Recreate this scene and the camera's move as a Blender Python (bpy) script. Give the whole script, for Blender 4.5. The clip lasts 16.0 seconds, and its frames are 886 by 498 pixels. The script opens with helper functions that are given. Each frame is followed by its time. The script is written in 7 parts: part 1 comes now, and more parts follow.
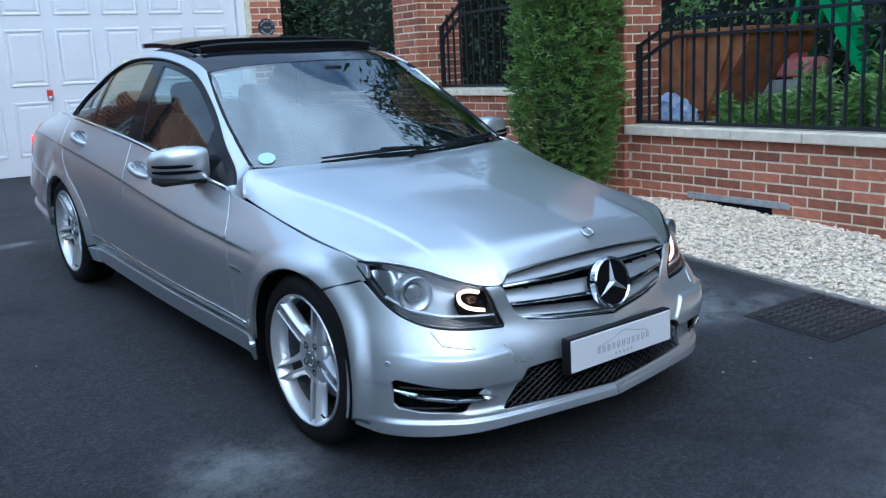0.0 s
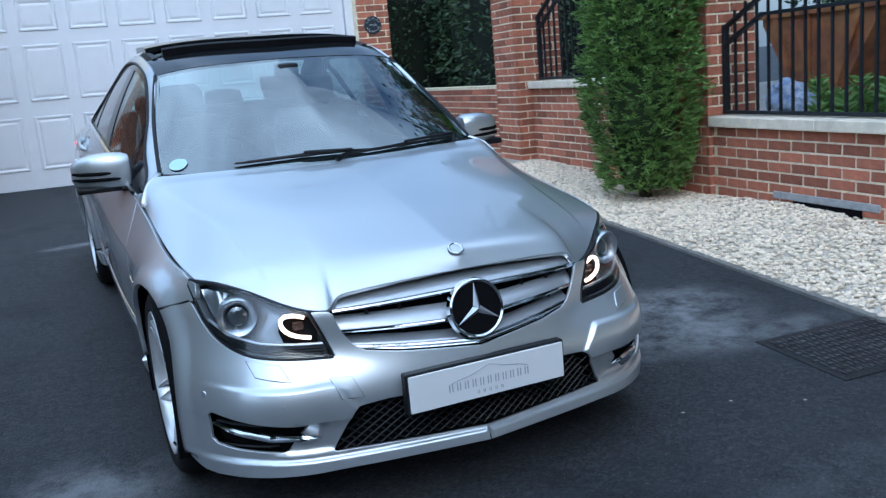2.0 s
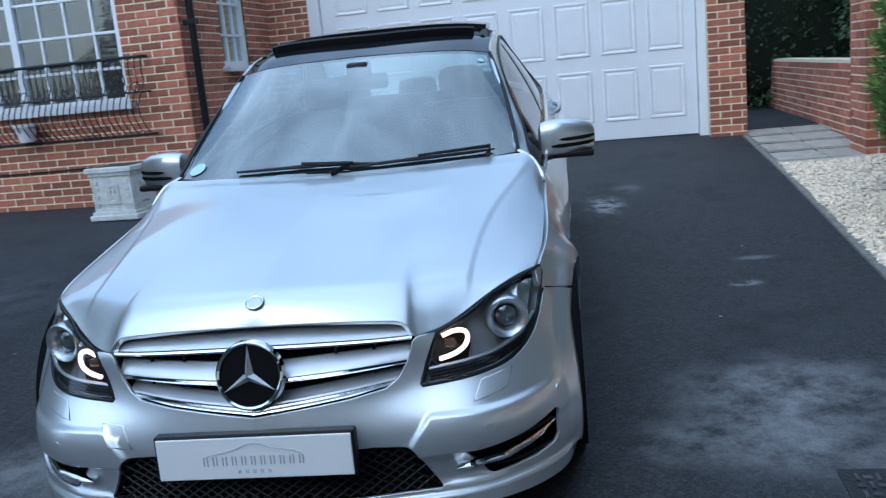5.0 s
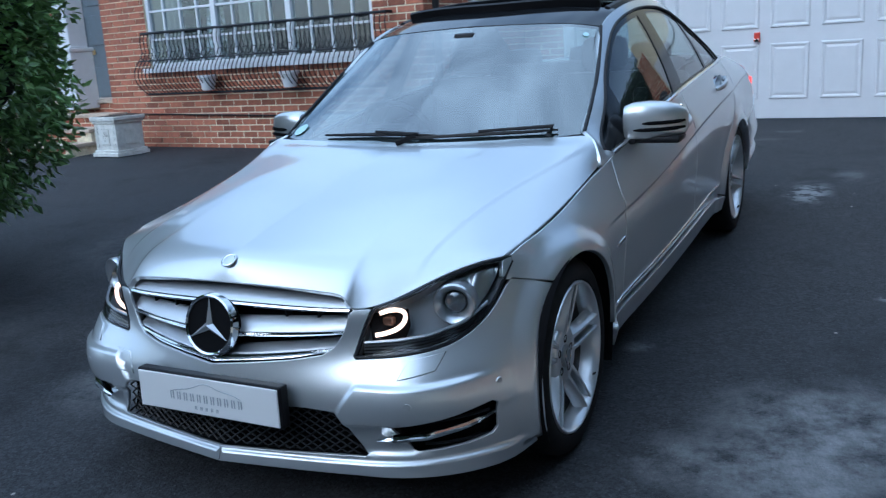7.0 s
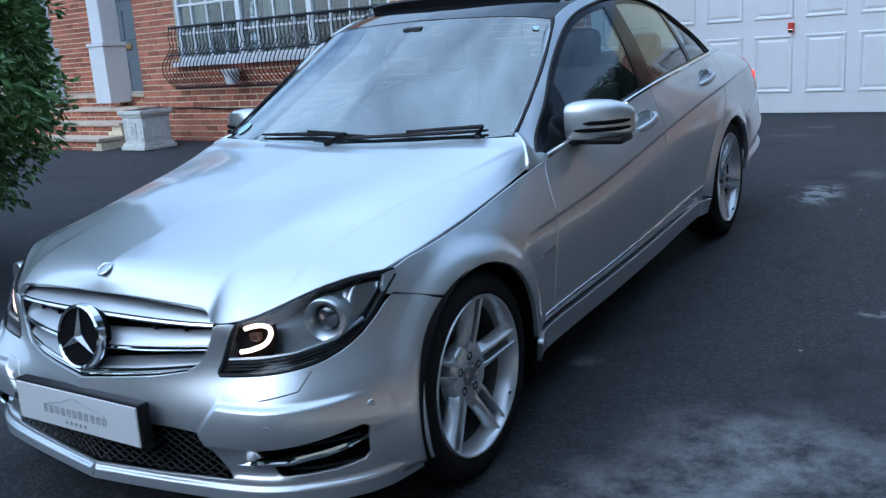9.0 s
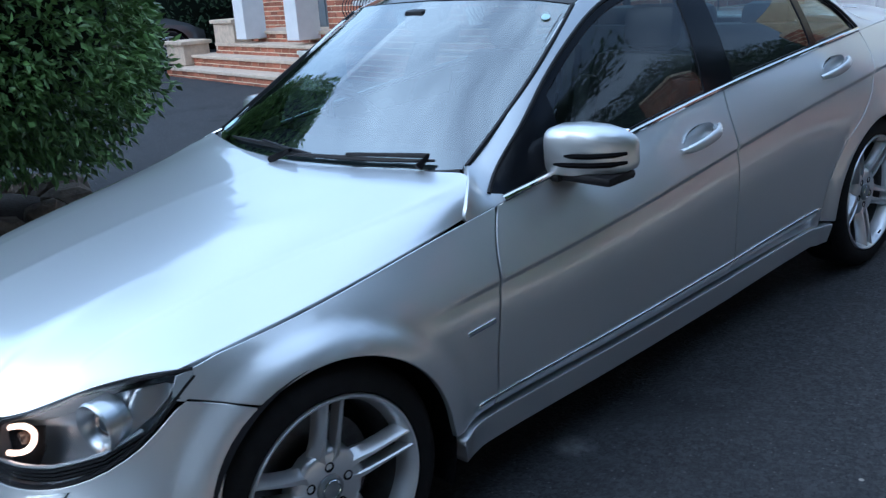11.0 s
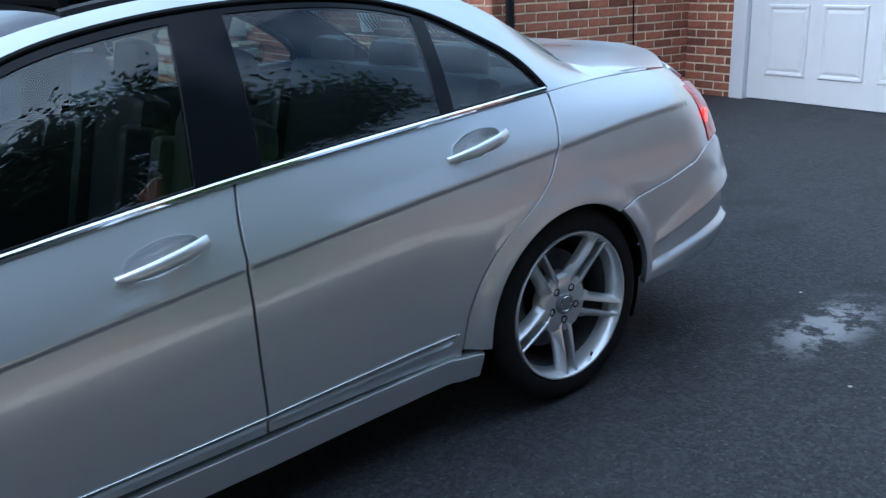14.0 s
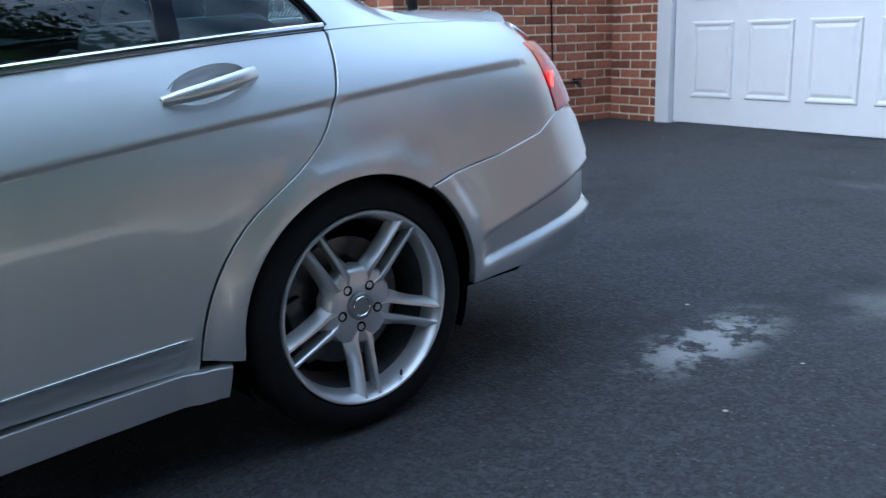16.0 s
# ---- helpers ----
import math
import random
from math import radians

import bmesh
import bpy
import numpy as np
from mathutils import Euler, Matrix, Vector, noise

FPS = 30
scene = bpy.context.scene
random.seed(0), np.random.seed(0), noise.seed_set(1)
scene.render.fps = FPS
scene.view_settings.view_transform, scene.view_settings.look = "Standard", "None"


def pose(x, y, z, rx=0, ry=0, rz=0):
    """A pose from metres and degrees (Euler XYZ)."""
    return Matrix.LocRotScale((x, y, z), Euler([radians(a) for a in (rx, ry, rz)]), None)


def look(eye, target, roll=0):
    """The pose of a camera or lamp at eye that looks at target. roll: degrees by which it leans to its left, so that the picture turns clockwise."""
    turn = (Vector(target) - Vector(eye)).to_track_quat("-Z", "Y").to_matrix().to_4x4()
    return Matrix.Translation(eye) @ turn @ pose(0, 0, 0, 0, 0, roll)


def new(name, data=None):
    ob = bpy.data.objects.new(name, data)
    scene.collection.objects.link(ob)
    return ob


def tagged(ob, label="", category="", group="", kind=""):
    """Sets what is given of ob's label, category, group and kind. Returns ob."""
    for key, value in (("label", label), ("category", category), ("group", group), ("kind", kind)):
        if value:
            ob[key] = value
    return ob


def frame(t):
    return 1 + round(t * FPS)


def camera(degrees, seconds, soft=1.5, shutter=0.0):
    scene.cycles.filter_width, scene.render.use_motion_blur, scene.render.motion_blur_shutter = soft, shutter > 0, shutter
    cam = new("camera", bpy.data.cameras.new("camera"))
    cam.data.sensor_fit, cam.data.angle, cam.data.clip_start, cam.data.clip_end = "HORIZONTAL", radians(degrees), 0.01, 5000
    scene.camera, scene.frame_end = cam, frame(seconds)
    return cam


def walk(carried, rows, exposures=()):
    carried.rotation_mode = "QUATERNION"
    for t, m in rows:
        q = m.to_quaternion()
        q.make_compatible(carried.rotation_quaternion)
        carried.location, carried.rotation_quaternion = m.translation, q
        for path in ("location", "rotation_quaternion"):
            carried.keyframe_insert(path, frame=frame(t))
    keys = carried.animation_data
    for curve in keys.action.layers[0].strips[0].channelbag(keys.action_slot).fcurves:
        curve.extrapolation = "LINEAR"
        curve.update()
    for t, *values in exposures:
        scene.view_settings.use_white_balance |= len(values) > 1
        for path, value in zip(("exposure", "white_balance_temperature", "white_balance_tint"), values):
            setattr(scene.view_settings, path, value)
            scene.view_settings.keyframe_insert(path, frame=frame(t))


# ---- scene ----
SLOPE = 3.2      # the drive rises towards the garage, degrees
TURN = -5.0      # the house stands turned against the car, degrees
DRIVE = Matrix.Rotation(radians(SLOPE), 4, "X")
PROP = Matrix.Rotation(radians(TURN), 4, "Z")
RISE = math.tan(radians(SLOPE))

cam = camera(53.57, 16.0, soft=1.3, shutter=0.22)
PATH = [
    (0, (-2.280, -4.061, 1.489, 75.65, 0.81, -38.18)),
    (0.5, (-1.986, -4.224, 1.479, 76.06, 1.99, -35.12)),
    (1, (-1.729, -4.292, 1.459, 76.01, 3.67, -34.69)),
    (1.5, (-1.442, -4.265, 1.450, 75.55, 2.20, -32.41)),
    (2, (-1.119, -4.337, 1.431, 75.70, 3.47, -25.40)),
    (2.5, (-0.780, -4.407, 1.449, 75.79, 3.30, -20.23)),
    (3, (-0.435, -4.308, 1.426, 73.13, -0.58, -17.05)),
    (3.5, (-0.152, -4.286, 1.437, 73.86, 3.28, -11.16)),
    (4, (0.205, -4.269, 1.466, 75.07, 3.00, -4.75)),
    (4.2, (0.320, -4.253, 1.462, 75.13, 3.59, -3.58)),
    (6.3, (1.558, -3.906, 1.396, 74.83, 5.65, 21.42)),
    (6.5, (1.643, -3.885, 1.419, 73.79, 5.56, 21.75)),
    (7, (1.744, -3.873, 1.436, 74.41, 4.90, 27.09)),
    (7.5, (1.838, -3.844, 1.433, 74.76, 4.47, 29.31)),
    (8, (1.842, -3.804, 1.430, 74.64, 4.91, 29.70)),
    (8.5, (1.859, -3.690, 1.414, 73.90, 5.24, 29.40)),
    (8.7, (1.947, -3.610, 1.404, 74.01, 5.46, 29.96)),
    (10.8, (2.402, -2.410, 1.484, 71.42, 5.04, 46.14)),
    (11, (2.408, -2.300, 1.504, 70.91, 6.28, 47.87)),
    (11.5, (2.334, -1.965, 1.462, 70.21, 4.66, 46.30)),
    (12, (2.324, -1.667, 1.476, 71.05, 5.11, 44.59)),
    (12.5, (2.506, -1.373, 1.478, 72.87, 4.35, 49.19)),
    (13, (2.605, -1.089, 1.451, 71.90, 4.20, 52.08)),
    (13.5, (2.646, -0.773, 1.470, 70.13, 4.24, 51.68)),
    (14, (2.700, -0.473, 1.446, 70.59, 4.42, 51.63)),
    (14.5, (2.744, -0.201, 1.439, 69.75, 4.28, 52.33)),
    (15, (2.679, -0.033, 1.421, 67.75, 3.17, 49.05)),
    (15.5, (2.644, 0.193, 1.322, 68.62, 3.62, 46.93)),
    (16, (2.598, 0.238, 1.039, 74.11, 3.95, 49.78)),
]
walk(cam, [(t, DRIVE @ pose(*p)) for t, p in PATH], exposures=[(0, 0.26, 5050, 3), (4, 0.12, 5050, 3), (6.5, 0.05, 4980, 2), (8.5, 0.06, 4930, 3), (11, 0.20, 5020, 4), (12.5, 0.42, 5080, 3), (14, 0.62, 5170, 3), (16, 0.63, 5170, 3)])

# ---------------------------------------------------------------- light
world = bpy.data.worlds.new("sky")
scene.world = world
world.use_nodes = True
wn = world.node_tree
wn.nodes.clear()
sky = wn.nodes.new("ShaderNodeTexSky")
sky.sky_type = "NISHITA"
sky.sun_disc = False
sky.sun_elevation = radians(38)
sky.sun_rotation = radians(200)
sky.dust_density = 3.0
sky.air_density = 1.0
sky.ozone_density = 1.5
cloud_noise = wn.nodes.new("ShaderNodeTexNoise")
cloud_noise.inputs["Scale"].default_value = 3.2
cloud_noise.inputs["Detail"].default_value = 6
cloud_coord = wn.nodes.new("ShaderNodeTexCoord")
cloud_ramp = wn.nodes.new("ShaderNodeValToRGB")
cloud_ramp.color_ramp.elements[0].position = 0.30
cloud_ramp.color_ramp.elements[1].position = 0.72
cloud_mix = wn.nodes.new("ShaderNodeMix")
cloud_mix.data_type = "RGBA"
cloud_mix.inputs[7].default_value = (7.4, 8.4, 9.8, 1)
cloud_back = wn.nodes.new("ShaderNodeBackground")
cloud_back.inputs["Strength"].default_value = 0.14
cloud_out = wn.nodes.new("ShaderNodeOutputWorld")
wn.links.new(cloud_coord.outputs["Generated"], cloud_noise.inputs["Vector"])
wn.links.new(cloud_noise.outputs["Fac"], cloud_ramp.inputs["Fac"])
wn.links.new(cloud_ramp.outputs["Color"], cloud_mix.inputs[0])
wn.links.new(sky.outputs["Color"], cloud_mix.inputs[6])
# an overcast sky is brighter overhead and round the veiled sun
toward = wn.nodes.new("ShaderNodeVectorMath")
toward.operation = "DOT_PRODUCT"
toward.inputs[1].default_value = (-0.45, -0.25, 0.86)
glow = wn.nodes.new("ShaderNodeMapRange")
for key, v in (("From Min", -0.2), ("From Max", 1.0), ("To Min", 0.66), ("To Max", 1.42)):
    glow.inputs[key].default_value = v
cloud_scale = wn.nodes.new("ShaderNodeVectorMath")
cloud_scale.operation = "SCALE"
wn.links.new(cloud_coord.outputs["Generated"], toward.inputs[0])
wn.links.new(toward.outputs["Value"], glow.inputs["Value"])
wn.links.new(cloud_mix.outputs[2], cloud_scale.inputs[0])
wn.links.new(glow.outputs["Result"], cloud_scale.inputs["Scale"])
wn.links.new(cloud_scale.outputs[0], cloud_back.inputs["Color"])
wn.links.new(cloud_back.outputs["Background"], cloud_out.inputs["Surface"])

sun_data = bpy.data.lights.new("sun", "SUN")
sun_data.energy = 0.6
sun_data.angle = radians(110)
sun_data.color = (1.0, 0.97, 0.93)
sun = new("sun", sun_data)
sun.matrix_world = look((-3, -4, 14), (0, 0, 0))


# ---------------------------------------------------------------- materials
def material(name, color, rough=0.6, metal=0.0, vary=0.0, scale=8.0, bump=0.0, bump_scale=60.0, coat=0.0, spec=0.5,
             second=None, stain_scale=1.2, stain=0.0, stain_color=(0.1, 0.1, 0.1), per_object=0.0, per_island=0.0, emit=0.0):
    """A surface with grain, stains and relief in the object's own coordinates."""
    m = bpy.data.materials.new(name)
    m.use_nodes = True
    nt = m.node_tree
    b = nt.nodes["Principled BSDF"]
    b.inputs["Base Color"].default_value = (*color, 1)
    b.inputs["Roughness"].default_value = rough
    b.inputs["Metallic"].default_value = metal
    b.inputs["Coat Weight"].default_value = coat
    b.inputs["Coat Roughness"].default_value = 0.03
    b.inputs["Specular IOR Level"].default_value = spec
    co = nt.nodes.new("ShaderNodeTexCoord")
    last = None
    if vary or second:
        n = nt.nodes.new("ShaderNodeTexNoise")
        n.inputs["Scale"].default_value = scale
        n.inputs["Detail"].default_value = 8
        n.inputs["Roughness"].default_value = 0.65
        nt.links.new(co.outputs["Object"], n.inputs["Vector"])
        r = nt.nodes.new("ShaderNodeValToRGB")
        c2 = second or tuple(c * (1 - vary) for c in color)
        c1 = color if second else tuple(min(1, c * (1 + vary)) for c in color)
        r.color_ramp.elements[0].color = (*c2, 1)
        r.color_ramp.elements[1].color = (*c1, 1)
        r.color_ramp.elements[0].position = 0.3
        r.color_ramp.elements[1].position = 0.7
        nt.links.new(n.outputs["Fac"], r.inputs["Fac"])
        last = r.outputs["Color"]
    if stain:
        n = nt.nodes.new("ShaderNodeTexNoise")
        n.inputs["Scale"].default_value = stain_scale
        n.inputs["Detail"].default_value = 5
        nt.links.new(co.outputs["Object"], n.inputs["Vector"])
        r = nt.nodes.new("ShaderNodeMapRange")
        r.inputs["From Min"].default_value = 0.5
        r.inputs["From Max"].default_value = 0.72
        r.inputs["To Max"].default_value = stain
        nt.links.new(n.outputs["Fac"], r.inputs["Value"])
        x = nt.nodes.new("ShaderNodeMix")
        x.data_type = "RGBA"
        x.inputs[6].default_value = (*color, 1)
        x.inputs[7].default_value = (*stain_color, 1)
        nt.links.new(r.outputs["Result"], x.inputs[0])
        if last:
            nt.links.new(last, x.inputs[6])
        last = x.outputs[2]
    for amount, node, out in ((per_object, "ShaderNodeObjectInfo", "Random"), (per_island, "ShaderNodeNewGeometry", "Random Per Island")):
        if amount:
            o = nt.nodes.new(node)
            r = nt.nodes.new("ShaderNodeMapRange")
            r.inputs["To Min"].default_value = 1 - amount
            r.inputs["To Max"].default_value = 1 + amount * 0.6
            nt.links.new(o.outputs[out], r.inputs["Value"])
            h = nt.nodes.new("ShaderNodeHueSaturation")
            h.inputs["Color"].default_value = (*color, 1)
            nt.links.new(r.outputs["Result"], h.inputs["Value"])
            if last:
                nt.links.new(last, h.inputs["Color"])
            last = h.outputs["Color"]
    if last:
        nt.links.new(last, b.inputs["Base Color"])
    if bump:
        n = nt.nodes.new("ShaderNodeTexNoise")
        n.inputs["Scale"].default_value = bump_scale
        n.inputs["Detail"].default_value = 6
        nt.links.new(co.outputs["Object"], n.inputs["Vector"])
        u = nt.nodes.new("ShaderNodeBump")
        u.inputs["Strength"].default_value = bump
        u.inputs["Distance"].default_value = 0.01
        nt.links.new(n.outputs["Fac"], u.inputs["Height"])
        nt.links.new(u.outputs["Normal"], b.inputs["Normal"])
    if emit:
        b.inputs["Emission Color"].default_value = (*color, 1)
        b.inputs["Emission Strength"].default_value = emit
    return m


def glass_material(name, tint, rough=0.0, see=0.92, gain=0.9):
    """Thin pane: part clear, part mirror by the angle."""
    m = bpy.data.materials.new(name)
    m.use_nodes = True
    nt = m.node_tree
    nt.nodes.clear()
    out = nt.nodes.new("ShaderNodeOutputMaterial")
    clear = nt.nodes.new("ShaderNodeBsdfTransparent")
    clear.inputs["Color"].default_value = (*tint, 1)
    gloss = nt.nodes.new("ShaderNodeBsdfGlossy")
    gloss.inputs["Roughness"].default_value = rough
    gloss.inputs["Color"].default_value = (1, 1, 1, 1)
    facing = nt.nodes.new("ShaderNodeLayerWeight")
    facing.inputs["Blend"].default_value = 0.5
    fres = nt.nodes.new("ShaderNodeMath")
    fres.operation = "POWER"
    fres.inputs[1].default_value = 4.2
    nt.links.new(facing.outputs["Facing"], fres.inputs[0])
    mul = nt.nodes.new("ShaderNodeMath")
    mul.operation = "MULTIPLY_ADD"
    mul.inputs[1].default_value = gain
    mul.inputs[2].default_value = 1 - see
    mul.use_clamp = True
    mix = nt.nodes.new("ShaderNodeMixShader")
    nt.links.new(fres.outputs[0], mul.inputs[0])
    nt.links.new(mul.outputs[0], mix.inputs["Fac"])
    nt.links.new(clear.outputs[0], mix.inputs[1])
    nt.links.new(gloss.outputs[0], mix.inputs[2])
    nt.links.new(mix.outputs[0], out.inputs["Surface"])
    return m


PAINT = material("silver_paint", (0.655, 0.69, 0.72), rough=0.40, metal=0.80, coat=1.0, vary=0.03, scale=900)
PAINT.node_tree.nodes["Principled BSDF"].inputs["Coat IOR"].default_value = 1.8
PAINT_DARK = material("grey_car_paint", (0.085, 0.092, 0.105), rough=0.35, metal=0.5, coat=1.0)
CHROME = material("chrome", (0.82, 0.84, 0.86), rough=0.07, metal=1.0)
SATIN = material("satin_silver", (0.62, 0.65, 0.68), rough=0.3, metal=0.9)
ALLOY = material("alloy_silver", (0.68, 0.70, 0.73), rough=0.30, metal=0.62, coat=0.5)
BLACK = material("black_plastic", (0.010, 0.010, 0.012), rough=0.45, spec=0.25)
GLOSS_BLACK = material("gloss_black", (0.008, 0.009, 0.012), rough=0.10, spec=0.2)
ROOF_BLACK = material("roof_black", (0.010, 0.011, 0.013), rough=0.06, spec=0.3)
RUBBER = material("tyre_rubber", (0.010, 0.010, 0.011), rough=0.75, spec=0.2, vary=0.3, scale=30)
# near black for dark parts, and for shade painted into gaps and openings
DARK = material("dark_part_and_shade", (0.006, 0.006, 0.007), rough=0.9, spec=0.05)
LEATHER = material("dark_leather", (0.02, 0.021, 0.024), rough=0.5)
TRIM_GREY = material("interior_trim", (0.03, 0.031, 0.034), rough=0.7, spec=0.2)
CAP_GREY = material("cap_grey", (0.26, 0.28, 0.30), rough=0.35, metal=0.6)
# barrel and disc are toned down for the shade between the spokes
BARREL = material("barrel_shaded", (0.10, 0.105, 0.11), rough=0.45, metal=0.5, vary=0.3, scale=40)
DISC = material("brake_disc", (0.12, 0.12, 0.125), rough=0.35, metal=0.9, vary=0.2, scale=60)
SCREEN = glass_material("windscreen_glass", (0.50, 0.60, 0.60), see=0.69, gain=1.0)
SCREEN.node_tree.nodes["Glossy BSDF"].inputs["Color"].default_value = (0.80, 0.84, 0.84, 1)
REAR_GLASS = glass_material("rear_glass", (0.74, 0.88, 0.86), see=0.93)
SIDE_GLASS = glass_material("side_glass", (0.42, 0.50, 0.50), see=0.93)
ROOF_GLASS = glass_material("roof_glass", (0.03, 0.03, 0.035), see=0.93)
LAMP_GLASS = glass_material("lamp_glass", (0.92, 0.94, 0.96), see=0.95)
LAMP_DARK = material("lamp_housing", (0.46, 0.48, 0.50), rough=0.3, metal=0.5)
GRILLE_SILVER = material("grille_silver", (0.60, 0.62, 0.65), rough=0.40, metal=0.75, coat=0.2)
RED_LENS = material("red_lens", (0.55, 0.015, 0.02), rough=0.12, coat=1.0)
RED_GLOW = material("lit_red_lens", (1.0, 0.05, 0.04), rough=0.2, emit=3.0)
WARM_GLOW = material("lit_lamp_strip", (1.0, 0.62, 0.42), rough=0.3, emit=3.2)
AMBER = material("amber_lens", (0.07, 0.045, 0.035), rough=0.2)
PLATE_WHITE = material("white_plate", (0.78, 0.79, 0.80), rough=0.35)
LETTER_GREY = material("grey_lettering", (0.38, 0.41, 0.46), rough=0.5)
DISC_PAPER = material("pale_blue_disc", (0.50, 0.72, 0.76), rough=0.6)


def asphalt_material():
    """Dark worn asphalt: aggregate grain, pale flecks and a few chalky dried patches."""
    m = material("asphalt", (0.032, 0.034, 0.038), rough=0.7, spec=0.20, vary=0.7, scale=110, bump=0.8, bump_scale=95)
    nt = m.node_tree
    b = nt.nodes["Principled BSDF"]
    last = b.inputs["Base Color"].links[0].from_socket
    co = nt.nodes.new("ShaderNodeTexCoord")

    def mix(fac, color):
        nonlocal last
        x = nt.nodes.new("ShaderNodeMix")
        x.data_type = "RGBA"
        x.inputs[7].default_value = (*color, 1)
        nt.links.new(fac, x.inputs[0])
        nt.links.new(last, x.inputs[6])
        last = x.outputs[2]

    def tex(scale, detail, lo, hi, top):
        n = nt.nodes.new("ShaderNodeTexNoise")
        n.inputs["Scale"].default_value = scale
        n.inputs["Detail"].default_value = detail
        n.inputs["Roughness"].default_value = 0.7
        nt.links.new(co.outputs["Object"], n.inputs["Vector"])
        r = nt.nodes.new("ShaderNodeMapRange")
        for key, v in (("From Min", lo), ("From Max", hi), ("To Max", top)):
            r.inputs[key].default_value = v
        nt.links.new(n.outputs["Fac"], r.inputs["Value"])
        return r.outputs["Result"]

    # stones of the aggregate, each of its own tone
    stone = nt.nodes.new("ShaderNodeTexVoronoi")
    stone.inputs["Scale"].default_value = 75
    nt.links.new(co.outputs["Object"], stone.inputs["Vector"])
    tone = nt.nodes.new("ShaderNodeSeparateColor")
    nt.links.new(stone.outputs["Color"], tone.inputs["Color"])
    pick = nt.nodes.new("ShaderNodeMapRange")
    for key, v in (("From Min", 0.45), ("From Max", 1.0), ("To Max", 0.75)):
        pick.inputs[key].default_value = v
    nt.links.new(tone.outputs[0], pick.inputs["Value"])
    mix(pick.outputs["Result"], (0.066, 0.069, 0.075))
    mix(tex(0.8, 8, 0.45, 0.70, 0.50), (0.048, 0.052, 0.058))
    mix(tex(3.0, 10, 0.52, 0.72, 0.40), (0.050, 0.053, 0.058))
    mix(tex(1.7, 8, 0.52, 0.68, 0.55), (0.010, 0.011, 0.013))
    fleck = nt.nodes.new("ShaderNodeTexVoronoi")
    fleck.inputs["Scale"].default_value = 30
    nt.links.new(co.outputs["Object"], fleck.inputs["Vector"])
    fr = nt.nodes.new("ShaderNodeMapRange")
    for key, v in (("From Min", 0.13), ("From Max", 0.07), ("To Max", 0.7)):
        fr.inputs[key].default_value = v
    nt.links.new(fleck.outputs["Distance"], fr.inputs["Value"])
    mix(fr.outputs["Result"], (0.14, 0.14, 0.14))
    crumb = nt.nodes.new("ShaderNodeTexVoronoi")
    crumb.inputs["Scale"].default_value = 4.2
    nt.links.new(co.outputs["Object"], crumb.inputs["Vector"])
    cr = nt.nodes.new("ShaderNodeMapRange")
    for key, v in (("From Min", 0.036), ("From Max", 0.024), ("To Max", 0.9)):
        cr.inputs[key].default_value = v
    nt.links.new(crumb.outputs["Distance"], cr.inputs["Value"])
    mix(cr.outputs["Result"], (0.42, 0.40, 0.36))
    patchy, crisp = tex(4.5, 15, 0.40, 0.63, 1.0), tex(7.0, 15, 0.45, 0.52, 1.0)
    for x, y, rx, ry, k in ((1.62, -1.05, 0.50, 0.42, 0.80), (1.36, -1.38, 0.50, 0.22, 0.62), (-1.13, -1.44, 0.34, 0.34, 0.55), (-0.95, 2.63, 0.30, 0.10, 0.70), (0.82, -0.53, 0.09, 0.07, 0.75), (1.19, 2.38, 0.17, 0.38, 0.90), (1.42, 2.95, 0.16, 0.25, 0.28), (0.62, 4.7, 0.30, 0.10, 0.25),
                            (-1.35, -2.55, 0.55, 0.40, 0.40), (1.3, -3.1, 1.3, 0.7, 0.26), (-2.6, -1.6, 0.9, 0.9, 0.22), (0.1, -3.3, 1.0, 0.6, 0.22), (-2.9, 0.6, 0.7, 1.1, 0.20), (1.75, -1.55, 0.55, 0.18, 0.45), (-1.9, 2.6, 0.5, 0.25, 0.35), (0.75, 5.2, 0.2, 0.1, 0.3), (1.75, 0.3, 0.10, 0.06, 0.9), (1.9, 0.75, 0.14, 0.05, 0.5)):
        vs = nt.nodes.new("ShaderNodeVectorMath")
        vs.operation = "SUBTRACT"
        vs.inputs[1].default_value = (x, y, 0)
        nt.links.new(co.outputs["Object"], vs.inputs[0])
        vm = nt.nodes.new("ShaderNodeVectorMath")
        vm.operation = "MULTIPLY"
        vm.inputs[1].default_value = (1 / rx, 1 / ry, 0)
        nt.links.new(vs.outputs[0], vm.inputs[0])
        vl = nt.nodes.new("ShaderNodeVectorMath")
        vl.operation = "LENGTH"
        nt.links.new(vm.outputs[0], vl.inputs[0])
        r = nt.nodes.new("ShaderNodeMapRange")
        r.interpolation_type = "SMOOTHSTEP"
        for key, v in (("From Min", 1.15), ("From Max", 0.25), ("To Max", k)):
            r.inputs[key].default_value = v
        nt.links.new(vl.outputs["Value"], r.inputs["Value"])
        mm = nt.nodes.new("ShaderNodeMath")
        mm.operation = "MULTIPLY"
        nt.links.new(r.outputs["Result"], mm.inputs[0])
        nt.links.new(crisp if k > 0.8 else patchy, mm.inputs[1])
        mix(mm.outputs[0], (0.29, 0.30, 0.31))
    nt.links.new(last, b.inputs["Base Color"])
    return m


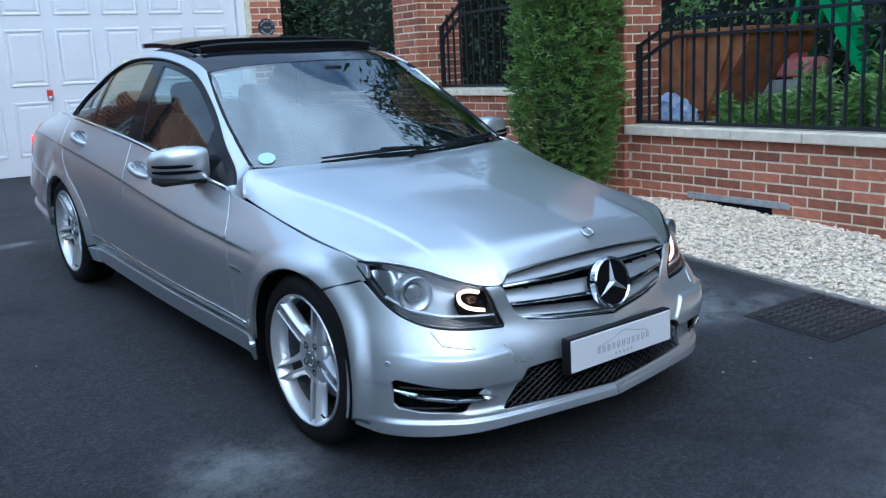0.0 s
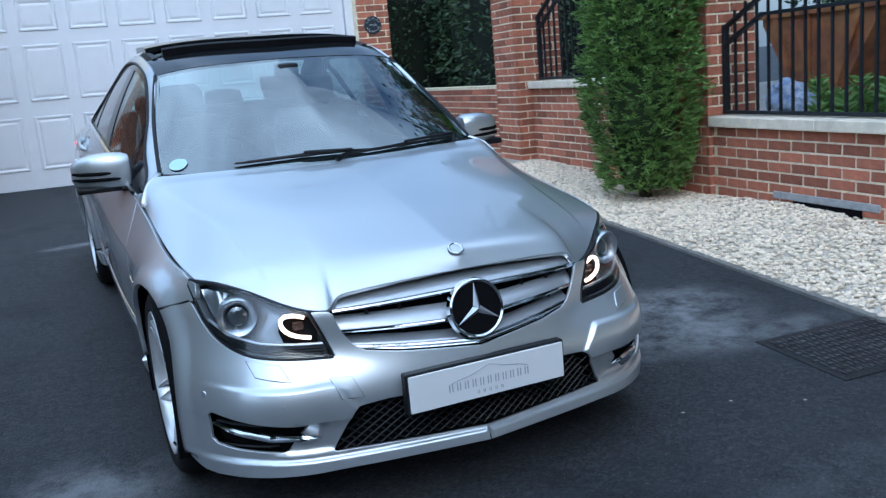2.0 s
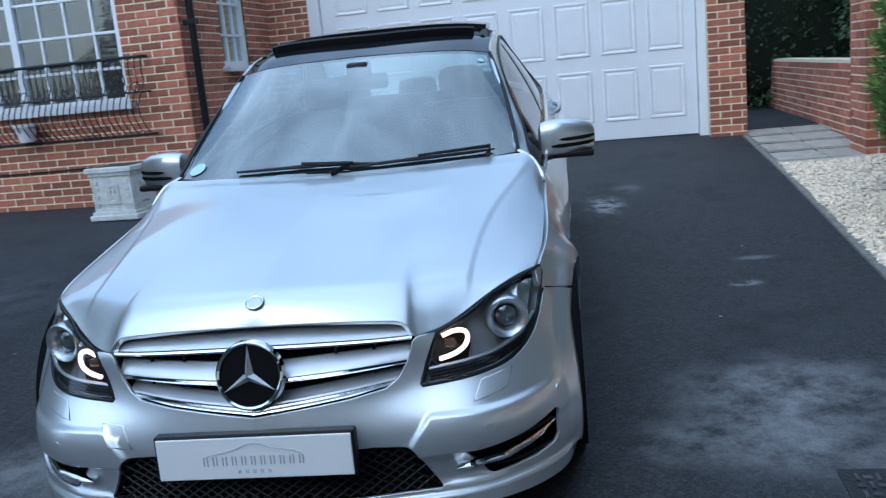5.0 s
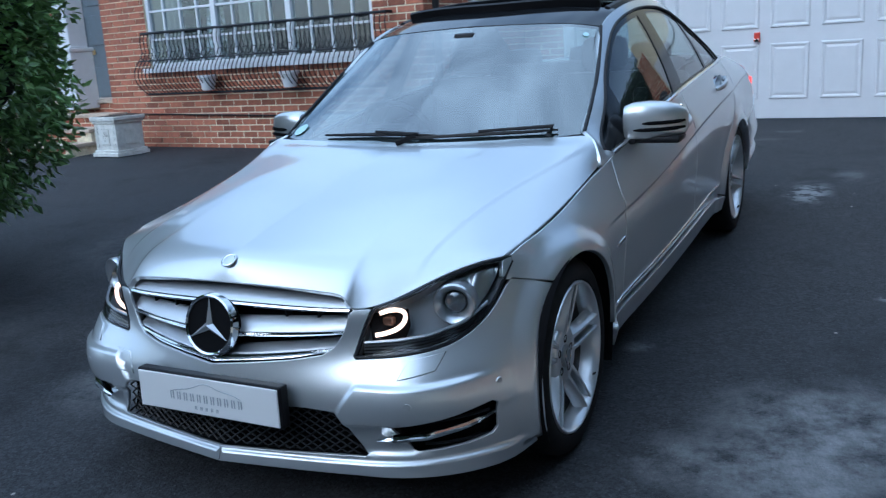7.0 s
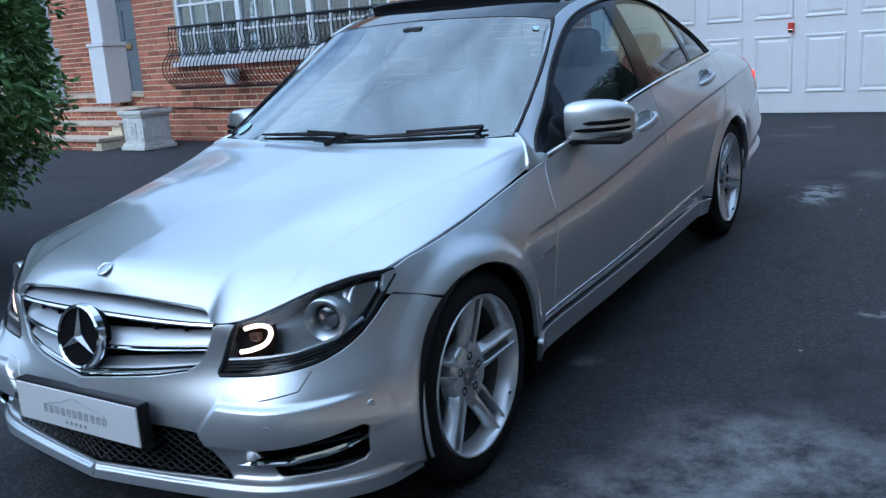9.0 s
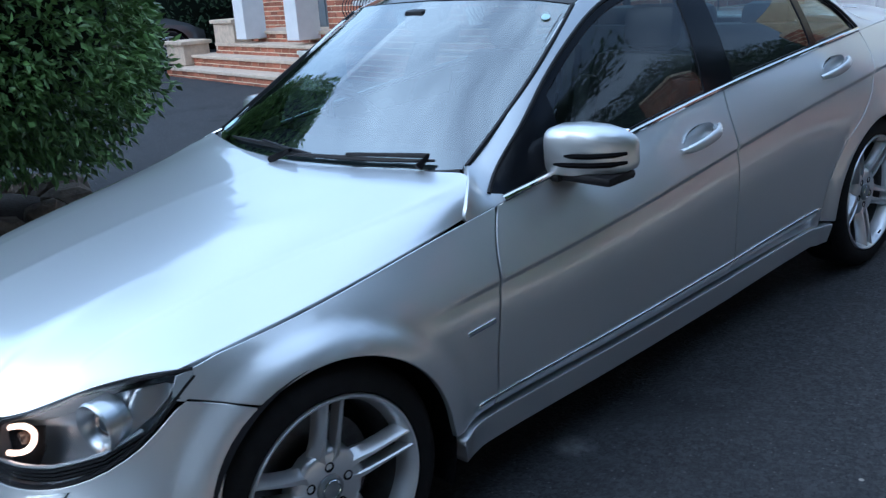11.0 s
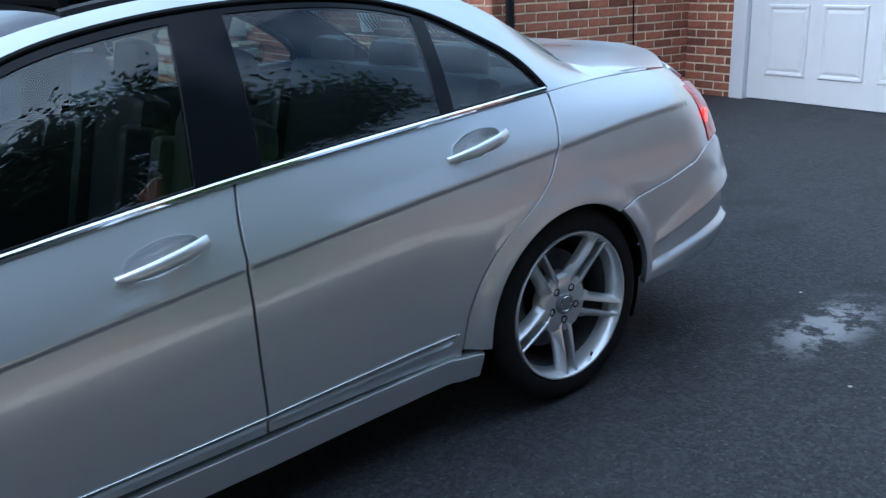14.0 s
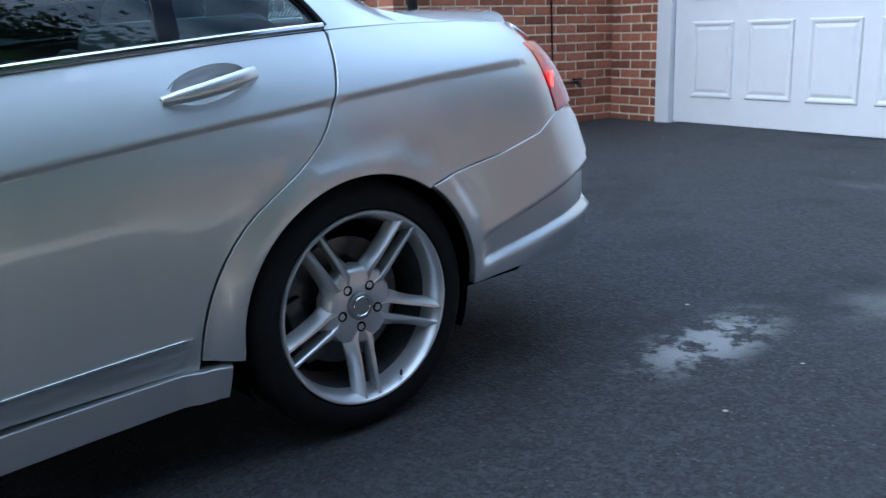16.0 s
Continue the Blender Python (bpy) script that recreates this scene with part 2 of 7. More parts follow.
ASPHALT = asphalt_material()
BRICK = material("red_brick", (0.50, 0.185, 0.105), rough=0.85, second=(0.32, 0.112, 0.068), scale=16, bump=0.6, bump_scale=90, per_object=0.42,
                 stain=0.25, stain_scale=5, stain_color=(0.36, 0.25, 0.19))
BRICK_FAR = material("red_brick_far", (0.50, 0.185, 0.105), rough=0.85, second=(0.32, 0.112, 0.068), scale=16, bump=0.6, bump_scale=90, per_island=0.42)
MORTAR = material("mortar", (0.84, 0.72, 0.52), rough=0.95, vary=0.25, scale=25, bump=0.5, bump_scale=160)
STONE = material("cast_stone", (0.80, 0.71, 0.56), rough=0.85, vary=0.14, scale=12, bump=0.25, bump_scale=120, stain=0.3, stain_scale=4, stain_color=(0.36, 0.33, 0.28))
CONCRETE = material("concrete", (0.36, 0.37, 0.37), rough=0.9, vary=0.25, scale=20, bump=0.4, bump_scale=120)
WHITE = material("white_paint", (0.78, 0.79, 0.82), rough=0.35, vary=0.03, scale=4, bump=0.03, bump_scale=40)
IRON = material("black_iron", (0.012, 0.015, 0.020), rough=0.5, spec=0.3, vary=0.2, scale=40, bump=0.1, bump_scale=150)
GRAVEL = material("pale_gravel", (0.82, 0.70, 0.54), rough=0.85, vary=0.1, scale=40, per_island=0.25)
GRAVEL_BED = material("gravel_bed", (0.52, 0.47, 0.39), rough=0.95, vary=0.4, scale=120, bump=0.8, bump_scale=120)
YEW = material("yew_leaf", (0.25, 0.40, 0.085), rough=0.5, second=(0.09, 0.17, 0.035), scale=9, per_island=0.55)
LAUREL = material("laurel_leaf", (0.23, 0.37, 0.115), rough=0.34, per_island=0.6)
TREE_LEAF = material("tree_leaf", (0.040, 0.078, 0.028), rough=0.5, per_island=0.5)
BARK = material("bark", (0.09, 0.07, 0.05), rough=0.9, vary=0.4, scale=20, bump=0.8, bump_scale=40)
CAST_IRON = material("cast_iron", (0.03, 0.031, 0.034), rough=0.5, metal=0.4, vary=0.4, scale=60, bump=0.4, bump_scale=120)
SLAB = material("paving_slab", (0.40, 0.37, 0.32), rough=0.9, vary=0.2, scale=9, bump=0.3, bump_scale=90, per_object=0.15)


# ---------------------------------------------------------------- mesh tools
def mesh_object(name, verts, faces, mat, parent=None, label="", smooth=True, mats=None, face_mats=None):
    me = bpy.data.meshes.new(name)
    me.from_pydata([tuple(map(float, v)) for v in verts], [], [tuple(map(int, f)) for f in faces])
    for m in (mats or [mat]):
        me.materials.append(m)
    if face_mats is not None:
        me.polygons.foreach_set("material_index", face_mats)
    if smooth:
        me.polygons.foreach_set("use_smooth", [True] * len(me.polygons))
    me.update()
    ob = new(name, me)
    if parent:
        ob.parent = parent
    if label:
        tagged(ob, label)
    return ob


def part(name, bm, mat, parent=None, label="", smooth=False, matrix=None):
    if matrix is not None:
        bm.transform(matrix)
    bmesh.ops.recalc_face_normals(bm, faces=bm.faces)
    me = bpy.data.meshes.new(name)
    bm.to_mesh(me)
    bm.free()
    me.materials.append(mat)
    if smooth:
        me.polygons.foreach_set("use_smooth", [True] * len(me.polygons))
        me.set_sharp_from_angle(angle=radians(35))
    ob = new(name, me)
    if parent:
        ob.parent = parent
    if label:
        tagged(ob, label)
    return ob


def add_box(bm, x0, x1, y0, y1, z0, z1, bevel=0.0, matrix=None):
    ret = bmesh.ops.create_cube(bm, size=1)
    vs = ret["verts"]
    for v in vs:
        v.co = Vector(((x0 + x1) / 2 + v.co.x * (x1 - x0), (y0 + y1) / 2 + v.co.y * (y1 - y0), (z0 + z1) / 2 + v.co.z * (z1 - z0)))
    if matrix is not None:
        bmesh.ops.transform(bm, matrix=matrix, verts=vs)
    if bevel:
        es = list({e for v in vs for e in v.link_edges})
        bmesh.ops.bevel(bm, geom=es, offset=bevel, segments=2, affect="EDGES", profile=0.5)
    return vs


def box(x0, x1, y0, y1, z0, z1, bevel=0.0):
    bm = bmesh.new()
    add_box(bm, x0, x1, y0, y1, z0, z1, bevel)
    return bm


def add_tube(bm, points, radius, sides=8, caps=True):
    """A round bar along a line of points; radius may be a list."""
    pts = [Vector(p) for p in points]
    rad = radius if isinstance(radius, (list, tuple)) else [radius] * len(pts)
    rings = []
    for i, p in enumerate(pts):
        d = (pts[min(i + 1, len(pts) - 1)] - pts[max(i - 1, 0)]).normalized()
        a = d.cross(Vector((0, 0, 1)) if abs(d.z) < 0.95 else Vector((1, 0, 0))).normalized()
        b = d.cross(a)
        rings.append([bm.verts.new(p + rad[i] * (math.cos(2 * math.pi * k / sides) * a + math.sin(2 * math.pi * k / sides) * b)) for k in range(sides)])
    for r0, r1 in zip(rings, rings[1:]):
        for k in range(sides):
            bm.faces.new((r0[k], r0[(k + 1) % sides], r1[(k + 1) % sides], r1[k]))
    if caps:
        bm.faces.new(rings[0][::-1])
        bm.faces.new(rings[-1])


def tube(points, radius, sides=8):
    bm = bmesh.new()
    add_tube(bm, points, radius, sides)
    return bm


def add_lathe(bm, profile, steps=48, axis="X", close=False):
    """profile: (radius, along) pairs turned round the axis."""
    rings = []
    for k in range(steps):
        a = 2 * math.pi * k / steps
        ring = []
        for r, h in profile:
            c, s = r * math.cos(a), r * math.sin(a)
            ring.append(bm.verts.new((h, c, s) if axis == "X" else ((c, h, s) if axis == "Y" else (c, s, h))))
        rings.append(ring)
    n = len(profile)
    for k in range(steps):
        q0, q1 = rings[k], rings[(k + 1) % steps]
        for i in range(n if close else n - 1):
            bm.faces.new((q0[i], q0[(i + 1) % n], q1[(i + 1) % n], q1[i]))


def empty(name, matrix, label, category, group=""):
    ob = new(name)
    ob.matrix_world = matrix
    return tagged(ob, label, category, group)


def ground_z(y):
    """Height of the drive at a place y metres along."""
    return RISE * min(max(y, -9.0), 3.0) + 0.038 * min(max(y - 3.0, 0.0), 3.2)


def prop_ground(a, b):
    """Height of the drive at a place in the house's own directions."""
    return ground_z(-a * math.sin(radians(5.0)) + b * math.cos(radians(5.0)))


# ---------------------------------------------------------------- the ground
def build_ground():
    xs = [-300, -60, -20, -8, 0, 4, 12, 40, 300]
    ys = [-300, -60, -20, -9, -6, -3, 0, 3, 6.2, 12, 40, 300]
    verts = [(x, y, ground_z(y)) for y in ys for x in xs]
    n = len(xs)
    faces = [(j * n + i, j * n + i + 1, (j + 1) * n + i + 1, (j + 1) * n + i) for j in range(len(ys) - 1) for i in range(n - 1)]
    tagged(mesh_object("ground", verts, faces, ASPHALT, smooth=False), "dark grey worn asphalt driveway with pale dried stains", "driveway", kind="structure")


build_ground()

# ---------------------------------------------------------------- bricks
BL, BH, BD = 0.2105, 0.0615, 0.1025
rng = random.Random(7)


def brick_mesh(length, depth=0.03):
    """A brick face with worn, slightly uneven corners."""
    bm = bmesh.new()
    c = 0.004
    rings = []
    for y, s in ((0.0, c), (c, 0.0), (depth, 0.0)):
        j = lambda: rng.uniform(-0.0015, 0.0015)
        rings.append([bm.verts.new((x + j(), y + j() * 0.5, z + j())) for x, z in ((s, s), (length - s, s), (length - s, BH - s), (s, BH - s))])
    bm.faces.new(rings[0])
    for r0, r1 in zip(rings, rings[1:]):
        for k in range(4):
            bm.faces.new((r0[k], r1[k], r1[(k + 1) % 4], r0[(k + 1) % 4]))
    bmesh.ops.recalc_face_normals(bm, faces=bm.faces)
    me = bpy.data.meshes.new("brick")
    bm.to_mesh(me)
    bm.free()
    me.materials.append(BRICK)
    return me


BRICKS = {}


def brick_of(length):
    key = round(length, 3)
    if key not in BRICKS:
        BRICKS[key] = [brick_mesh(length) for _ in range(4)]
    return rng.choice(BRICKS[key])


def lay_bricks(owner, corner, along, out, length, z0, z1, shift=0, holes=(), limit=300, keep=None):
    """Courses of bricks on a face that starts at corner and runs along; out is the way it faces. Bricks past the limit join into one part."""
    ax, oy = Vector(along).normalized(), Vector(out).normalized()
    pitch, course = 0.225, 0.075
    base = Matrix.Identity(4)
    base.col[0][:3], base.col[1][:3], base.col[2][:3] = ax, -oy, Vector((0, 0, 1))
    base.col[3][:3] = Vector(corner)
    spots = []
    rows = int(round((z1 - z0) / course))
    for r in range(rows):
        x = -(0.1125 if (r + shift) % 2 else 0.0)
        while x < length - 0.02:
            x0, x1 = max(x, 0.0), min(x + BL, length)
            z = z0 + r * course + 0.005
            for h in holes:
                if h[2] - 0.03 < z + 0.03 < h[3] + 0.03:
                    if x0 < h[0] < x1:
                        x1 = h[0] - 0.004
                    elif x0 < h[1] < x1:
                        x0 = h[1] + 0.004
                    elif h[0] <= x0 and x1 <= h[1]:
                        x1 = x0
            if x1 - x0 > 0.03:
                spots.append((x0, x1 - x0, z))
            x += pitch
    if keep:
        spots.sort(key=keep)
    for x0, w, z in spots[:limit]:
        ob = new("brick", brick_of(w))
        ob.parent = owner
        ob.matrix_basis = base @ Matrix.Translation((x0, 0.002 + rng.uniform(-0.0015, 0.0015), z))
    if spots[limit:]:
        verts, faces = [], []
        for x0, w, z in spots[limit:]:
            k = len(verts)
            for dx, dy, dz in ((0, 0, 0), (w, 0, 0), (w, 0, BH), (0, 0, BH), (0, 0.02, 0), (w, 0.02, 0), (w, 0.02, BH), (0, 0.02, BH)):
                verts.append(base @ Vector((x0 + dx, dy + 0.002, z + dz)))
            faces += [(k, k + 1, k + 2, k + 3), (k, k + 4, k + 5, k + 1), (k + 1, k + 5, k + 6, k + 2), (k + 2, k + 6, k + 7, k + 3), (k + 3, k + 7, k + 4, k)]
        tagged(mesh_object("far_bricks", verts, faces, BRICK_FAR, owner, smooth=False), kind="stuff")


def wall_core(name, bms, label, category="wall"):
    ob = part(name, bms, MORTAR)
    ob.matrix_world = PROP
    return tagged(ob, label, category, kind="structure")


# ---------------------------------------------------------------- boundary wall, piers, railings
WA = 3.46           # face of the boundary wall
W_TOP = 0.615       # top of its brickwork
W2 = 3.30           # face of the wall beyond the bush
wall_1 = wall_core("wall_east", box(WA + 0.008, WA + 0.215, -6.0, 1.10, -0.5, W_TOP), "low red brick boundary wall with pale mortar joints")
pier_1 = wall_core("wall_pier_1", box(3.428, 3.862, 1.108, 1.532, -0.2, 2.6), "red brick gate pier with pale mortar joints", "pier")
wall_2 = wall_core("wall_east_2", box(W2 + 0.008, W2 + 0.215, 1.53, 3.85, -0.2, 0.945), "low red brick wall beside the gravel bed")
pier_2 = wall_core("wall_pier_2", box(3.138, 3.672, 3.858, 4.382, 0.0, 2.8), "red brick pier at the garden passage", "pier")
garden_wall = wall_core("wall_garden", box(3.258, 3.47, 4.38, 10.4, 0.0, 0.985), "low brown brick garden wall beside the passage")


def coping(name, a0, a1, b0, b1, z0, z1, step=0.6):
    owner = None
    b = b0
    while b < b1 - 0.01:
        e = min(b + step, b1)
        bm = box(a0, a1, b + 0.002, e - 0.002, z0, z1, 0.008)
        if owner is None:
            owner = part(name, bm, STONE)
            owner.matrix_world = PROP
            tagged(owner, "pale cast stone coping slabs on the brick wall", "coping", kind="structure")
        else:
            part("coping_slab", bm, STONE, owner)
        b = e


coping("coping_1", 3.405, 3.73, -6.0, 1.095, W_TOP, W_TOP + 0.075)
coping("coping_2", 3.245, 3.57, 1.545, 3.845, 0.945, 1.015)


def railing(name, b0, b1, z0, z1, a=3.565, drop=0.2, drop_at=None, label=""):
    """Iron railings with two top rails that fall towards the end b1, flat bottom rail and square bars."""
    rail = empty(name, PROP, label, "railing")
    zb = z0 + 0.03
    part("bottom_rail", box(a - 0.022, a + 0.022, b0, b1, z0 + 0.01, z0 + 0.035, 0.003), IRON, rail)
    knee = drop_at if drop_at is not None else b1
    for k, dz in enumerate((0.0, -0.125)):
        pts = [(a, b0, z1 + dz), (a, knee, z1 + dz), (a, b1 - 0.012, z1 + dz - drop)]
        bm = bmesh.new()
        for p, q in zip(pts, pts[1:]):
            p, q = Vector(p), Vector(q)
            n = (q - p).length
            ang = math.atan2(q.z - p.z, q.y - p.y)
            m = Matrix.Translation(p) @ Matrix.Rotation(ang, 4, "X")
            add_box(bm, -0.022, 0.022, -0.01, n + 0.01, -0.012, 0.012, 0.003, m)
        part("top_rail", bm, IRON, rail)
    part("end_post", box(a - 0.02, a + 0.02, b1 - 0.04, b1, z0 + 0.01, z1 - drop + 0.02, 0.003), IRON, rail)
    b = b1 - 0.13
    while b > b0 + 0.03:
        top = z1 - (drop * max(0.0, b - knee) / max(b1 - knee, 0.01))
        part("bar", box(a - 0.009, a + 0.009, b - 0.009, b + 0.009, zb, top + 0.06, 0.002), IRON, rail)
        b -= 0.118
    return rail


railing("railing", -3.6, 1.09, 0.69, 1.52, drop=0.19, drop_at=0.665, label="black iron railings on the stone coping")
railing("railing", 1.55, 3.84, 1.015, 1.90, a=3.40, drop=0.25, drop_at=3.4, label="black iron railings above the low brick wall")

lintel = part("lintel", box(WA - 0.012, WA + 0.05, -0.48, 0.44, 0.135, 0.185, 0.006), CONCRETE)
lintel.matrix_world = PROP
tagged(lintel, "grey concrete drain lintel set in the brick wall", "lintel")
# a dark block takes the place of the shaded hollow
slot = part("drain_slot", box(WA - 0.008, WA + 0.03, -0.34, 0.25, 0.085, 0.134), DARK, lintel, "dark block standing for the shaded drain opening")


def gravel_height(a, b):
    """Top of the gravel bed above the world's zero."""
    g = prop_ground(a, b)
    t = min(max((a - 2.45) / 0.95, 0.0), 1.0)
    rise = 0.105 if b < 0.2 else 0.105 - 0.085 * min((b - 0.2) / 1.0, 1.0)
    return g + 0.012 + rise * t + 0.012 * noise.noise(Vector((a * 3, b * 3, 0)))


def build_gravel():
    a = np.linspace(2.42, 3.48, 14)
    b = np.linspace(-6.0, 3.86, 80)
    verts = [(p, q, gravel_height(p, q) - 0.006) for q in b for p in a]
    n = len(a)
    faces = [(j * n + i, j * n + i + 1, (j + 1) * n + i + 1, (j + 1) * n + i) for j in range(len(b) - 1) for i in range(n - 1)]
    bed = mesh_object("gravel_ground", verts, faces, GRAVEL_BED)
    bed.matrix_world = PROP
    tagged(bed, "bed of pale gravel between drive and wall", "gravel bed", kind="structure")
    ico = bmesh.new()
    bmesh.ops.create_icosphere(ico, subdivisions=1, radius=1)
    base = np.array([v.co[:] for v in ico.verts])
    tri = np.array([[v.index for v in f.verts] for f in ico.faces])
    ico.free()
    r = np.random.default_rng(3)
    count = 16000
    pa = r.uniform(2.41, 3.46, count)
    pb = np.where(r.random(count) < 0.85, r.uniform(-2.6, 3.7, count), r.uniform(-6, -2.6, count))
    allv, allf = [], []
    for i in range(count):
        s = r.uniform(0.008, 0.017) * np.array([r.uniform(0.8, 1.4), r.uniform(0.8, 1.4), r.uniform(0.55, 0.9)])
        t = r.uniform(0, 6.28)
        v = base * (1 + r.uniform(-0.18, 0.18, (len(base), 1))) * s
        x = v[:, 0] * math.cos(t) - v[:, 1] * math.sin(t) + pa[i]
        y = v[:, 0] * math.sin(t) + v[:, 1] * math.cos(t) + pb[i]
        allv.append(np.stack([x, y, v[:, 2] + gravel_height(pa[i], pb[i]) + r.uniform(-0.002, 0.008)], 1))
        allf.append(tri + i * len(base))
    st = mesh_object("gravel", np.concatenate(allv), np.concatenate(allf), GRAVEL, smooth=False)
    st.matrix_world = PROP
    tagged(st, "loose cream and white gravel stones", "gravel", kind="stuff")


build_gravel()
edge = bmesh.new()
for b in np.arange(-6.0, 5.2, 0.9):
    z0, z1 = prop_ground(2.4, b), prop_ground(2.4, b + 0.9)
    vs = add_box(edge, 2.372, 2.42, b + 0.003, b + 0.897, -0.06, 0.018, 0.004)
edging = part("kerb_edging", edge, material("edging_concrete", (0.20, 0.19, 0.17), rough=0.9, vary=0.3, scale=15, bump=0.4, bump_scale=90))
for v in edging.data.vertices:
    v.co.z += prop_ground(2.4, v.co.y)
edging.matrix_world = PROP
tagged(edging, "thin grey concrete edging along the gravel", "kerb", kind="structure")

# slabs of the side passage
passage = part("pavement", box(2.43, 3.258, 3.86, 9.0, -0.1, prop_ground(2.8, 4.0) + 0.003), CONCRETE)
passage.matrix_world = PROP
tagged(passage, "paved side passage beside the garage", "pavement", kind="structure")
for i in range(2):
    for j in range(4):
        a0, b0 = 2.44 + i * 0.41, 3.88 + j * 0.6
        z = prop_ground(2.8, b0) + 0.01
        part("slab", box(a0, a0 + 0.40, b0, b0 + 0.585, z - 0.03, z + 0.012, 0.004), SLAB, passage)

# iron cover in the drive
cover = empty("manhole_cover", DRIVE @ pose(1.92, -1.875, 0.0, 0, 0, -3), "square cast iron drain cover set in the asphalt", "drain cover")
part("cover_frame", box(-0.33, 0.33, -0.25, 0.25, -0.02, 0.006, 0.003), CAST_IRON, cover)
tread = bmesh.new()
for i in range(20):
    for j in range(9):
        a0, b0 = -0.30 + i * 0.03, -0.215 + j * 0.048
        if (i + j) % 2:
            add_box(tread, a0 + 0.002, a0 + 0.026, b0 + 0.012, b0 + 0.03, 0.005, 0.011)
        else:
            add_box(tread, a0 + 0.009, a0 + 0.019, b0 + 0.003, b0 + 0.043, 0.005, 0.011)
part("tread_pattern", tread, material("worn_iron", (0.10, 0.10, 0.105), rough=0.42, metal=0.5, vary=0.6, scale=25), cover)

# ---------------------------------------------------------------- garage
HA0 = -2.95
GB = 6.18
GZ = 0.285
garage_pillar = wall_core("wall_garage_pillar", box(2.062, 2.44, GB - 0.32, GB + 0.3, 0.0, 3.0), "red brick pillar beside the garage door", "pillar")
garage_wall = wall_core("wall_garage_side", box(HA0, -2.438, GB - 0.11, GB + 0.3, 0.0, 3.0), "red brick wall beside the garage door")
garage_head = part("wall_garage_head", box(-2.95, 2.44, GB, GB + 0.3, GZ + 2.2, 3.6), MORTAR)
garage_head.matrix_world = PROP
tagged(garage_head, "brick wall above the garage door", "wall", kind="structure")
trim = part("trim_garage", box(-2.435, -2.29, GB - 0.13, GB + 0.1, GZ - 0.02, GZ + 2.2, 0.006), WHITE)
trim.matrix_world = PROP
tagged(trim, "white painted garage door frame", "door frame", kind="structure")
part("jamb", box(1.965, 2.06, GB - 0.13, GB + 0.1, GZ - 0.02, GZ + 2.2, 0.006), WHITE, trim)
part("head_rail", box(-2.29, 1.965, GB - 0.12, GB + 0.1, GZ + 2.1, GZ + 2.2, 0.006), WHITE, trim)


def garage_door():
    door = empty("garage_door", PROP, "wide white panelled up-and-over garage door", "garage door")
    b = GB - 0.08
    a0, a1 = -2.285, 1.955
    part("door_leaf", box(a0, a1, b, b + 0.05, GZ + 0.015, GZ + 2.1, 0.004), WHITE, door)
    n = 8
    pitch = 0.507
    for z0, z1 in ((0.22, 0.80), (0.96, 1.56), (1.70, 2.03)):
        for i in range(n):
            x0, x1 = -2.112 + i * pitch, -1.72 + i * pitch
            bm = bmesh.new()
            c = []
            for inset, y in ((0.0, b - 0.001), (0.008, b - 0.012), (0.022, b - 0.012), (0.04, b - 0.003), (0.065, b - 0.010)):
                c.append([bm.verts.new((x, y, z)) for x, z in ((x0 + inset, GZ + z0 + inset), (x1 - inset, GZ + z0 + inset), (x1 - inset, GZ + z1 - inset), (x0 + inset, GZ + z1 - inset))])
            for r0, r1 in zip(c, c[1:]):
                for k in range(4):
                    bm.faces.new((r0[k], r0[(k + 1) % 4], r1[(k + 1) % 4], r1[k]))
            bm.faces.new(c[-1])
            part("panel", bm, WHITE, door)
    h = part("handle", box(-0.245, -0.185, b - 0.03, b, GZ + 0.82, GZ + 0.92, 0.006), material("red_handle", (0.6, 0.06, 0.04), rough=0.3), door, "small red and silver door handle")
    part("handle_plate", box(-0.237, -0.193, b - 0.04, b - 0.03, GZ + 0.82, GZ + 0.855, 0.004), CHROME, h)


garage_door()

sign = empty("alarm_sign", PROP @ Matrix.Translation((2.235, GB - 0.33, 1.80)), "round dark security notice on the brick pillar", "sign")
bm = bmesh.new()
add_lathe(bm, [(0.0, -0.012), (0.098, -0.012), (0.105, -0.006), (0.105, 0.0)], 40, "Y")
part("plate", bm, material("sign_blue_black", (0.02, 0.03, 0.04), rough=0.4), sign)


def lettering(text, size, mat, parent, matrix, name="lettering"):
    cu = bpy.data.curves.new(name, "FONT")
    cu.body, cu.size, cu.align_x, cu.align_y, cu.extrude = text, size, "CENTER", "CENTER", 0.0008
    ob = new("tmp", cu)
    dep = bpy.context.evaluated_depsgraph_get()
    me = bpy.data.meshes.new_from_object(ob.evaluated_get(dep))
    bpy.data.objects.remove(ob)
    me.materials.clear()
    me.materials.append(mat)
    t = new(name, me)
    t.parent = parent
    t.matrix_basis = matrix
    return t


SIGN_WHITE = material("sign_white", (0.6, 0.63, 0.65), rough=0.5)
for word, up in (("SECURITY", 1), ("RECORDING", -1)):
    for i, ch in enumerate(word):
        span = 130
        ang = radians(90 + span / 2 - span * i / (len(word) - 1)) if up > 0 else radians(-90 - span / 2 + span * i / (len(word) - 1))
        p = Vector((0.077 * math.cos(ang), -0.014, 0.077 * math.sin(ang)))
        turn = ang - math.pi / 2 if up > 0 else ang + math.pi / 2
        lettering(ch, 0.032, SIGN_WHITE, sign, Matrix.Translation(p) @ Matrix.Rotation(-turn, 4, "Y") @ Matrix.Rotation(math.pi / 2, 4, "X"))
lettering("VIDEO", 0.03, SIGN_WHITE, sign, Matrix.Translation((0, -0.014, 0)) @ Matrix.Rotation(math.pi / 2, 4, "X"))

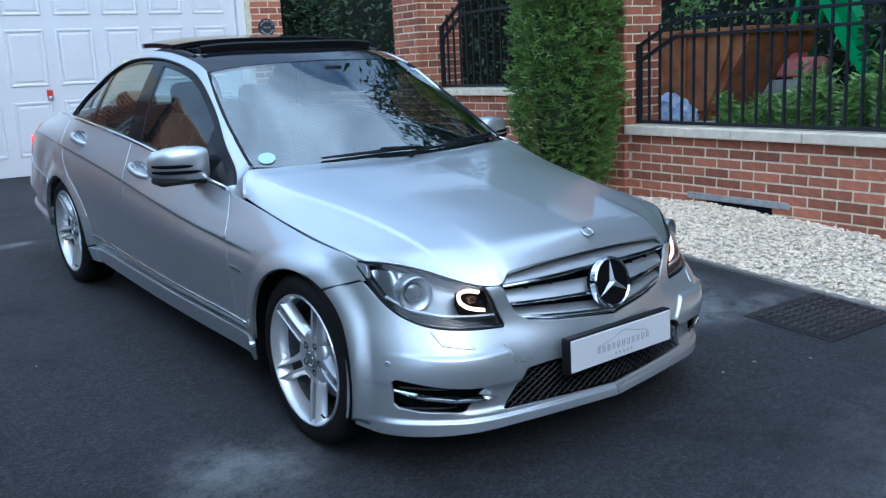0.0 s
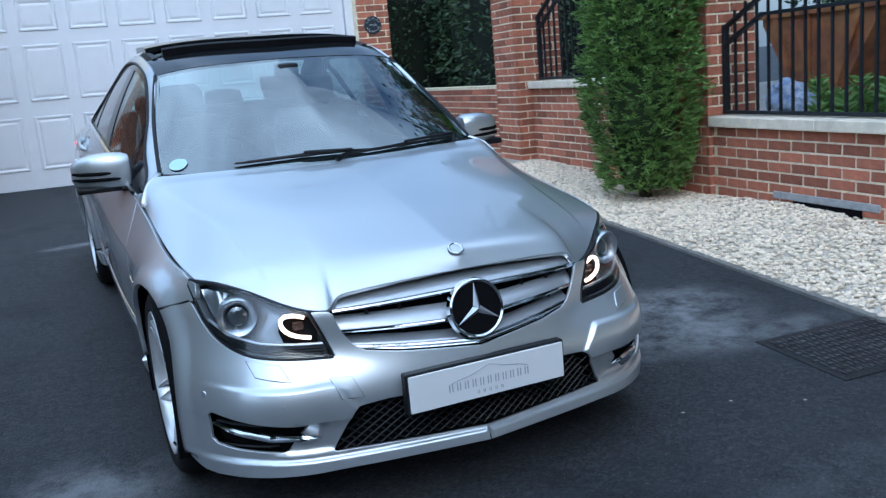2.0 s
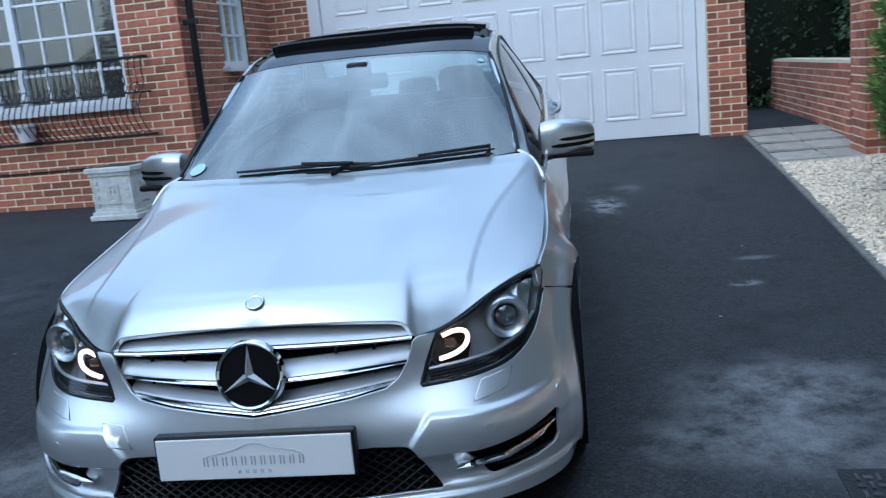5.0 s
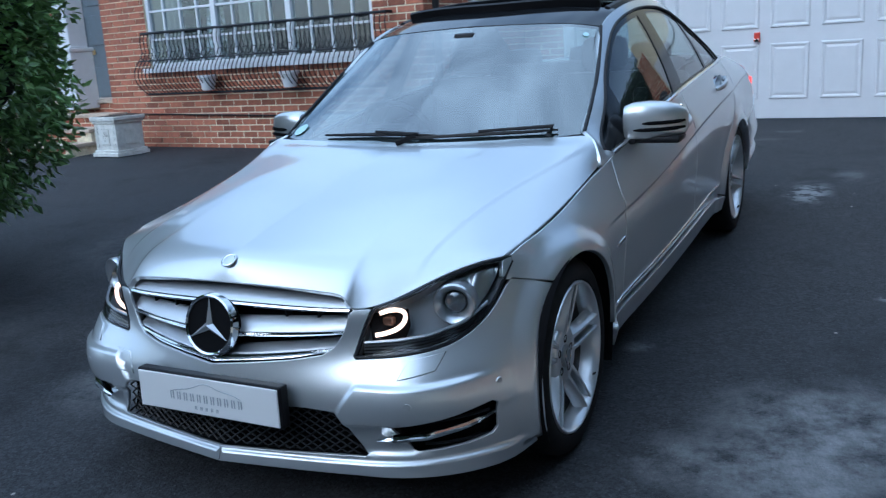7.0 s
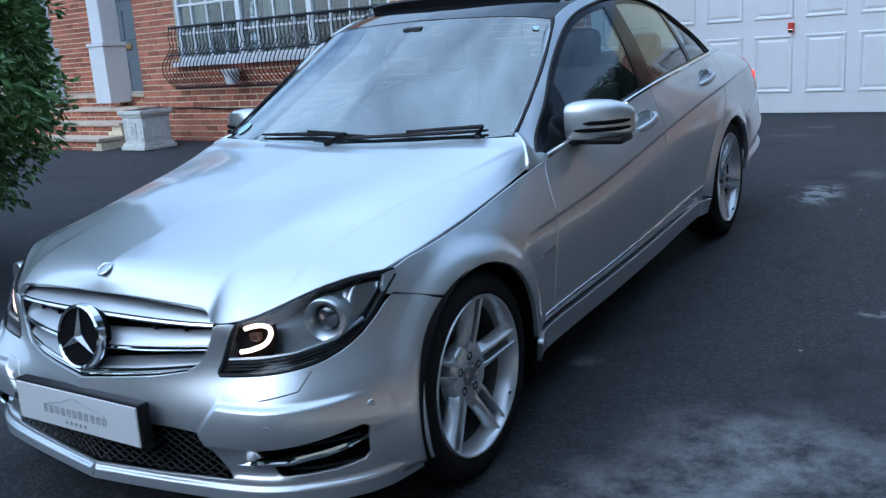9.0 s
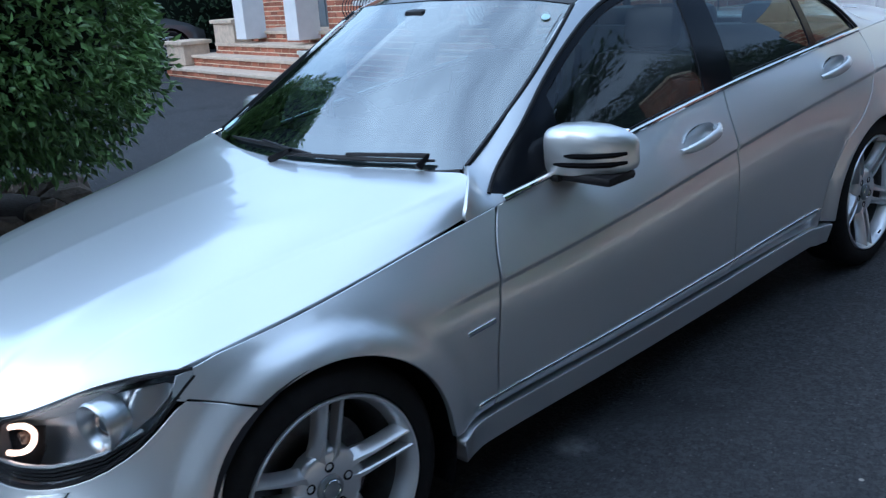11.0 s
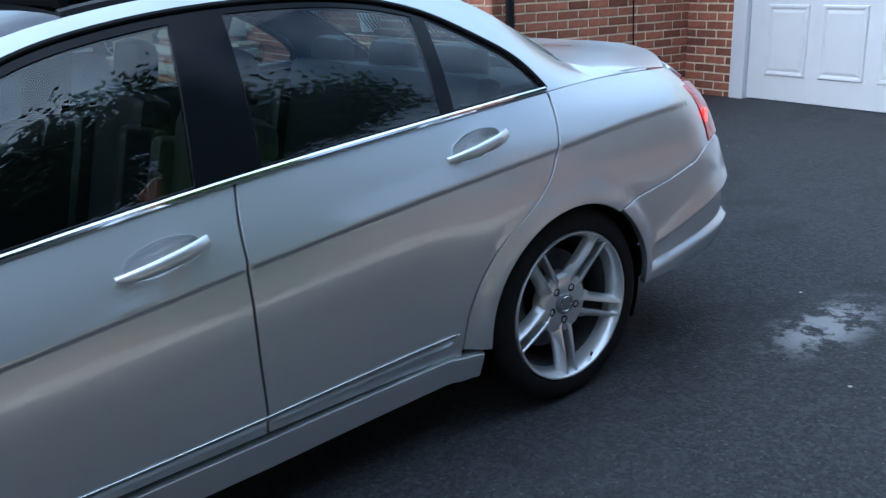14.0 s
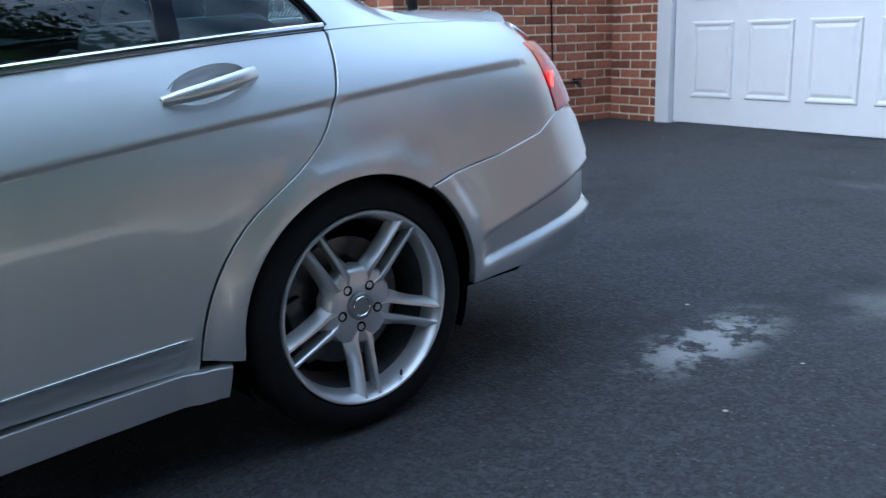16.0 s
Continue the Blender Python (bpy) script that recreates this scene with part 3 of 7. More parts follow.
# ---------------------------------------------------------------- house
HB = 3.86       # front face of the house
HA = -2.95      # its corner towards the garage
H_TOP = 3.2
WIN = (-7.15, -3.6, 1.22, 2.6)   # big window opening
bm = bmesh.new()
add_box(bm, -8.0, WIN[0], HB + 0.008, HB + 0.3, -0.3, H_TOP)
add_box(bm, WIN[1], HA - 0.008, HB + 0.008, HB + 0.3, -0.3, H_TOP)
add_box(bm, WIN[0], WIN[1], HB + 0.008, HB + 0.3, -0.3, WIN[2])
add_box(bm, WIN[0], WIN[1], HB + 0.008, HB + 0.3, WIN[3], H_TOP)
house = wall_core("wall_house_front", bm, "red brick house front wall with pale joints")
SW = (4.75, 5.40, 1.50, 2.5)     # small side window
bm = bmesh.new()
add_box(bm, HA - 0.3, HA - 0.008, HB + 0.3, SW[0], -0.3, H_TOP)
add_box(bm, HA - 0.3, HA - 0.008, SW[1], GB - 0.1, -0.3, H_TOP)
add_box(bm, HA - 0.3, HA - 0.008, SW[0], SW[1], -0.3, SW[2])
add_box(bm, HA - 0.3, HA - 0.008, SW[0], SW[1], SW[3], H_TOP)
house_side = wall_core("wall_house_side", bm, "red brick side wall between house front and garage")
# the room's dimness is put into this wall's dark colour
back_room = part("wall_room_back", box(-8.0, HA - 0.3, HB + 2.2, HB + 2.3, 0, H_TOP), material("unlit_room_wall", (0.035, 0.033, 0.03), rough=0.9, vary=0.2, scale=2))
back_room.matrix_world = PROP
tagged(back_room, "inner room wall, coloured dark to stand for the unlit room", "wall", kind="structure")


def window(name, a0, a1, z0, z1, matrix, cols, rows, mullions, label):
    """White painted casement window in an opening of the x-z plane; the face looks to -y."""
    w = empty(name, matrix, label, "window")
    w["kind"] = "structure"
    d = 0.055
    part("window_frame", box(a0, a1, -0.03, 0.05, z0, z0 + d, 0.006), WHITE, w)
    part("window_frame", box(a0, a1, -0.03, 0.05, z1 - d, z1, 0.006), WHITE, w)
    part("window_frame", box(a0, a0 + d, -0.03, 0.05, z0 + d, z1 - d, 0.006), WHITE, w)
    part("window_frame", box(a1 - d, a1, -0.03, 0.05, z0 + d, z1 - d, 0.006), WHITE, w)
    width = (a1 - a0) / mullions
    for m in range(mullions):
        x0, x1 = a0 + m * width, a0 + (m + 1) * width
        if m:
            part("mullion", box(x0 - 0.04, x0 + 0.04, -0.035, 0.05, z0 + d, z1 - d, 0.006), WHITE, w)
        for i in range(1, cols):
            x = x0 + (x1 - x0) * i / cols
            part("glazing_bar", box(x - 0.013, x + 0.013, -0.015, 0.03, z0 + d, z1 - d, 0.003), WHITE, w)
        for j in range(1, rows):
            z = z0 + (z1 - z0) * j / rows
            part("glazing_bar", box(x0 + 0.04, x1 - 0.04, -0.018, 0.028, z - 0.013, z + 0.013, 0.003), WHITE, w)
    p = part("pane", box(a0 + d, a1 - d, 0.004, 0.008, z0 + d, z1 - d), WINDOW_GLASS, w)
    p.visible_shadow = False
    part("window_sill", box(a0 - 0.06, a1 + 0.06, -0.14, 0.0, z0 - 0.06, z0, 0.008), WHITE, w)
    return w


WINDOW_GLASS = glass_material("window_glass", (0.75, 0.8, 0.8), see=0.92)
window("window_1", WIN[0], WIN[1], WIN[2], WIN[3], PROP @ Matrix.Translation((0, HB + 0.06, 0)), 4, 4, 3, "white multi-paned bay window with glazing bars")


def curtain(a0, a1, seed):
    """A pale curtain hanging in soft folds behind the panes."""
    c = bmesh.new()
    xs = np.linspace(a0, a1, 40)
    lo = [c.verts.new((x, HB + 0.24 + 0.025 * math.sin(x * 60 + seed) + 0.01 * math.sin(x * 23), WIN[2] + 0.02)) for x in xs]
    hi = [c.verts.new((x, HB + 0.24 + 0.018 * math.sin(x * 60 + seed), WIN[3])) for x in xs]
    for i in range(len(xs) - 1):
        c.faces.new((lo[i], lo[i + 1], hi[i + 1], hi[i]))
    ob = part("curtain", c, CURTAIN, None, smooth=True)
    ob.modifiers.new("cloth", "SOLIDIFY").thickness = 0.004
    ob.matrix_world = PROP
    tagged(ob, "pale folded curtain behind the window panes", "curtain", "curtains of the big window")


CURTAIN = material("curtain_cloth", (0.55, 0.55, 0.50), rough=0.9, vary=0.06, scale=20)
curtain(-7.08, -6.75, 1.0)
curtain(-5.75, -5.30, 2.0)
window("window_2", SW[0], SW[1], SW[2], SW[3], PROP @ Matrix.Translation((HA - 0.06, 0, 0)) @ Matrix.Rotation(math.pi / 2, 4, "Z"), 3, 3, 1, "small white window with glazing bars")


def window_guard():
    """Bellied wrought iron guard below the big window."""
    g = empty("window_guard", PROP, "bellied black wrought iron window guard", "window guard")
    a0, a1 = -7.14, -3.35
    profile = lambda s: 0.10 + 0.20 * math.sin(math.pi * min(1, s * 1.5)) ** 1.0 * (1 - 0.35 * s) if s < 0.667 else 0.10 + 0.03 * math.sin((s - 0.667) * 9.4)
    z0, z1 = 0.90, 1.645
    for s, rad in ((0.0, 0.014), (0.55, 0.010), (1.0, 0.017)):
        y = HB - profile(s)
        z = z0 + (z1 - z0) * s
        part("rail", tube([(a0, HB, z), (a0, y, z), (a1, y, z), (a1, HB, z)], rad, 6), IRON, g)
    n = 56
    for i in range(n + 1):
        a = a0 + (a1 - a0) * i / n
        pts = [(a, HB - profile(s), z0 + (z1 - z0) * s) for s in np.linspace(0, 1, 11)]
        pts = [(a, HB, z0)] + pts
        part("bar", tube(pts, 0.006, 5), IRON, g)
        if i % 2 == 0 and i < n:
            c = a + (a1 - a0) / n
            zz = z0 + (z1 - z0) * 0.62
            ring = [(c + 0.045 * math.cos(t), HB - profile(0.6) - 0.005, zz + 0.045 * math.sin(t)) for t in np.linspace(0, 2 * math.pi, 13)]
            part("scroll", tube(ring, 0.005, 5), IRON, g)
    return g


window_guard()
for a in (-6.0, -4.7):
    pot = empty("window_pot", PROP @ Matrix.Translation((a, HB - 0.14, 0.925)), "white plant pot behind the window guard", "plant pot", "pots behind the window guard")
    bm = bmesh.new()
    add_lathe(bm, [(0.0, 0.0), (0.07, 0.0), (0.10, 0.14), (0.115, 0.15), (0.115, 0.18), (0.10, 0.18), (0.09, 0.16), (0.0, 0.15)], 20, "Z")
    part("bowl", bm, WHITE, pot, smooth=True)

pipe = empty("downpipe", PROP, "black cast iron rainwater downpipe on the brick wall", "downpipe")
pz = prop_ground(HA, HB) + 0.02
part("pipe", tube([(HA + 0.07, HB + 0.12, 3.1), (HA + 0.07, HB + 0.12, pz + 0.12), (HA + 0.10, HB + 0.06, pz)], 0.036, 12), BLACK, pipe)
for z in (0.75, 1.9):
    part("bracket", box(HA + 0.0, HA + 0.12, HB + 0.07, HB + 0.17, z, z + 0.05, 0.004), BLACK, pipe)
cable = part("wall_cable", tube([(HA + 0.012, 5.35, 3.0), (HA + 0.012, 5.36, 1.2), (HA + 0.02, 5.37, 0.65), (HA + 0.012, 5.0, 0.60)], 0.008, 6), BLACK)
cable.matrix_world = PROP
tagged(cable, "thin black cable running down the brick wall", "cable")
cable = part("wall_cable", tube([(-7.9, HB - 0.012, 0.66), (-5.0, HB - 0.014, 0.60), (HA - 0.05, HB - 0.012, 0.62)], 0.009, 6), BLACK)
cable.matrix_world = PROP
tagged(cable, "thin black cable along the house wall", "cable")


def planter(a, b, turn=0.0, label="ornate white cast stone planter on the drive"):
    """Square moulded planter: foot, waisted body with relief panels, rim and soil."""
    p = empty("planter", PROP @ Matrix.Translation((a, b, prop_ground(a, b))) @ Matrix.Rotation(turn, 4, "Z") @ Matrix.Diagonal((0.80, 0.80, 1.08, 1)), label, "planter", "planters by the house")
    bm = bmesh.new()
    for s, z0, z1 in ((0.30, 0.0, 0.045), (0.275, 0.045, 0.075), (0.25, 0.075, 0.37), (0.27, 0.37, 0.40), (0.29, 0.40, 0.445)):
        add_box(bm, -s, s, -s, s, z0, z1, 0.008)
    part("body", bm, PLANTER_WHITE, p)
    for k in range(4):
        m = Matrix.Rotation(k * math.pi / 2, 4, "Z")
        for t in np.linspace(0, 2 * math.pi, 9)[:-1]:
            bm = bmesh.new()
            add_box(bm, -0.018, 0.018, -0.264, -0.248, -0.055, 0.055, 0.008, Matrix.Translation((0.07 * math.cos(t), 0, 0.22 + 0.07 * math.sin(t))) @ Matrix.Rotation(t, 4, "Y"))
            part("relief_petal", bm, PLANTER_WHITE, p, matrix=m)
        for s in (-1, 1):
            for h in (0.13, 0.2, 0.27, 0.32):
                part("relief_block", box(s * 0.19 - 0.025, s * 0.19 + 0.025, -0.262, -0.248, h - 0.02, h + 0.02, 0.008), PLANTER_WHITE, p, matrix=m)
    part("soil", box(-0.25, 0.25, -0.25, 0.25, 0.40, 0.447), material("soil", (0.05, 0.04, 0.03), rough=1.0, vary=0.4, scale=40, bump=1.0), p)


PLANTER_WHITE = material("planter_white", (0.74, 0.74, 0.70), rough=0.8, vary=0.12, scale=15, bump=0.3, bump_scale=70, stain=0.4, stain_scale=6, stain_color=(0.35, 0.34, 0.30))
planter(-3.40, 3.20)
planter(-7.15, 3.25)

tap = empty("wall_tap", PROP @ Matrix.Translation((HA, 5.62, 0.62)), "small dark metal tap and pipe on the brick wall", "tap")
part("body", tube([(0.0, 0, 0), (0.07, 0, 0.0), (0.09, 0, -0.04)], [0.016, 0.016, 0.012], 10), CAST_IRON, tap, smooth=True)
part("lever", box(0.035, 0.065, -0.05, 0.05, 0.02, 0.034, 0.005), CAST_IRON, tap)
part("supply_pipe", tube([(0.02, 0, 0.0), (0.02, -0.5, -0.02), (0.02, -0.62, -0.3)], 0.009, 8), CAST_IRON, tap, smooth=True)

# front door, columns and steps
PORCH = material("porch_white", (0.74, 0.75, 0.77), rough=0.5, vary=0.05, scale=6)


def column(a, b, z0):
    c = empty("porch_column", PROP @ Matrix.Translation((a, b, z0)), "white square porch column on a plinth", "column", "columns of the porch")
    part("plinth", box(-0.175, 0.175, -0.175, 0.175, 0.0, 0.75, 0.01), PORCH, c)
    part("plinth_cap", box(-0.19, 0.19, -0.19, 0.19, 0.75, 0.80, 0.01), PORCH, c)
    part("shaft", box(-0.14, 0.14, -0.14, 0.14, 0.80, 2.6, 0.02), PORCH, c)


porch_z = prop_ground(-9.0, 4.2) + 0.50
for a in (-8.52, -10.2):
    column(a, 3.75, porch_z)
porch_wall = wall_core("wall_porch", box(-12.3, -8.0, 4.65, 4.9, -0.2, 3.2), "red brick wall of the entrance porch")
front_door = empty("door_1", PROP, "grey panelled front door with a brass letter plate", "door")
front_door["kind"] = "structure"
DOOR_GREY = material("door_grey", (0.13, 0.16, 0.19), rough=0.4, vary=0.08, scale=10)
part("door_leaf", box(-9.75, -8.85, 4.58, 4.64, porch_z + 0.01, porch_z + 2.0, 0.006), DOOR_GREY, front_door)
for x in (-9.6, -9.2):
    for z in (0.12, 0.85, 1.4):
        part("panel", box(x - 0.02, x + 0.30, 4.565, 4.58, porch_z + z, porch_z + z + 0.42, 0.01), DOOR_GREY, front_door)
part("letter_plate", box(-9.45, -9.15, 4.555, 4.566, porch_z + 0.72, porch_z + 0.79, 0.004), material("brass", (0.65, 0.48, 0.22), rough=0.3, metal=1.0), front_door)
part("door_frame", box(-9.90, -9.76, 4.54, 4.65, porch_z, porch_z + 2.1, 0.006), PORCH, front_door)
part("door_frame", box(-8.84, -8.70, 4.54, 4.65, porch_z, porch_z + 2.1, 0.006), PORCH, front_door)
STEP_STONE = material("step_stone", (0.56, 0.46, 0.36), rough=0.85, vary=0.2, scale=10, bump=0.3, bump_scale=80)
steps = empty("entrance_steps", PROP, "brick entrance steps with sandstone treads", "steps")
for i in range(4):
    b0 = 2.95 + i * 0.32
    z0 = prop_ground(-9.5, 3.2) - 0.02
    zt = z0 + 0.165 * (i + 1)
    r = part("riser", box(-11.9 + 0.35 * i, -7.75, b0 + 0.012, 4.66, zt - 0.19, zt - 0.045), MORTAR, steps)
    for k in range(20):
        x0 = -11.9 + 0.35 * i + k * 0.225
        if x0 + 0.21 < -7.75:
            ob = new("brick", brick_of(BL))
            ob.parent = r
            ob.matrix_basis = Matrix.Translation((x0 + 0.003, b0 + 0.006, zt - 0.113))
            ob = new("brick", brick_of(BL))
            ob.parent = r
            ob.matrix_basis = Matrix.Translation((x0 - 0.09, b0 + 0.006, zt - 0.186))
    part("tread", box(-11.93 + 0.35 * i, -7.73, b0 - 0.025, 4.66, zt - 0.045, zt, 0.006), STEP_STONE, steps)
for i, (a, h) in enumerate(((-11.9, 0.42), (-11.0, 0.62))):
    pl = empty("step_plinth", PROP @ Matrix.Translation((a, 3.35 + 0.5 * i, prop_ground(-11, 3.4) + 0.14 + 0.1 * i)), "weathered stone plinth block beside the steps", "plinth", "plinths beside the steps")
    part("block", box(-0.35, 0.42, -0.22, 0.22, 0.0, h - 0.1, 0.01), STEP_STONE, pl)
    part("cap", box(-0.39, 0.46, -0.26, 0.26, h - 0.1, h - 0.04, 0.008), STEP_STONE, pl)


# ---------------------------------------------------------------- plants
def leaf_cloud(points, normals, length, width, spread, seed, droop=0.0):
    """One small folded blade at each point, turned out along its normal with some scatter."""
    r = np.random.default_rng(seed)
    n = len(points)
    d = normals + r.normal(0, spread, (n, 3))
    d[:, 2] -= droop
    d /= np.linalg.norm(d, axis=1)[:, None]
    side = np.cross(d, r.normal(0, 1, (n, 3)))
    side /= np.linalg.norm(side, axis=1)[:, None] + 1e-9
    up = np.cross(side, d)
    L = length * r.uniform(0.6, 1.3, (n, 1))
    W = width * r.uniform(0.7, 1.2, (n, 1))
    tip = points + d * L
    mid = points + d * L * 0.5
    verts = np.stack([points, mid + side * W * 0.5 + up * W * 0.18, tip, mid - side * W * 0.5 + up * W * 0.18], 1).reshape(-1, 3)
    k = np.arange(n) * 4
    faces = np.concatenate([np.stack([k, k + 1, k + 2], 1), np.stack([k, k + 2, k + 3], 1)])
    return verts, faces


def lumpy(points, amount, scale, seed):
    return np.array([1 + amount * noise.noise(Vector(p) * scale + Vector((seed, seed, seed))) for p in points])


def shell(count, radii, power, seed, low=-1.0):
    """Points and normals on a rounded block."""
    r = np.random.default_rng(seed)
    d = r.normal(0, 1, (count, 3))
    d /= np.linalg.norm(d, axis=1)[:, None]
    d = d[d[:, 2] > low]
    k = (np.abs(d) ** power).sum(1) ** (-1.0 / power)
    p = d * k[:, None]
    nrm = np.sign(p) * np.abs(p) ** (power - 1)
    p = p * np.array(radii)
    nrm = nrm / np.array(radii)
    nrm /= np.linalg.norm(nrm, axis=1)[:, None]
    return p, nrm


def topiary():
    t = empty("topiary_bush", PROP @ Matrix.Translation((3.05, 1.42, prop_ground(3.0, 1.4) + 0.05)), "clipped bright green conical yew bush in gravel", "bush")
    h = 2.9
    r = np.random.default_rng(5)
    sprays, each = 7600, 13
    z = r.uniform(0.0, 1.0, sprays) ** 0.85
    ang = r.uniform(0, 2 * math.pi, sprays)
    rad = 0.455 * np.minimum(1.0, 0.62 + 1.6 * z) * (1.0 - 0.42 * z ** 1.6)
    p = np.stack([rad * np.cos(ang), rad * np.sin(ang), z * h + 0.05], 1)
    lump = np.array([1 + 0.10 * noise.noise(Vector(q) * 3.0) + 0.22 * noise.noise(Vector((q[0] * 5, q[1] * 5, q[2] * 12))) for q in p])
    p[:, :2] *= (lump * r.uniform(0.84, 1.03, sprays))[:, None]
    # each spray: needles fanned along a short twig that points out and a little up
    out = np.stack([np.cos(ang), np.sin(ang), r.normal(0.30, 0.25, sprays)], 1) + r.normal(0, 0.32, (sprays, 3))
    out /= np.linalg.norm(out, axis=1)[:, None]
    k = np.tile(np.linspace(0, 1, each), sprays)
    base, way = np.repeat(p, each, 0), np.repeat(out, each, 0)
    fan = np.cross(way, np.array([0, 0, 1.0])) * np.where(np.arange(len(k)) % 2, 1, -1)[:, None]
    v, f = leaf_cloud(base + way * (0.075 * k - 0.03)[:, None], way + fan * (1.1 - 0.8 * k)[:, None] + np.array([0, 0, 0.1]), 0.040, 0.0105, 0.22, 6)
    mesh_object("crown", v, f, YEW, t, smooth=False)
    # solid core, coloured dark for the shade between the sprays
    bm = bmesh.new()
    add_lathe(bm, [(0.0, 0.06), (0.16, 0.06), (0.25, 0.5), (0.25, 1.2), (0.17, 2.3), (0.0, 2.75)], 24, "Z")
    part("inner_core", bm, material("yew_core_shade", (0.03, 0.05, 0.016), rough=1.0), t)
    part("trunk", tube([(0, 0, -0.06), (0, 0, 0.3)], 0.05, 8), BARK, t)


topiary()


def hedge(name, place, radii, count, seed, mat, label, category="hedge", leaf=(0.075, 0.034), power=3.0, matrix=None, low=-0.95):
    t = empty(name, (matrix or PROP) @ Matrix.Translation(place), label, category)
    p, n = shell(count, radii, power, seed, low)
    f = np.array([1 + 0.16 * noise.noise(Vector(q) * 1.1 + Vector((seed, 0, 0))) + 0.10 * noise.noise(Vector(q) * 4.0) for q in p])
    r = np.random.default_rng(seed + 1)
    p = p * (f * r.uniform(0.86, 1.03, len(p)))[:, None]
    v, fc = leaf_cloud(p, n, leaf[0], leaf[1], 0.75, seed + 2, 0.15)
    mesh_object("crown", v, fc, mat, t, smooth=False)
    # dark solid inside the leaves gives the crown its shaded depth
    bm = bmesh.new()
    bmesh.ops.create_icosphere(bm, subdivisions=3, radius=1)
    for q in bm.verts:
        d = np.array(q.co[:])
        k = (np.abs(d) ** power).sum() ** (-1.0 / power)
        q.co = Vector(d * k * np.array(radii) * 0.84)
    part("inner_core", bm, CORE_SHADE, t)
    part("trunk", tube([(0, 0, -radii[2] - 0.25), (0, 0, 0)], 0.07, 8), BARK, t)
    return t


# near-black green: the shade inside a hedge, put into the core's colour
CORE_SHADE = material("hedge_core_shade", (0.008, 0.013, 0.006), rough=1.0)
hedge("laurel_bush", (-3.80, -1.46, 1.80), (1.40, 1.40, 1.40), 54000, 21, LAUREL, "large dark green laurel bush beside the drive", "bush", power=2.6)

hedge("dark_hedge", (3.9, 10.2, 2.2), (2.2, 1.0, 2.4), 14000, 31, TREE_LEAF, "tall dark green hedge at the end of the passage", leaf=(0.10, 0.045))
hedge("dark_hedge", (5.3, 7.4, 2.3), (1.4, 2.2, 2.4), 14000, 33, TREE_LEAF, "tall dark evergreen hedge behind the garden wall", leaf=(0.10, 0.045))
hedge("dark_hedge", (-17.5, 4.5, 2.6), (1.8, 5.0, 3.0), 20000, 35, TREE_LEAF, "tall dark hedge behind the parked grey car", leaf=(0.14, 0.06))
# added hedge row, out of view: keeps low sky off the car's front
for a in (-9.0, -2.0, 5.0):
    hedge("sky_block_hedge", (a, -10.6, 2.2), (3.9, 1.3, 2.5), 12000, int(81 + a), TREE_LEAF, "tall dark green hedge added behind the camera to block low sky", leaf=(0.14, 0.06))
hedge("dark_hedge", (-14.5, 8.5, 2.6), (3.5, 1.6, 3.0), 16000, 37, TREE_LEAF, "tall dark hedge beside the house", leaf=(0.14, 0.06))


def tree(a, b, height, crown, seed, leaves=16000):
    """Tapered trunk, limbs, and a loose crown of broad leaves in clumps."""
    r = np.random.default_rng(seed)
    z0 = prop_ground(a, b)
    t = empty("tree", PROP @ Matrix.Translation((a, b, z0)), "broad-leaved tree with loose dark green crown", "tree", "trees beyond the wall")
    part("trunk", tube([(0, 0, -0.2), (0.05, 0.03, height * 0.3), (0.0, 0.1, height * 0.75)], [0.16, 0.12, 0.05], 10), BARK, t)
    ends = []
    for k in range(9):
        ang = k * 2.4 + seed
        h = height * r.uniform(0.25, 0.6)
        e = Vector((math.cos(ang) * crown * r.uniform(0.6, 0.95), math.sin(ang) * crown * r.uniform(0.6, 0.95), h + height * r.uniform(0.1, 0.38)))
        part("limb", tube([(0, 0.04, h), tuple(Vector((0, 0, h)).lerp(e, 0.5) + Vector((0, 0, 0.2))), tuple(e)], [0.06, 0.04, 0.015], 7), BARK, t)
        ends.append(np.array(e))
    ends.append(np.array([0, 0, height * 0.95]))
    pts = []
    for e in ends:
        for _ in range(9):
            c = e + r.normal(0, 0.42, 3) * crown * 0.42
            n = leaves // (len(ends) * 9)
            pts.append(c + r.normal(0, 1, (n, 3)) * np.array([0.26, 0.26, 0.16]) * crown * 0.5)
    pts = np.concatenate(pts)
    nrm = r.normal(0, 1, pts.shape)
    v, f = leaf_cloud(pts, nrm, 0.15, 0.10, 0.3, seed + 1, 0.5)
    mesh_object("crown", v, f, TREE_LEAF, t, smooth=False)


tree(7.6, -5.4, 8.6, 3.1, 41, 27000)
tree(8.2, -1.2, 9.2, 3.3, 43, 28000)
tree(8.0, 3.2, 8.8, 3.2, 45, 27000)
tree(8.8, -10.0, 9.0, 3.4, 47, 20000)


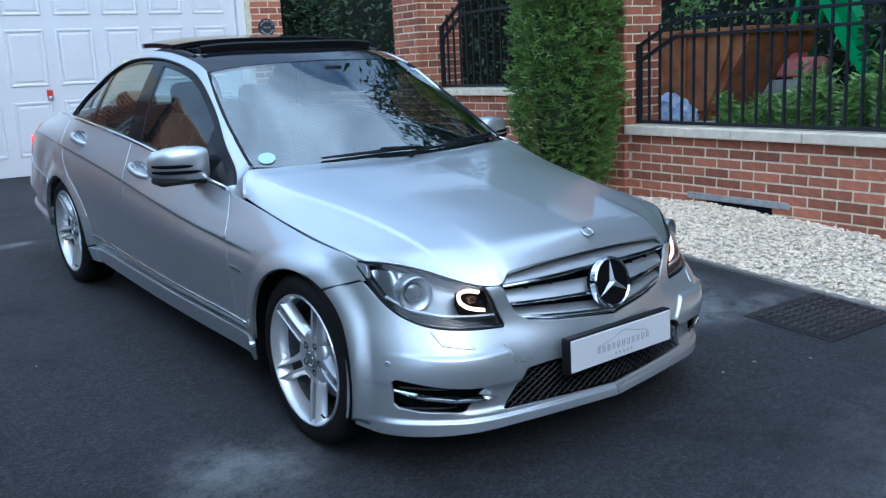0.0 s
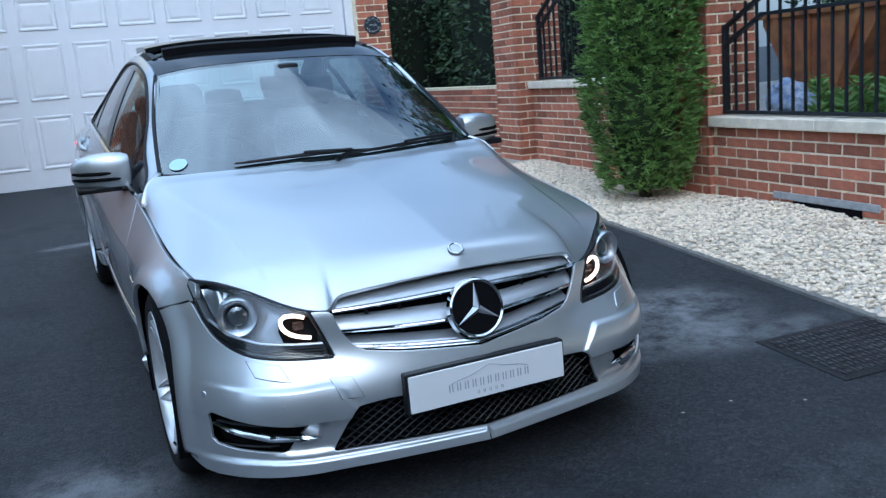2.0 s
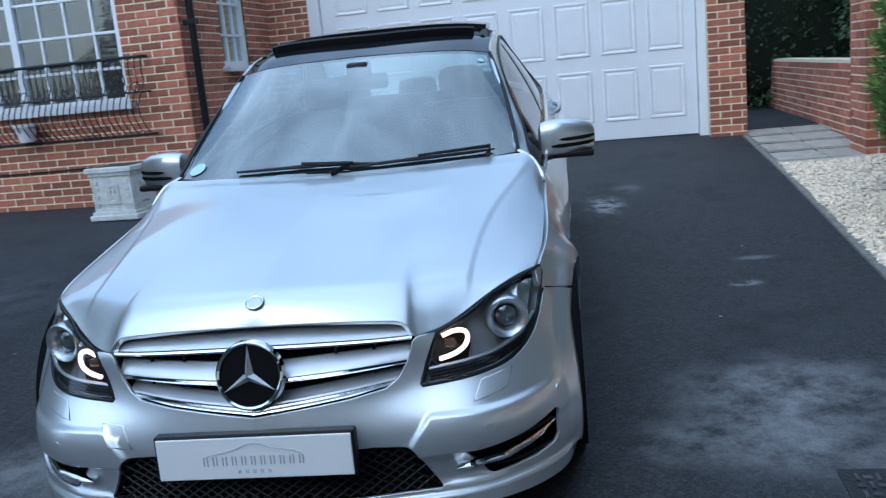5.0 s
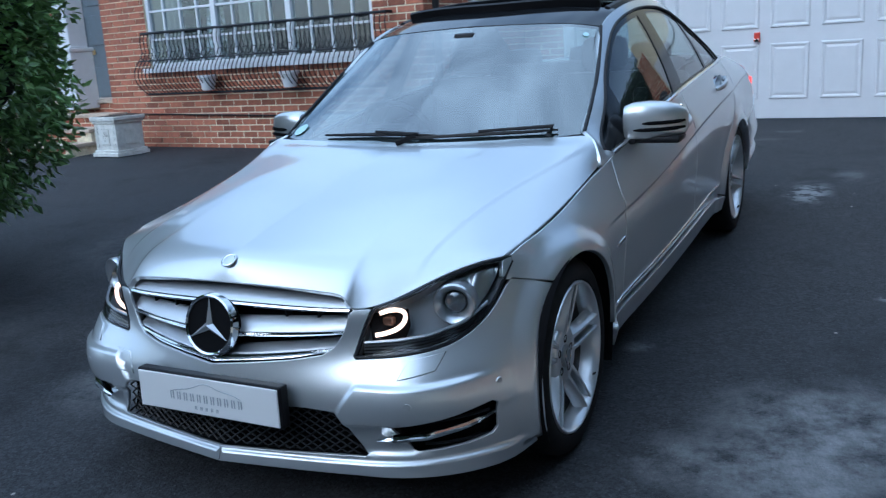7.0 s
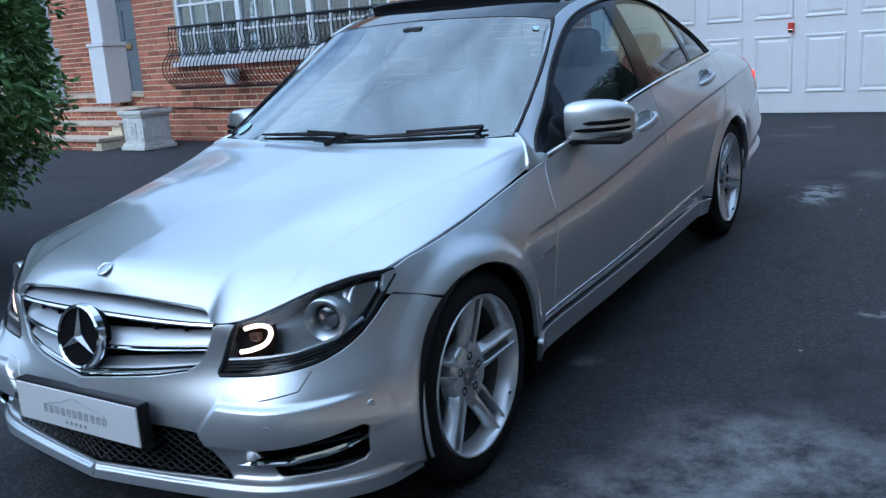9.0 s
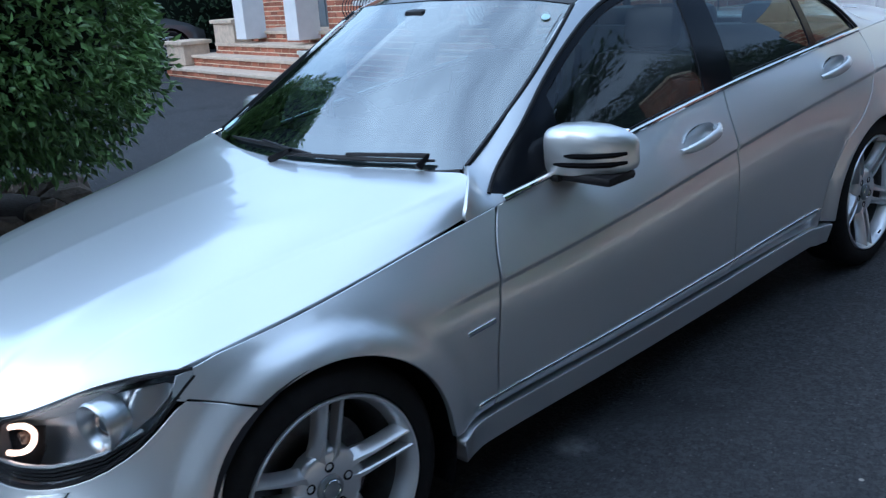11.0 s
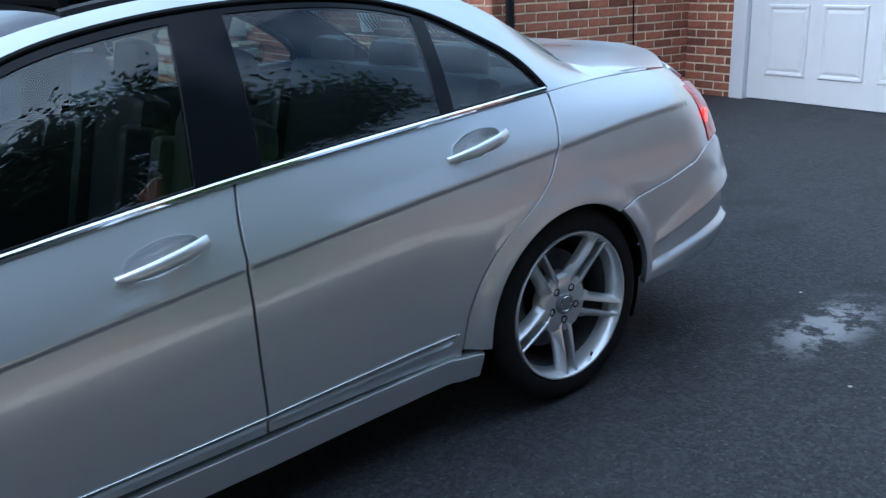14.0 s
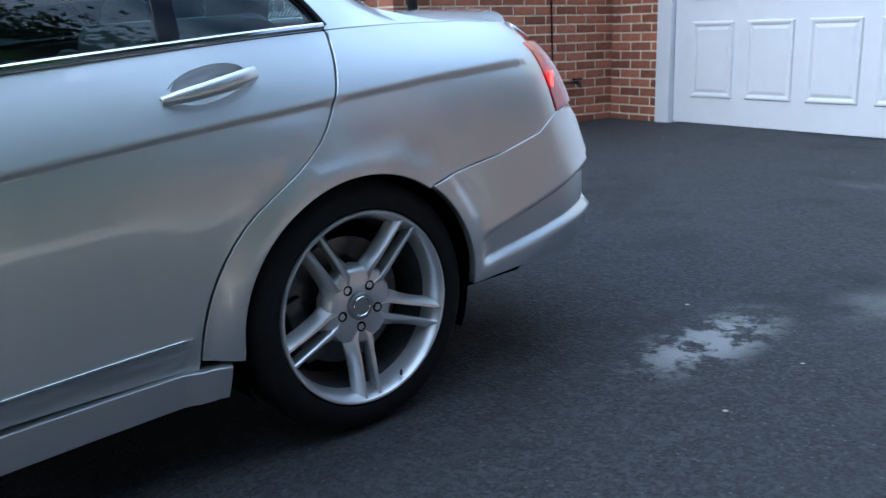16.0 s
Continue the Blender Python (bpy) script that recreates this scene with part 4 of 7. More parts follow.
# raised rockery below the laurel
def rockery():
    rk = np.random.default_rng(51)
    for k in range(11):
        ang = 2 * math.pi * k / 11
        a, b = -4.35 + 0.70 * math.cos(ang), -1.25 + 0.62 * math.sin(ang)
        bm = bmesh.new()
        bmesh.ops.create_icosphere(bm, subdivisions=2, radius=1)
        s = (rk.uniform(.14, .22), rk.uniform(.14, .22), rk.uniform(.08, .13))
        for v in bm.verts:
            n = 1 + 0.28 * noise.noise(v.co * 1.7 + Vector((k * 3.1, 0, 0)))
            v.co = Vector((v.co.x * s[0] * n, v.co.y * s[1] * n, v.co.z * s[2] * n))
        ob = part("rock", bm, ROCK, None, smooth=False)
        ob.matrix_world = PROP @ Matrix.Translation((a, b, prop_ground(a, b) + 0.07)) @ Matrix.Rotation(k, 4, "Z")
        tagged(ob, "rough brown rock edging the planted bed", "rock", "rocks round the bush")
    bm = bmesh.new()
    add_lathe(bm, [(0.0, 0.14), (0.4, 0.13), (0.62, 0.05), (0.68, -0.1)], 32, "Z")
    soil = part("soil_bed", bm, material("bed_soil", (0.04, 0.03, 0.022), rough=1.0, vary=0.5, scale=30, bump=1.0, bump_scale=50), None, smooth=True)
    soil.matrix_world = PROP @ Matrix.Translation((-4.3, -1.3, prop_ground(-4.3, -1.3)))
    tagged(soil, "dark soil mound of the planted bed", "soil bed", kind="structure")


ROCK = material("rock", (0.16, 0.13, 0.10), rough=0.95, vary=0.4, scale=12, bump=0.8, bump_scale=40)
rockery()

# the yard beyond the railings
yard = part("ground_yard", box(3.68, 14.0, -8.0, 8.0, -0.6, 0.56), material("yard_concrete", (0.42, 0.40, 0.36), rough=0.9, vary=0.25, scale=5, bump=0.3, bump_scale=60))
yard.matrix_world = PROP
tagged(yard, "pale concrete yard beyond the railings", "yard", kind="structure")


def skip():
    """Rusty open waste skip: sloping ends, flared rim, ribs and lugs."""
    s = empty("waste_skip", PROP @ Matrix.Translation((5.9, 1.95, 0.56)), "rusty orange-brown steel waste skip", "skip")
    bm = bmesh.new()
    w = 0.55
    prof = [(-0.12, 0.10), (0.40, 0.10), (0.85, 0.80), (0.85, 0.88), (-0.58, 0.88), (-0.58, 0.80)]
    r0 = [bm.verts.new((-w, y, z)) for y, z in prof]
    r1 = [bm.verts.new((w, y, z)) for y, z in prof]
    for i in range(len(prof)):
        j = (i + 1) % len(prof)
        if i != 3:
            bm.faces.new((r0[i], r0[j], r1[j], r1[i]))
    bm.faces.new(r0[::-1])
    bm.faces.new(r1)
    part("body", bm, RUST, s)
    part("rim", box(-w - .04, w + .04, -.64, .90, .86, .93, .01), RUST, s)
    for y0, y1, lean in ((-.10, -.03, -.44), (.20, .27, .0), (.42, .49, .25)):
        bm = bmesh.new()
        vs = add_box(bm, -w - .035, -w, y0, y1, .12, .86, .006)
        for v in bm.verts:
            v.co.y += lean * max(0.0, v.co.z - .12)
        part("rib", bm, RUST, s)
    part("skid", box(-w + .05, w - .05, -.08, .36, 0.0, .10, .01), RUST, s)


RUST = material("rusty_steel", (0.30, 0.11, 0.035), rough=0.75, second=(0.10, 0.035, 0.018), scale=5, bump=0.3, bump_scale=40, stain=0.5, stain_scale=3, stain_color=(0.36, 0.20, 0.05))
skip()


def slide():
    g = empty("toy_slide", PROP @ Matrix.Translation((6.5, 0.85, 0.56)), "green plastic children's slide", "slide")
    G = material("green_plastic", (0.02, 0.32, 0.09), rough=0.35, vary=0.08, scale=6)
    bm = bmesh.new()
    secs = []
    for t in np.linspace(0, 1, 12):
        y, z = 0.55 - 1.0 * t, 1.35 * (1 - t) ** 1.3 + 0.10
        secs.append([bm.verts.new((x, y, z + h)) for x, h in ((-.26, .16), (-.22, .16), (-.19, .0), (.19, .0), (.22, .16), (.26, .16), (.26, -.05), (-.26, -.05))])
    for a, b in zip(secs, secs[1:]):
        for k in range(8):
            bm.faces.new((a[k], a[(k + 1) % 8], b[(k + 1) % 8], b[k]))
    bm.faces.new(secs[0])
    bm.faces.new(secs[-1][::-1])
    part("chute", bm, G, g, smooth=True)
    for x in (-.22, .22):
        part("ladder_side", tube([(x, .56, 1.5), (x, .95, 0.0)], .03, 8), G, g)
    for k in range(4):
        part("rung", tube([(-.22, .62 + .085 * k, 1.25 - .32 * k), (.22, .62 + .085 * k, 1.25 - .32 * k)], .02, 8), G, g)


slide()
toy = empty("toy_car", PROP @ Matrix.Translation((6.3, 1.52, 0.56)), "pink plastic ride-on toy on a crate", "toy")
bm = bmesh.new()
add_box(bm, -.2, .2, -.28, .28, .40, .60, .06)
add_box(bm, -.16, .16, -.05, .22, .58, .78, .05)
part("body", bm, material("pink_plastic", (0.65, 0.22, 0.22), rough=0.4), toy, smooth=True)
part("crate", box(-.25, .25, -.30, .30, 0.0, .38, .01), CONCRETE, toy)
for a, b, s in ((4.95, 2.00, 0.85), (4.9, 1.76, 0.55)):
    bm = bmesh.new()
    bmesh.ops.create_icosphere(bm, subdivisions=3, radius=1)
    for v in bm.verts:
        n = 1 + .35 * noise.noise(v.co * 2.1 + Vector((a, b, 0)))
        v.co = Vector((v.co.x * .20 * n * s, v.co.y * .22 * n * s, (v.co.z * .20 * n + .17) * s))
    sack = part("rubble_sack", bm, material("sack_plastic", (0.50, 0.56, 0.66), rough=0.4, second=(0.08, 0.15, 0.34), scale=16), None, smooth=True)
    sack.matrix_world = PROP @ Matrix.Translation((a, b, 0.56))
    tagged(sack, "crumpled white and blue plastic sack", "sack", "sacks in the yard")


def herb(a, b, h, seed):
    """Upright stems with whorls of narrow leaves."""
    r = np.random.default_rng(seed)
    t = empty("leafy_plant", PROP @ Matrix.Translation((a, b, 0.55)), "fresh green leafy plant behind the railings", "plant", "plants behind the railings")
    bm = bmesh.new()
    pts, nr = [], []
    for k in range(9):
        x, y = r.normal(0, .10, 2)
        top = Vector((x * 1.8, y * 1.8, h * r.uniform(.6, 1.05)))
        add_tube(bm, [(x, y, 0), tuple(top)], .004, 4)
        for s in np.linspace(.15, 1, 14):
            q = Vector((x, y, 0)).lerp(top, s)
            for _ in range(5):
                ang = r.uniform(0, 6.28)
                pts.append(q[:])
                nr.append((math.cos(ang), math.sin(ang), .55))
    part("stem", bm, HERB, t)
    v, f = leaf_cloud(np.array(pts), np.array(nr), .095, .026, .2, seed, .1)
    mesh_object("foliage", v, f, HERB, t, smooth=False)


HERB = material("herb_leaf", (0.20, 0.34, 0.085), rough=0.5, per_island=0.45)
for k, (a, b, h) in enumerate(((3.98, .45, .26), (4.05, .18, .36), (3.95, -.10, .42), (4.1, -.36, .55), (3.97, -.62, .46), (4.08, -.88, .62), (3.95, -1.15, .5), (4.1, -1.45, .6), (4.0, -1.75, .5))):
    herb(a, b, h, 60 + k)
hedge("dark_bush", (5.6, -0.75, 1.35), (0.75, 0.85, 0.85), 7000, 71, TREE_LEAF, "dark round shrub in the yard", "bush", leaf=(0.09, 0.04))
# added hedge row: hides the bright horizon from the side windows' reflections
for b in (-11.0, -5.5, 0.0, 5.5):
    hedge("sky_block_hedge", (11.6, b, 2.9), (1.2, 3.2, 2.6), 7000, int(95 + b), TREE_LEAF, "tall dark green hedge added behind the yard to block low sky", leaf=(0.15, 0.07))
hedge("dark_bush", (8.4, 2.2, 2.0), (0.8, 2.6, 1.5), 9000, 73, LAUREL, "green hedge at the back of the yard", "hedge", leaf=(0.10, 0.045))


# ---------------------------------------------------------------- grey car by the house
def grey_car():
    m = PROP @ Matrix.Translation((-13.75, 1.84, prop_ground(-13.7, 2.0) - 0.01)) @ Matrix.Scale(1.09, 4)
    c = empty("grey_coupe", m, "dark grey parked coupe with multi-spoke wheels", "car")
    # stations along the car, nose at +y: y, half width, sill, waist, crown
    st = [(2.20, .45, .34, .52, .56), (2.12, .68, .24, .62, .68), (1.9, .82, .20, .70, .78), (1.55, .88, .20, .74, .86), (1.0, .90, .20, .80, .92), (.4, .90, .20, .86, .97), (-.6, .90, .20, .90, 1.0),
          (-1.3, .91, .20, .90, .98), (-1.8, .86, .22, .86, .94), (-2.1, .74, .28, .80, .88), (-2.2, .5, .36, .70, .76)]
    bm = bmesh.new()
    rings = []
    for y, w, s, b, t in st:
        ring = []
        for x, z in ((-w * .9, s), (-w, s + .12), (-w, b - .1), (-w * .94, b), (-w * .6, t - .01), (0, t), (w * .6, t - .01), (w * .94, b), (w, b - .1), (w, s + .12), (w * .9, s)):
            ring.append(bm.verts.new((x, y, z)))
        rings.append(ring)
    for a, b in zip(rings, rings[1:]):
        for k in range(10):
            bm.faces.new((a[k], a[k + 1], b[k + 1], b[k]))
        bm.faces.new((a[10], a[0], b[0], b[10]))
    bm.faces.new(rings[0])
    bm.faces.new(rings[-1][::-1])
    bmesh.ops.subdivide_edges(bm, edges=bm.edges[:], cuts=1, use_grid_fill=True, smooth=0.6)
    part("body", bm, PAINT_DARK, c, smooth=True)
    for y0, y1, z0, z1, mat, nm, wa, wb in ((.55, -1.55, .95, 1.33, GLOSS_BLACK, "cabin_glass", .80, .58),):
        bm = bmesh.new()
        rr = []
        for y, z, w in ((.75, .93, .80), (.10, 1.22, .66), (-.25, 1.32, .60), (-.7, 1.33, .60), (-1.2, 1.22, .62), (-1.75, .97, .72)):
            rr.append([bm.verts.new(q) for q in ((-.84, y, .90), (-w, y, z - .03), (-w * .8, y, z), (0, y, z + .015), (w * .8, y, z), (w, y, z - .03), (.84, y, .90))])
        for a, b in zip(rr, rr[1:]):
            for k in range(6):
                bm.faces.new((a[k], a[k + 1], b[k + 1], b[k]))
        part(nm, bm, mat, c, "dark side windows", smooth=True)
    bm = bmesh.new()
    rr = []
    for y, z, w in ((.12, 1.225, .64), (-.25, 1.325, .60), (-.7, 1.335, .60), (-1.2, 1.225, .62), (-1.3, 1.19, .62)):
        rr.append([bm.verts.new(q) for q in ((-w - .01, y, z - .04), (-w * .8, y, z + .004), (0, y, z + .02), (w * .8, y, z + .004), (w + .01, y, z - .04))])
    for a, b in zip(rr, rr[1:]):
        for k in range(4):
            bm.faces.new((a[k], a[k + 1], b[k + 1], b[k]))
    part("roof", bm, PAINT_DARK, c, smooth=True)
    for sx in (1, -1):
        bm = bmesh.new()
        add_box(bm, sx * .88, sx * 1.02, .28, .40, .98, 1.10, .03)
        part("door_mirror", bm, SATIN, c, "silver door mirror", smooth=True)
        part("sill_strip", box(sx * .90 - .02, sx * .90 + .02, -.95, 1.0, .20, .26, .01), SATIN, c, "pale sill strip")
        for y in (1.42, -1.32):
            w = part("wheel", bmesh.new(), RUBBER, c)
            bm = bmesh.new()
            add_lathe(bm, [(.24, -.10), (.30, -.10), (.325, -.06), (.325, .03), (.30, .05), (.245, .05)], 40, "X")
            bm.to_mesh(w.data)
            bm.free()
            w.matrix_basis = Matrix.Translation((sx * .875, y, .325)) @ Matrix.Rotation(0 if sx > 0 else math.pi, 4, "Z")
            bm = bmesh.new()
            add_lathe(bm, [(.245, -.06), (.25, .05), (.235, .055), (.22, .03), (.21, -.06)], 40, "X")
            for k in range(20):
                a = 2 * math.pi * k / 20
                b = a + (0.22 if k % 2 else -0.22)
                add_tube(bm, [(.035, .05 * math.cos(a), .05 * math.sin(a)), (.045, .23 * math.cos(b), .23 * math.sin(b))], .009, 5)
            add_lathe(bm, [(0, .05), (.05, .045), (.055, .02)], 20, "X")
            part("rim", bm, ALLOY, w, smooth=True)
            bm = bmesh.new()
            add_lathe(bm, [(0, -.03), (.22, -.03)], 24, "X")
            part("brake", bm, DARK, w)
            # dark ring round the tyre; the body has no arch cut into it
            bm = bmesh.new()
            add_lathe(bm, [(.33, .0), (.37, .02), (.375, .03)], 40, "X")
            part("arch_trim", bm, DARK, w)
    return c


grey_car()


# ---------------------------------------------------------------- the silver saloon
from mathutils.geometry import delaunay_2d_cdt

car = empty("silver_saloon", DRIVE, "silver four-door saloon car with open glass sunroof", "car")


def spline(knots, values):
    """Natural cubic through values (n, ...) at the knots; returns a function of an array."""
    t, y = np.asarray(knots, float), np.asarray(values, float)
    flat = y.reshape(len(t), -1)
    n = len(t)
    h = np.diff(t)
    A = np.zeros((n, n))
    r = np.zeros_like(flat)
    A[0, 0] = A[-1, -1] = 1
    for i in range(1, n - 1):
        A[i, i - 1:i + 2] = h[i - 1], 2 * (h[i - 1] + h[i]), h[i]
        r[i] = 6 * ((flat[i + 1] - flat[i]) / h[i] - (flat[i] - flat[i - 1]) / h[i - 1])
    m = np.linalg.solve(A, r)

    def at(x):
        x = np.atleast_1d(np.asarray(x, float))
        i = np.clip(np.searchsorted(t, x) - 1, 0, n - 2)
        a, b, hh = (t[i + 1] - x)[:, None], (x - t[i])[:, None], h[i][:, None]
        v = (m[i] * a ** 3 + m[i + 1] * b ** 3) / (6 * hh) + (flat[i] / hh - m[i] * hh / 6) * a + (flat[i + 1] / hh - m[i + 1] * hh / 6) * b
        return v.reshape((len(x),) + y.shape[1:])
    return at


# rails of the body's side from nose to tail, (x, y, z): lip, lower, blade, middle, waist, shoulder
RAIL_LIP = [(0, -2.141, .197), (.25, -2.105, .195), (.45, -2.070, .193), (.60, -2.020, .187), (.740, -1.90, .178), (.825, -1.70, .168), (.86, -1.38, .215), (.835, -1.0, .205),
            (.838, -.5, .20), (.845, .3, .20), (.85, 1.0, .20), (.868, 1.38, .24), (.868, 1.77, .285), (.765, 2.26, .30), (.5, 2.36, .30), (0, 2.40, .30)]
RAIL_LOW = [(0, -2.130, .31), (.25, -2.098, .31), (.45, -2.066, .31), (.61, -2.018, .31), (.757, -1.892, .315), (.840, -1.70, .32), (.875, -1.38, .33), (.852, -1.0, .33),
            (.856, -.5, .33), (.862, .3, .335), (.868, 1.0, .34), (.888, 1.38, .36), (.888, 1.77, .39), (.80, 2.28, .40), (.5, 2.39, .40), (0, 2.43, .40)]
RAIL_BLADE = [(0, -2.134, .415), (.25, -2.100, .415), (.45, -2.066, .42), (.605, -2.030, .425), (.740, -1.902, .43), (.832, -1.69, .435), (.876, -1.38, .424), (.858, -1.0, .426),
              (.865, -.5, .431), (.87, .3, .439), (.876, 1.0, .449), (.895, 1.38, .459), (.892, 1.77, .475), (.804, 2.286, .485), (.498, 2.401, .485), (0, 2.441, .484)]
RAIL_MID = [(0, -2.116, .505), (.25, -2.072, .505), (.43, -2.018, .515), (.60, -1.972, .515), (.726, -1.845, .52), (.818, -1.655, .525), (.872, -1.38, .52), (.862, -1.0, .52),
            (.874, -.5, .53), (.878, .3, .55), (.884, 1.0, .57), (.898, 1.38, .58), (.892, 1.77, .59), (.80, 2.27, .60), (.5, 2.39, .60), (0, 2.43, .60)]
RAIL_WAIST = [(0, -2.062, .635), (.25, -2.035, .635), (.43, -1.995, .635), (.585, -1.915, .637), (.705, -1.785, .645), (.793, -1.60, .655), (.845, -1.38, .665), (.852, -1.0, .665),
              (.868, -.5, .69), (.876, .3, .755), (.878, 1.0, .805), (.876, 1.38, .83), (.858, 1.77, .855), (.77, 2.18, .85), (.5, 2.31, .85), (0, 2.35, .86)]
RAIL_TOP = [(0, -2.0, .705), (.25, -1.985, .702), (.42, -1.962, .692), (.575, -1.868, .698), (.70, -1.735, .720), (.756, -1.60, .735), (.778, -1.38, .757), (.783, -1.0, .806),
            (.79, -.5, .862), (.80, .3, .94), (.798, 1.0, .977), (.785, 1.38, .99), (.735, 1.77, .985), (.66, 2.12, .960), (.45, 2.25, .968), (0, 2.29, .972)]
NET = np.array([RAIL_LIP, RAIL_LOW, RAIL_BLADE, RAIL_MID, RAIL_WAIST, RAIL_TOP])
U_KNOTS = np.concatenate([[0], np.cumsum(np.linalg.norm(np.diff(NET[3], axis=0), axis=1))])
V_KNOTS = np.array([0.0, 0.13, 0.22, 0.31, 0.47, 0.60])
U_END = U_KNOTS[-1]
RAILS = [spline(U_KNOTS, NET[k]) for k in range(6)]
ARCHES = ((-1.38, 0.315, 0.338), (1.38, 0.318, 0.338))


def smooth_step(x, a, b):
    t = np.clip((x - a) / (b - a), 0, 1)
    return t * t * (3 - 2 * t)


def side_raw(u, v):
    u, v = np.atleast_1d(u), np.atleast_1d(v)
    P = np.stack([r(u) for r in RAILS])          # 6, n, 3
    h = np.diff(V_KNOTS)
    n = 6
    A = np.zeros((n, n))
    A[0, 0] = A[-1, -1] = 1
    r = np.zeros_like(P)
    for i in range(1, n - 1):
        A[i, i - 1:i + 2] = h[i - 1], 2 * (h[i - 1] + h[i]), h[i]
        r[i] = 6 * ((P[i + 1] - P[i]) / h[i] - (P[i] - P[i - 1]) / h[i - 1])
    m = np.einsum("ij,jnk->ink", np.linalg.inv(A), r)
    i = np.clip(np.searchsorted(V_KNOTS, v) - 1, 0, n - 2)
    k = np.arange(len(u))
    a, b, hh = (V_KNOTS[i + 1] - v)[:, None], (v - V_KNOTS[i])[:, None], h[i][:, None]
    return (m[i, k] * a ** 3 + m[i + 1, k] * b ** 3) / (6 * hh) + (P[i, k] / hh - m[i, k] * hh / 6) * a + (P[i + 1, k] / hh - m[i + 1, k] * hh / 6) * b


CREASE_Y = spline([-1.1, -.8, .31, 1.32, 1.93, 2.1], [[.655], [.668], [.762], [.838], [.866], [.870]])


def side_shape(u, v):
    """The body's side with its crease, arch flares and lower feature line."""
    p = side_raw(u, v)
    e = 0.004
    du = side_raw(np.clip(u + e, 0, U_END), v) - side_raw(np.clip(u - e, 0, U_END), v)
    dv = side_raw(u, np.clip(v + e, 0, .6)) - side_raw(u, np.clip(v - e, 0, .6))
    n = np.cross(du, dv)
    n /= np.linalg.norm(n, axis=1)[:, None] + 1e-12
    y, z = p[:, 1], p[:, 2]
    d = np.zeros(len(p))
    on_side = (p[:, 0] > 0.5) & (np.abs(n[:, 0]) > 0.3)
    # crease: the panel above stands a little proud
    c = CREASE_Y(np.clip(y, -1.1, 2.1))[:, 0]
    fade = smooth_step(y, -1.12, -0.86) * (1 - smooth_step(y, 1.9, 2.12))
    s = z - c
    above = 0.006 * np.exp(-np.maximum(s, 0) / 0.06)
    below = 0.006 - 0.010 * smooth_step(-s, 0.0, 0.016) + 0.004 * smooth_step(-s, 0.016, 0.17)
    d += on_side * fade * np.where(s > 0, above, below)
    # lower step on the doors
    low = smooth_step(y, -1.0, -0.9) * (1 - smooth_step(y, 0.90, 0.95))
    d -= on_side * low * 0.015 * smooth_step(0.358 + 0.012 * y - z, 0.0, 0.045)
    for cy, cz, rad in ARCHES:
        rho = np.hypot(y - cy, z - cz)
        d += on_side * 0.018 * (1 - smooth_step(rho - rad, 0.012, 0.085)) * (z > 0.2)
        d += on_side * 0.004 * np.exp(-((rho - rad - 0.12) / 0.07) ** 2) * (z > 0.35) * np.exp(-np.abs(z - .62) / .2)
    # front bumper: side panels stand proud of the plate panel, with a ledge above and a facet running in to the intake
    nose, px = smooth_step(-y, 1.70, 1.85), p[:, 0]
    slant = 0.392 + 0.76 * np.clip(z - 0.379, 0.0, 0.075)
    proud = smooth_step(px - slant, -0.012, 0.010) * smooth_step(0.462 - z, 0.0, 0.018) * smooth_step(z, 0.335, 0.352)
    d += nose * 0.013 * proud * (1 - smooth_step(px, 0.68, 0.80))
    d -= nose * 0.016 * smooth_step(px, 0.415, 0.50) * smooth_step(0.352 - z, 0.0, 0.014) * smooth_step(z, 0.240, 0.266) * (1 - smooth_step(px, 0.58, 0.66))
    d += nose * 0.012 * smooth_step(0.236 - z, 0.0, 0.012)
    # rear bumper line
    tail = smooth_step(y, 1.74, 1.80)
    s = 0.442 + 0.25 * (np.minimum(y, 2.25) - 1.807) - z
    d += tail * np.where(s < 0, 0.012 * np.exp(-np.maximum(-s, 0) / 0.05), 0.012 - 0.026 * smooth_step(s, 0.0, 0.028))
    d += tail * 0.026 * smooth_step(0.350 + 0.16 * (np.minimum(y, 2.25) - 1.777) - z, 0.0, 0.024)
    return p + n * d[:, None]


GU, GV = np.meshgrid(np.linspace(0, U_END, 220), np.linspace(0, 0.6, 36), indexing="ij")
GRID = side_raw(GU.ravel(), GV.ravel())


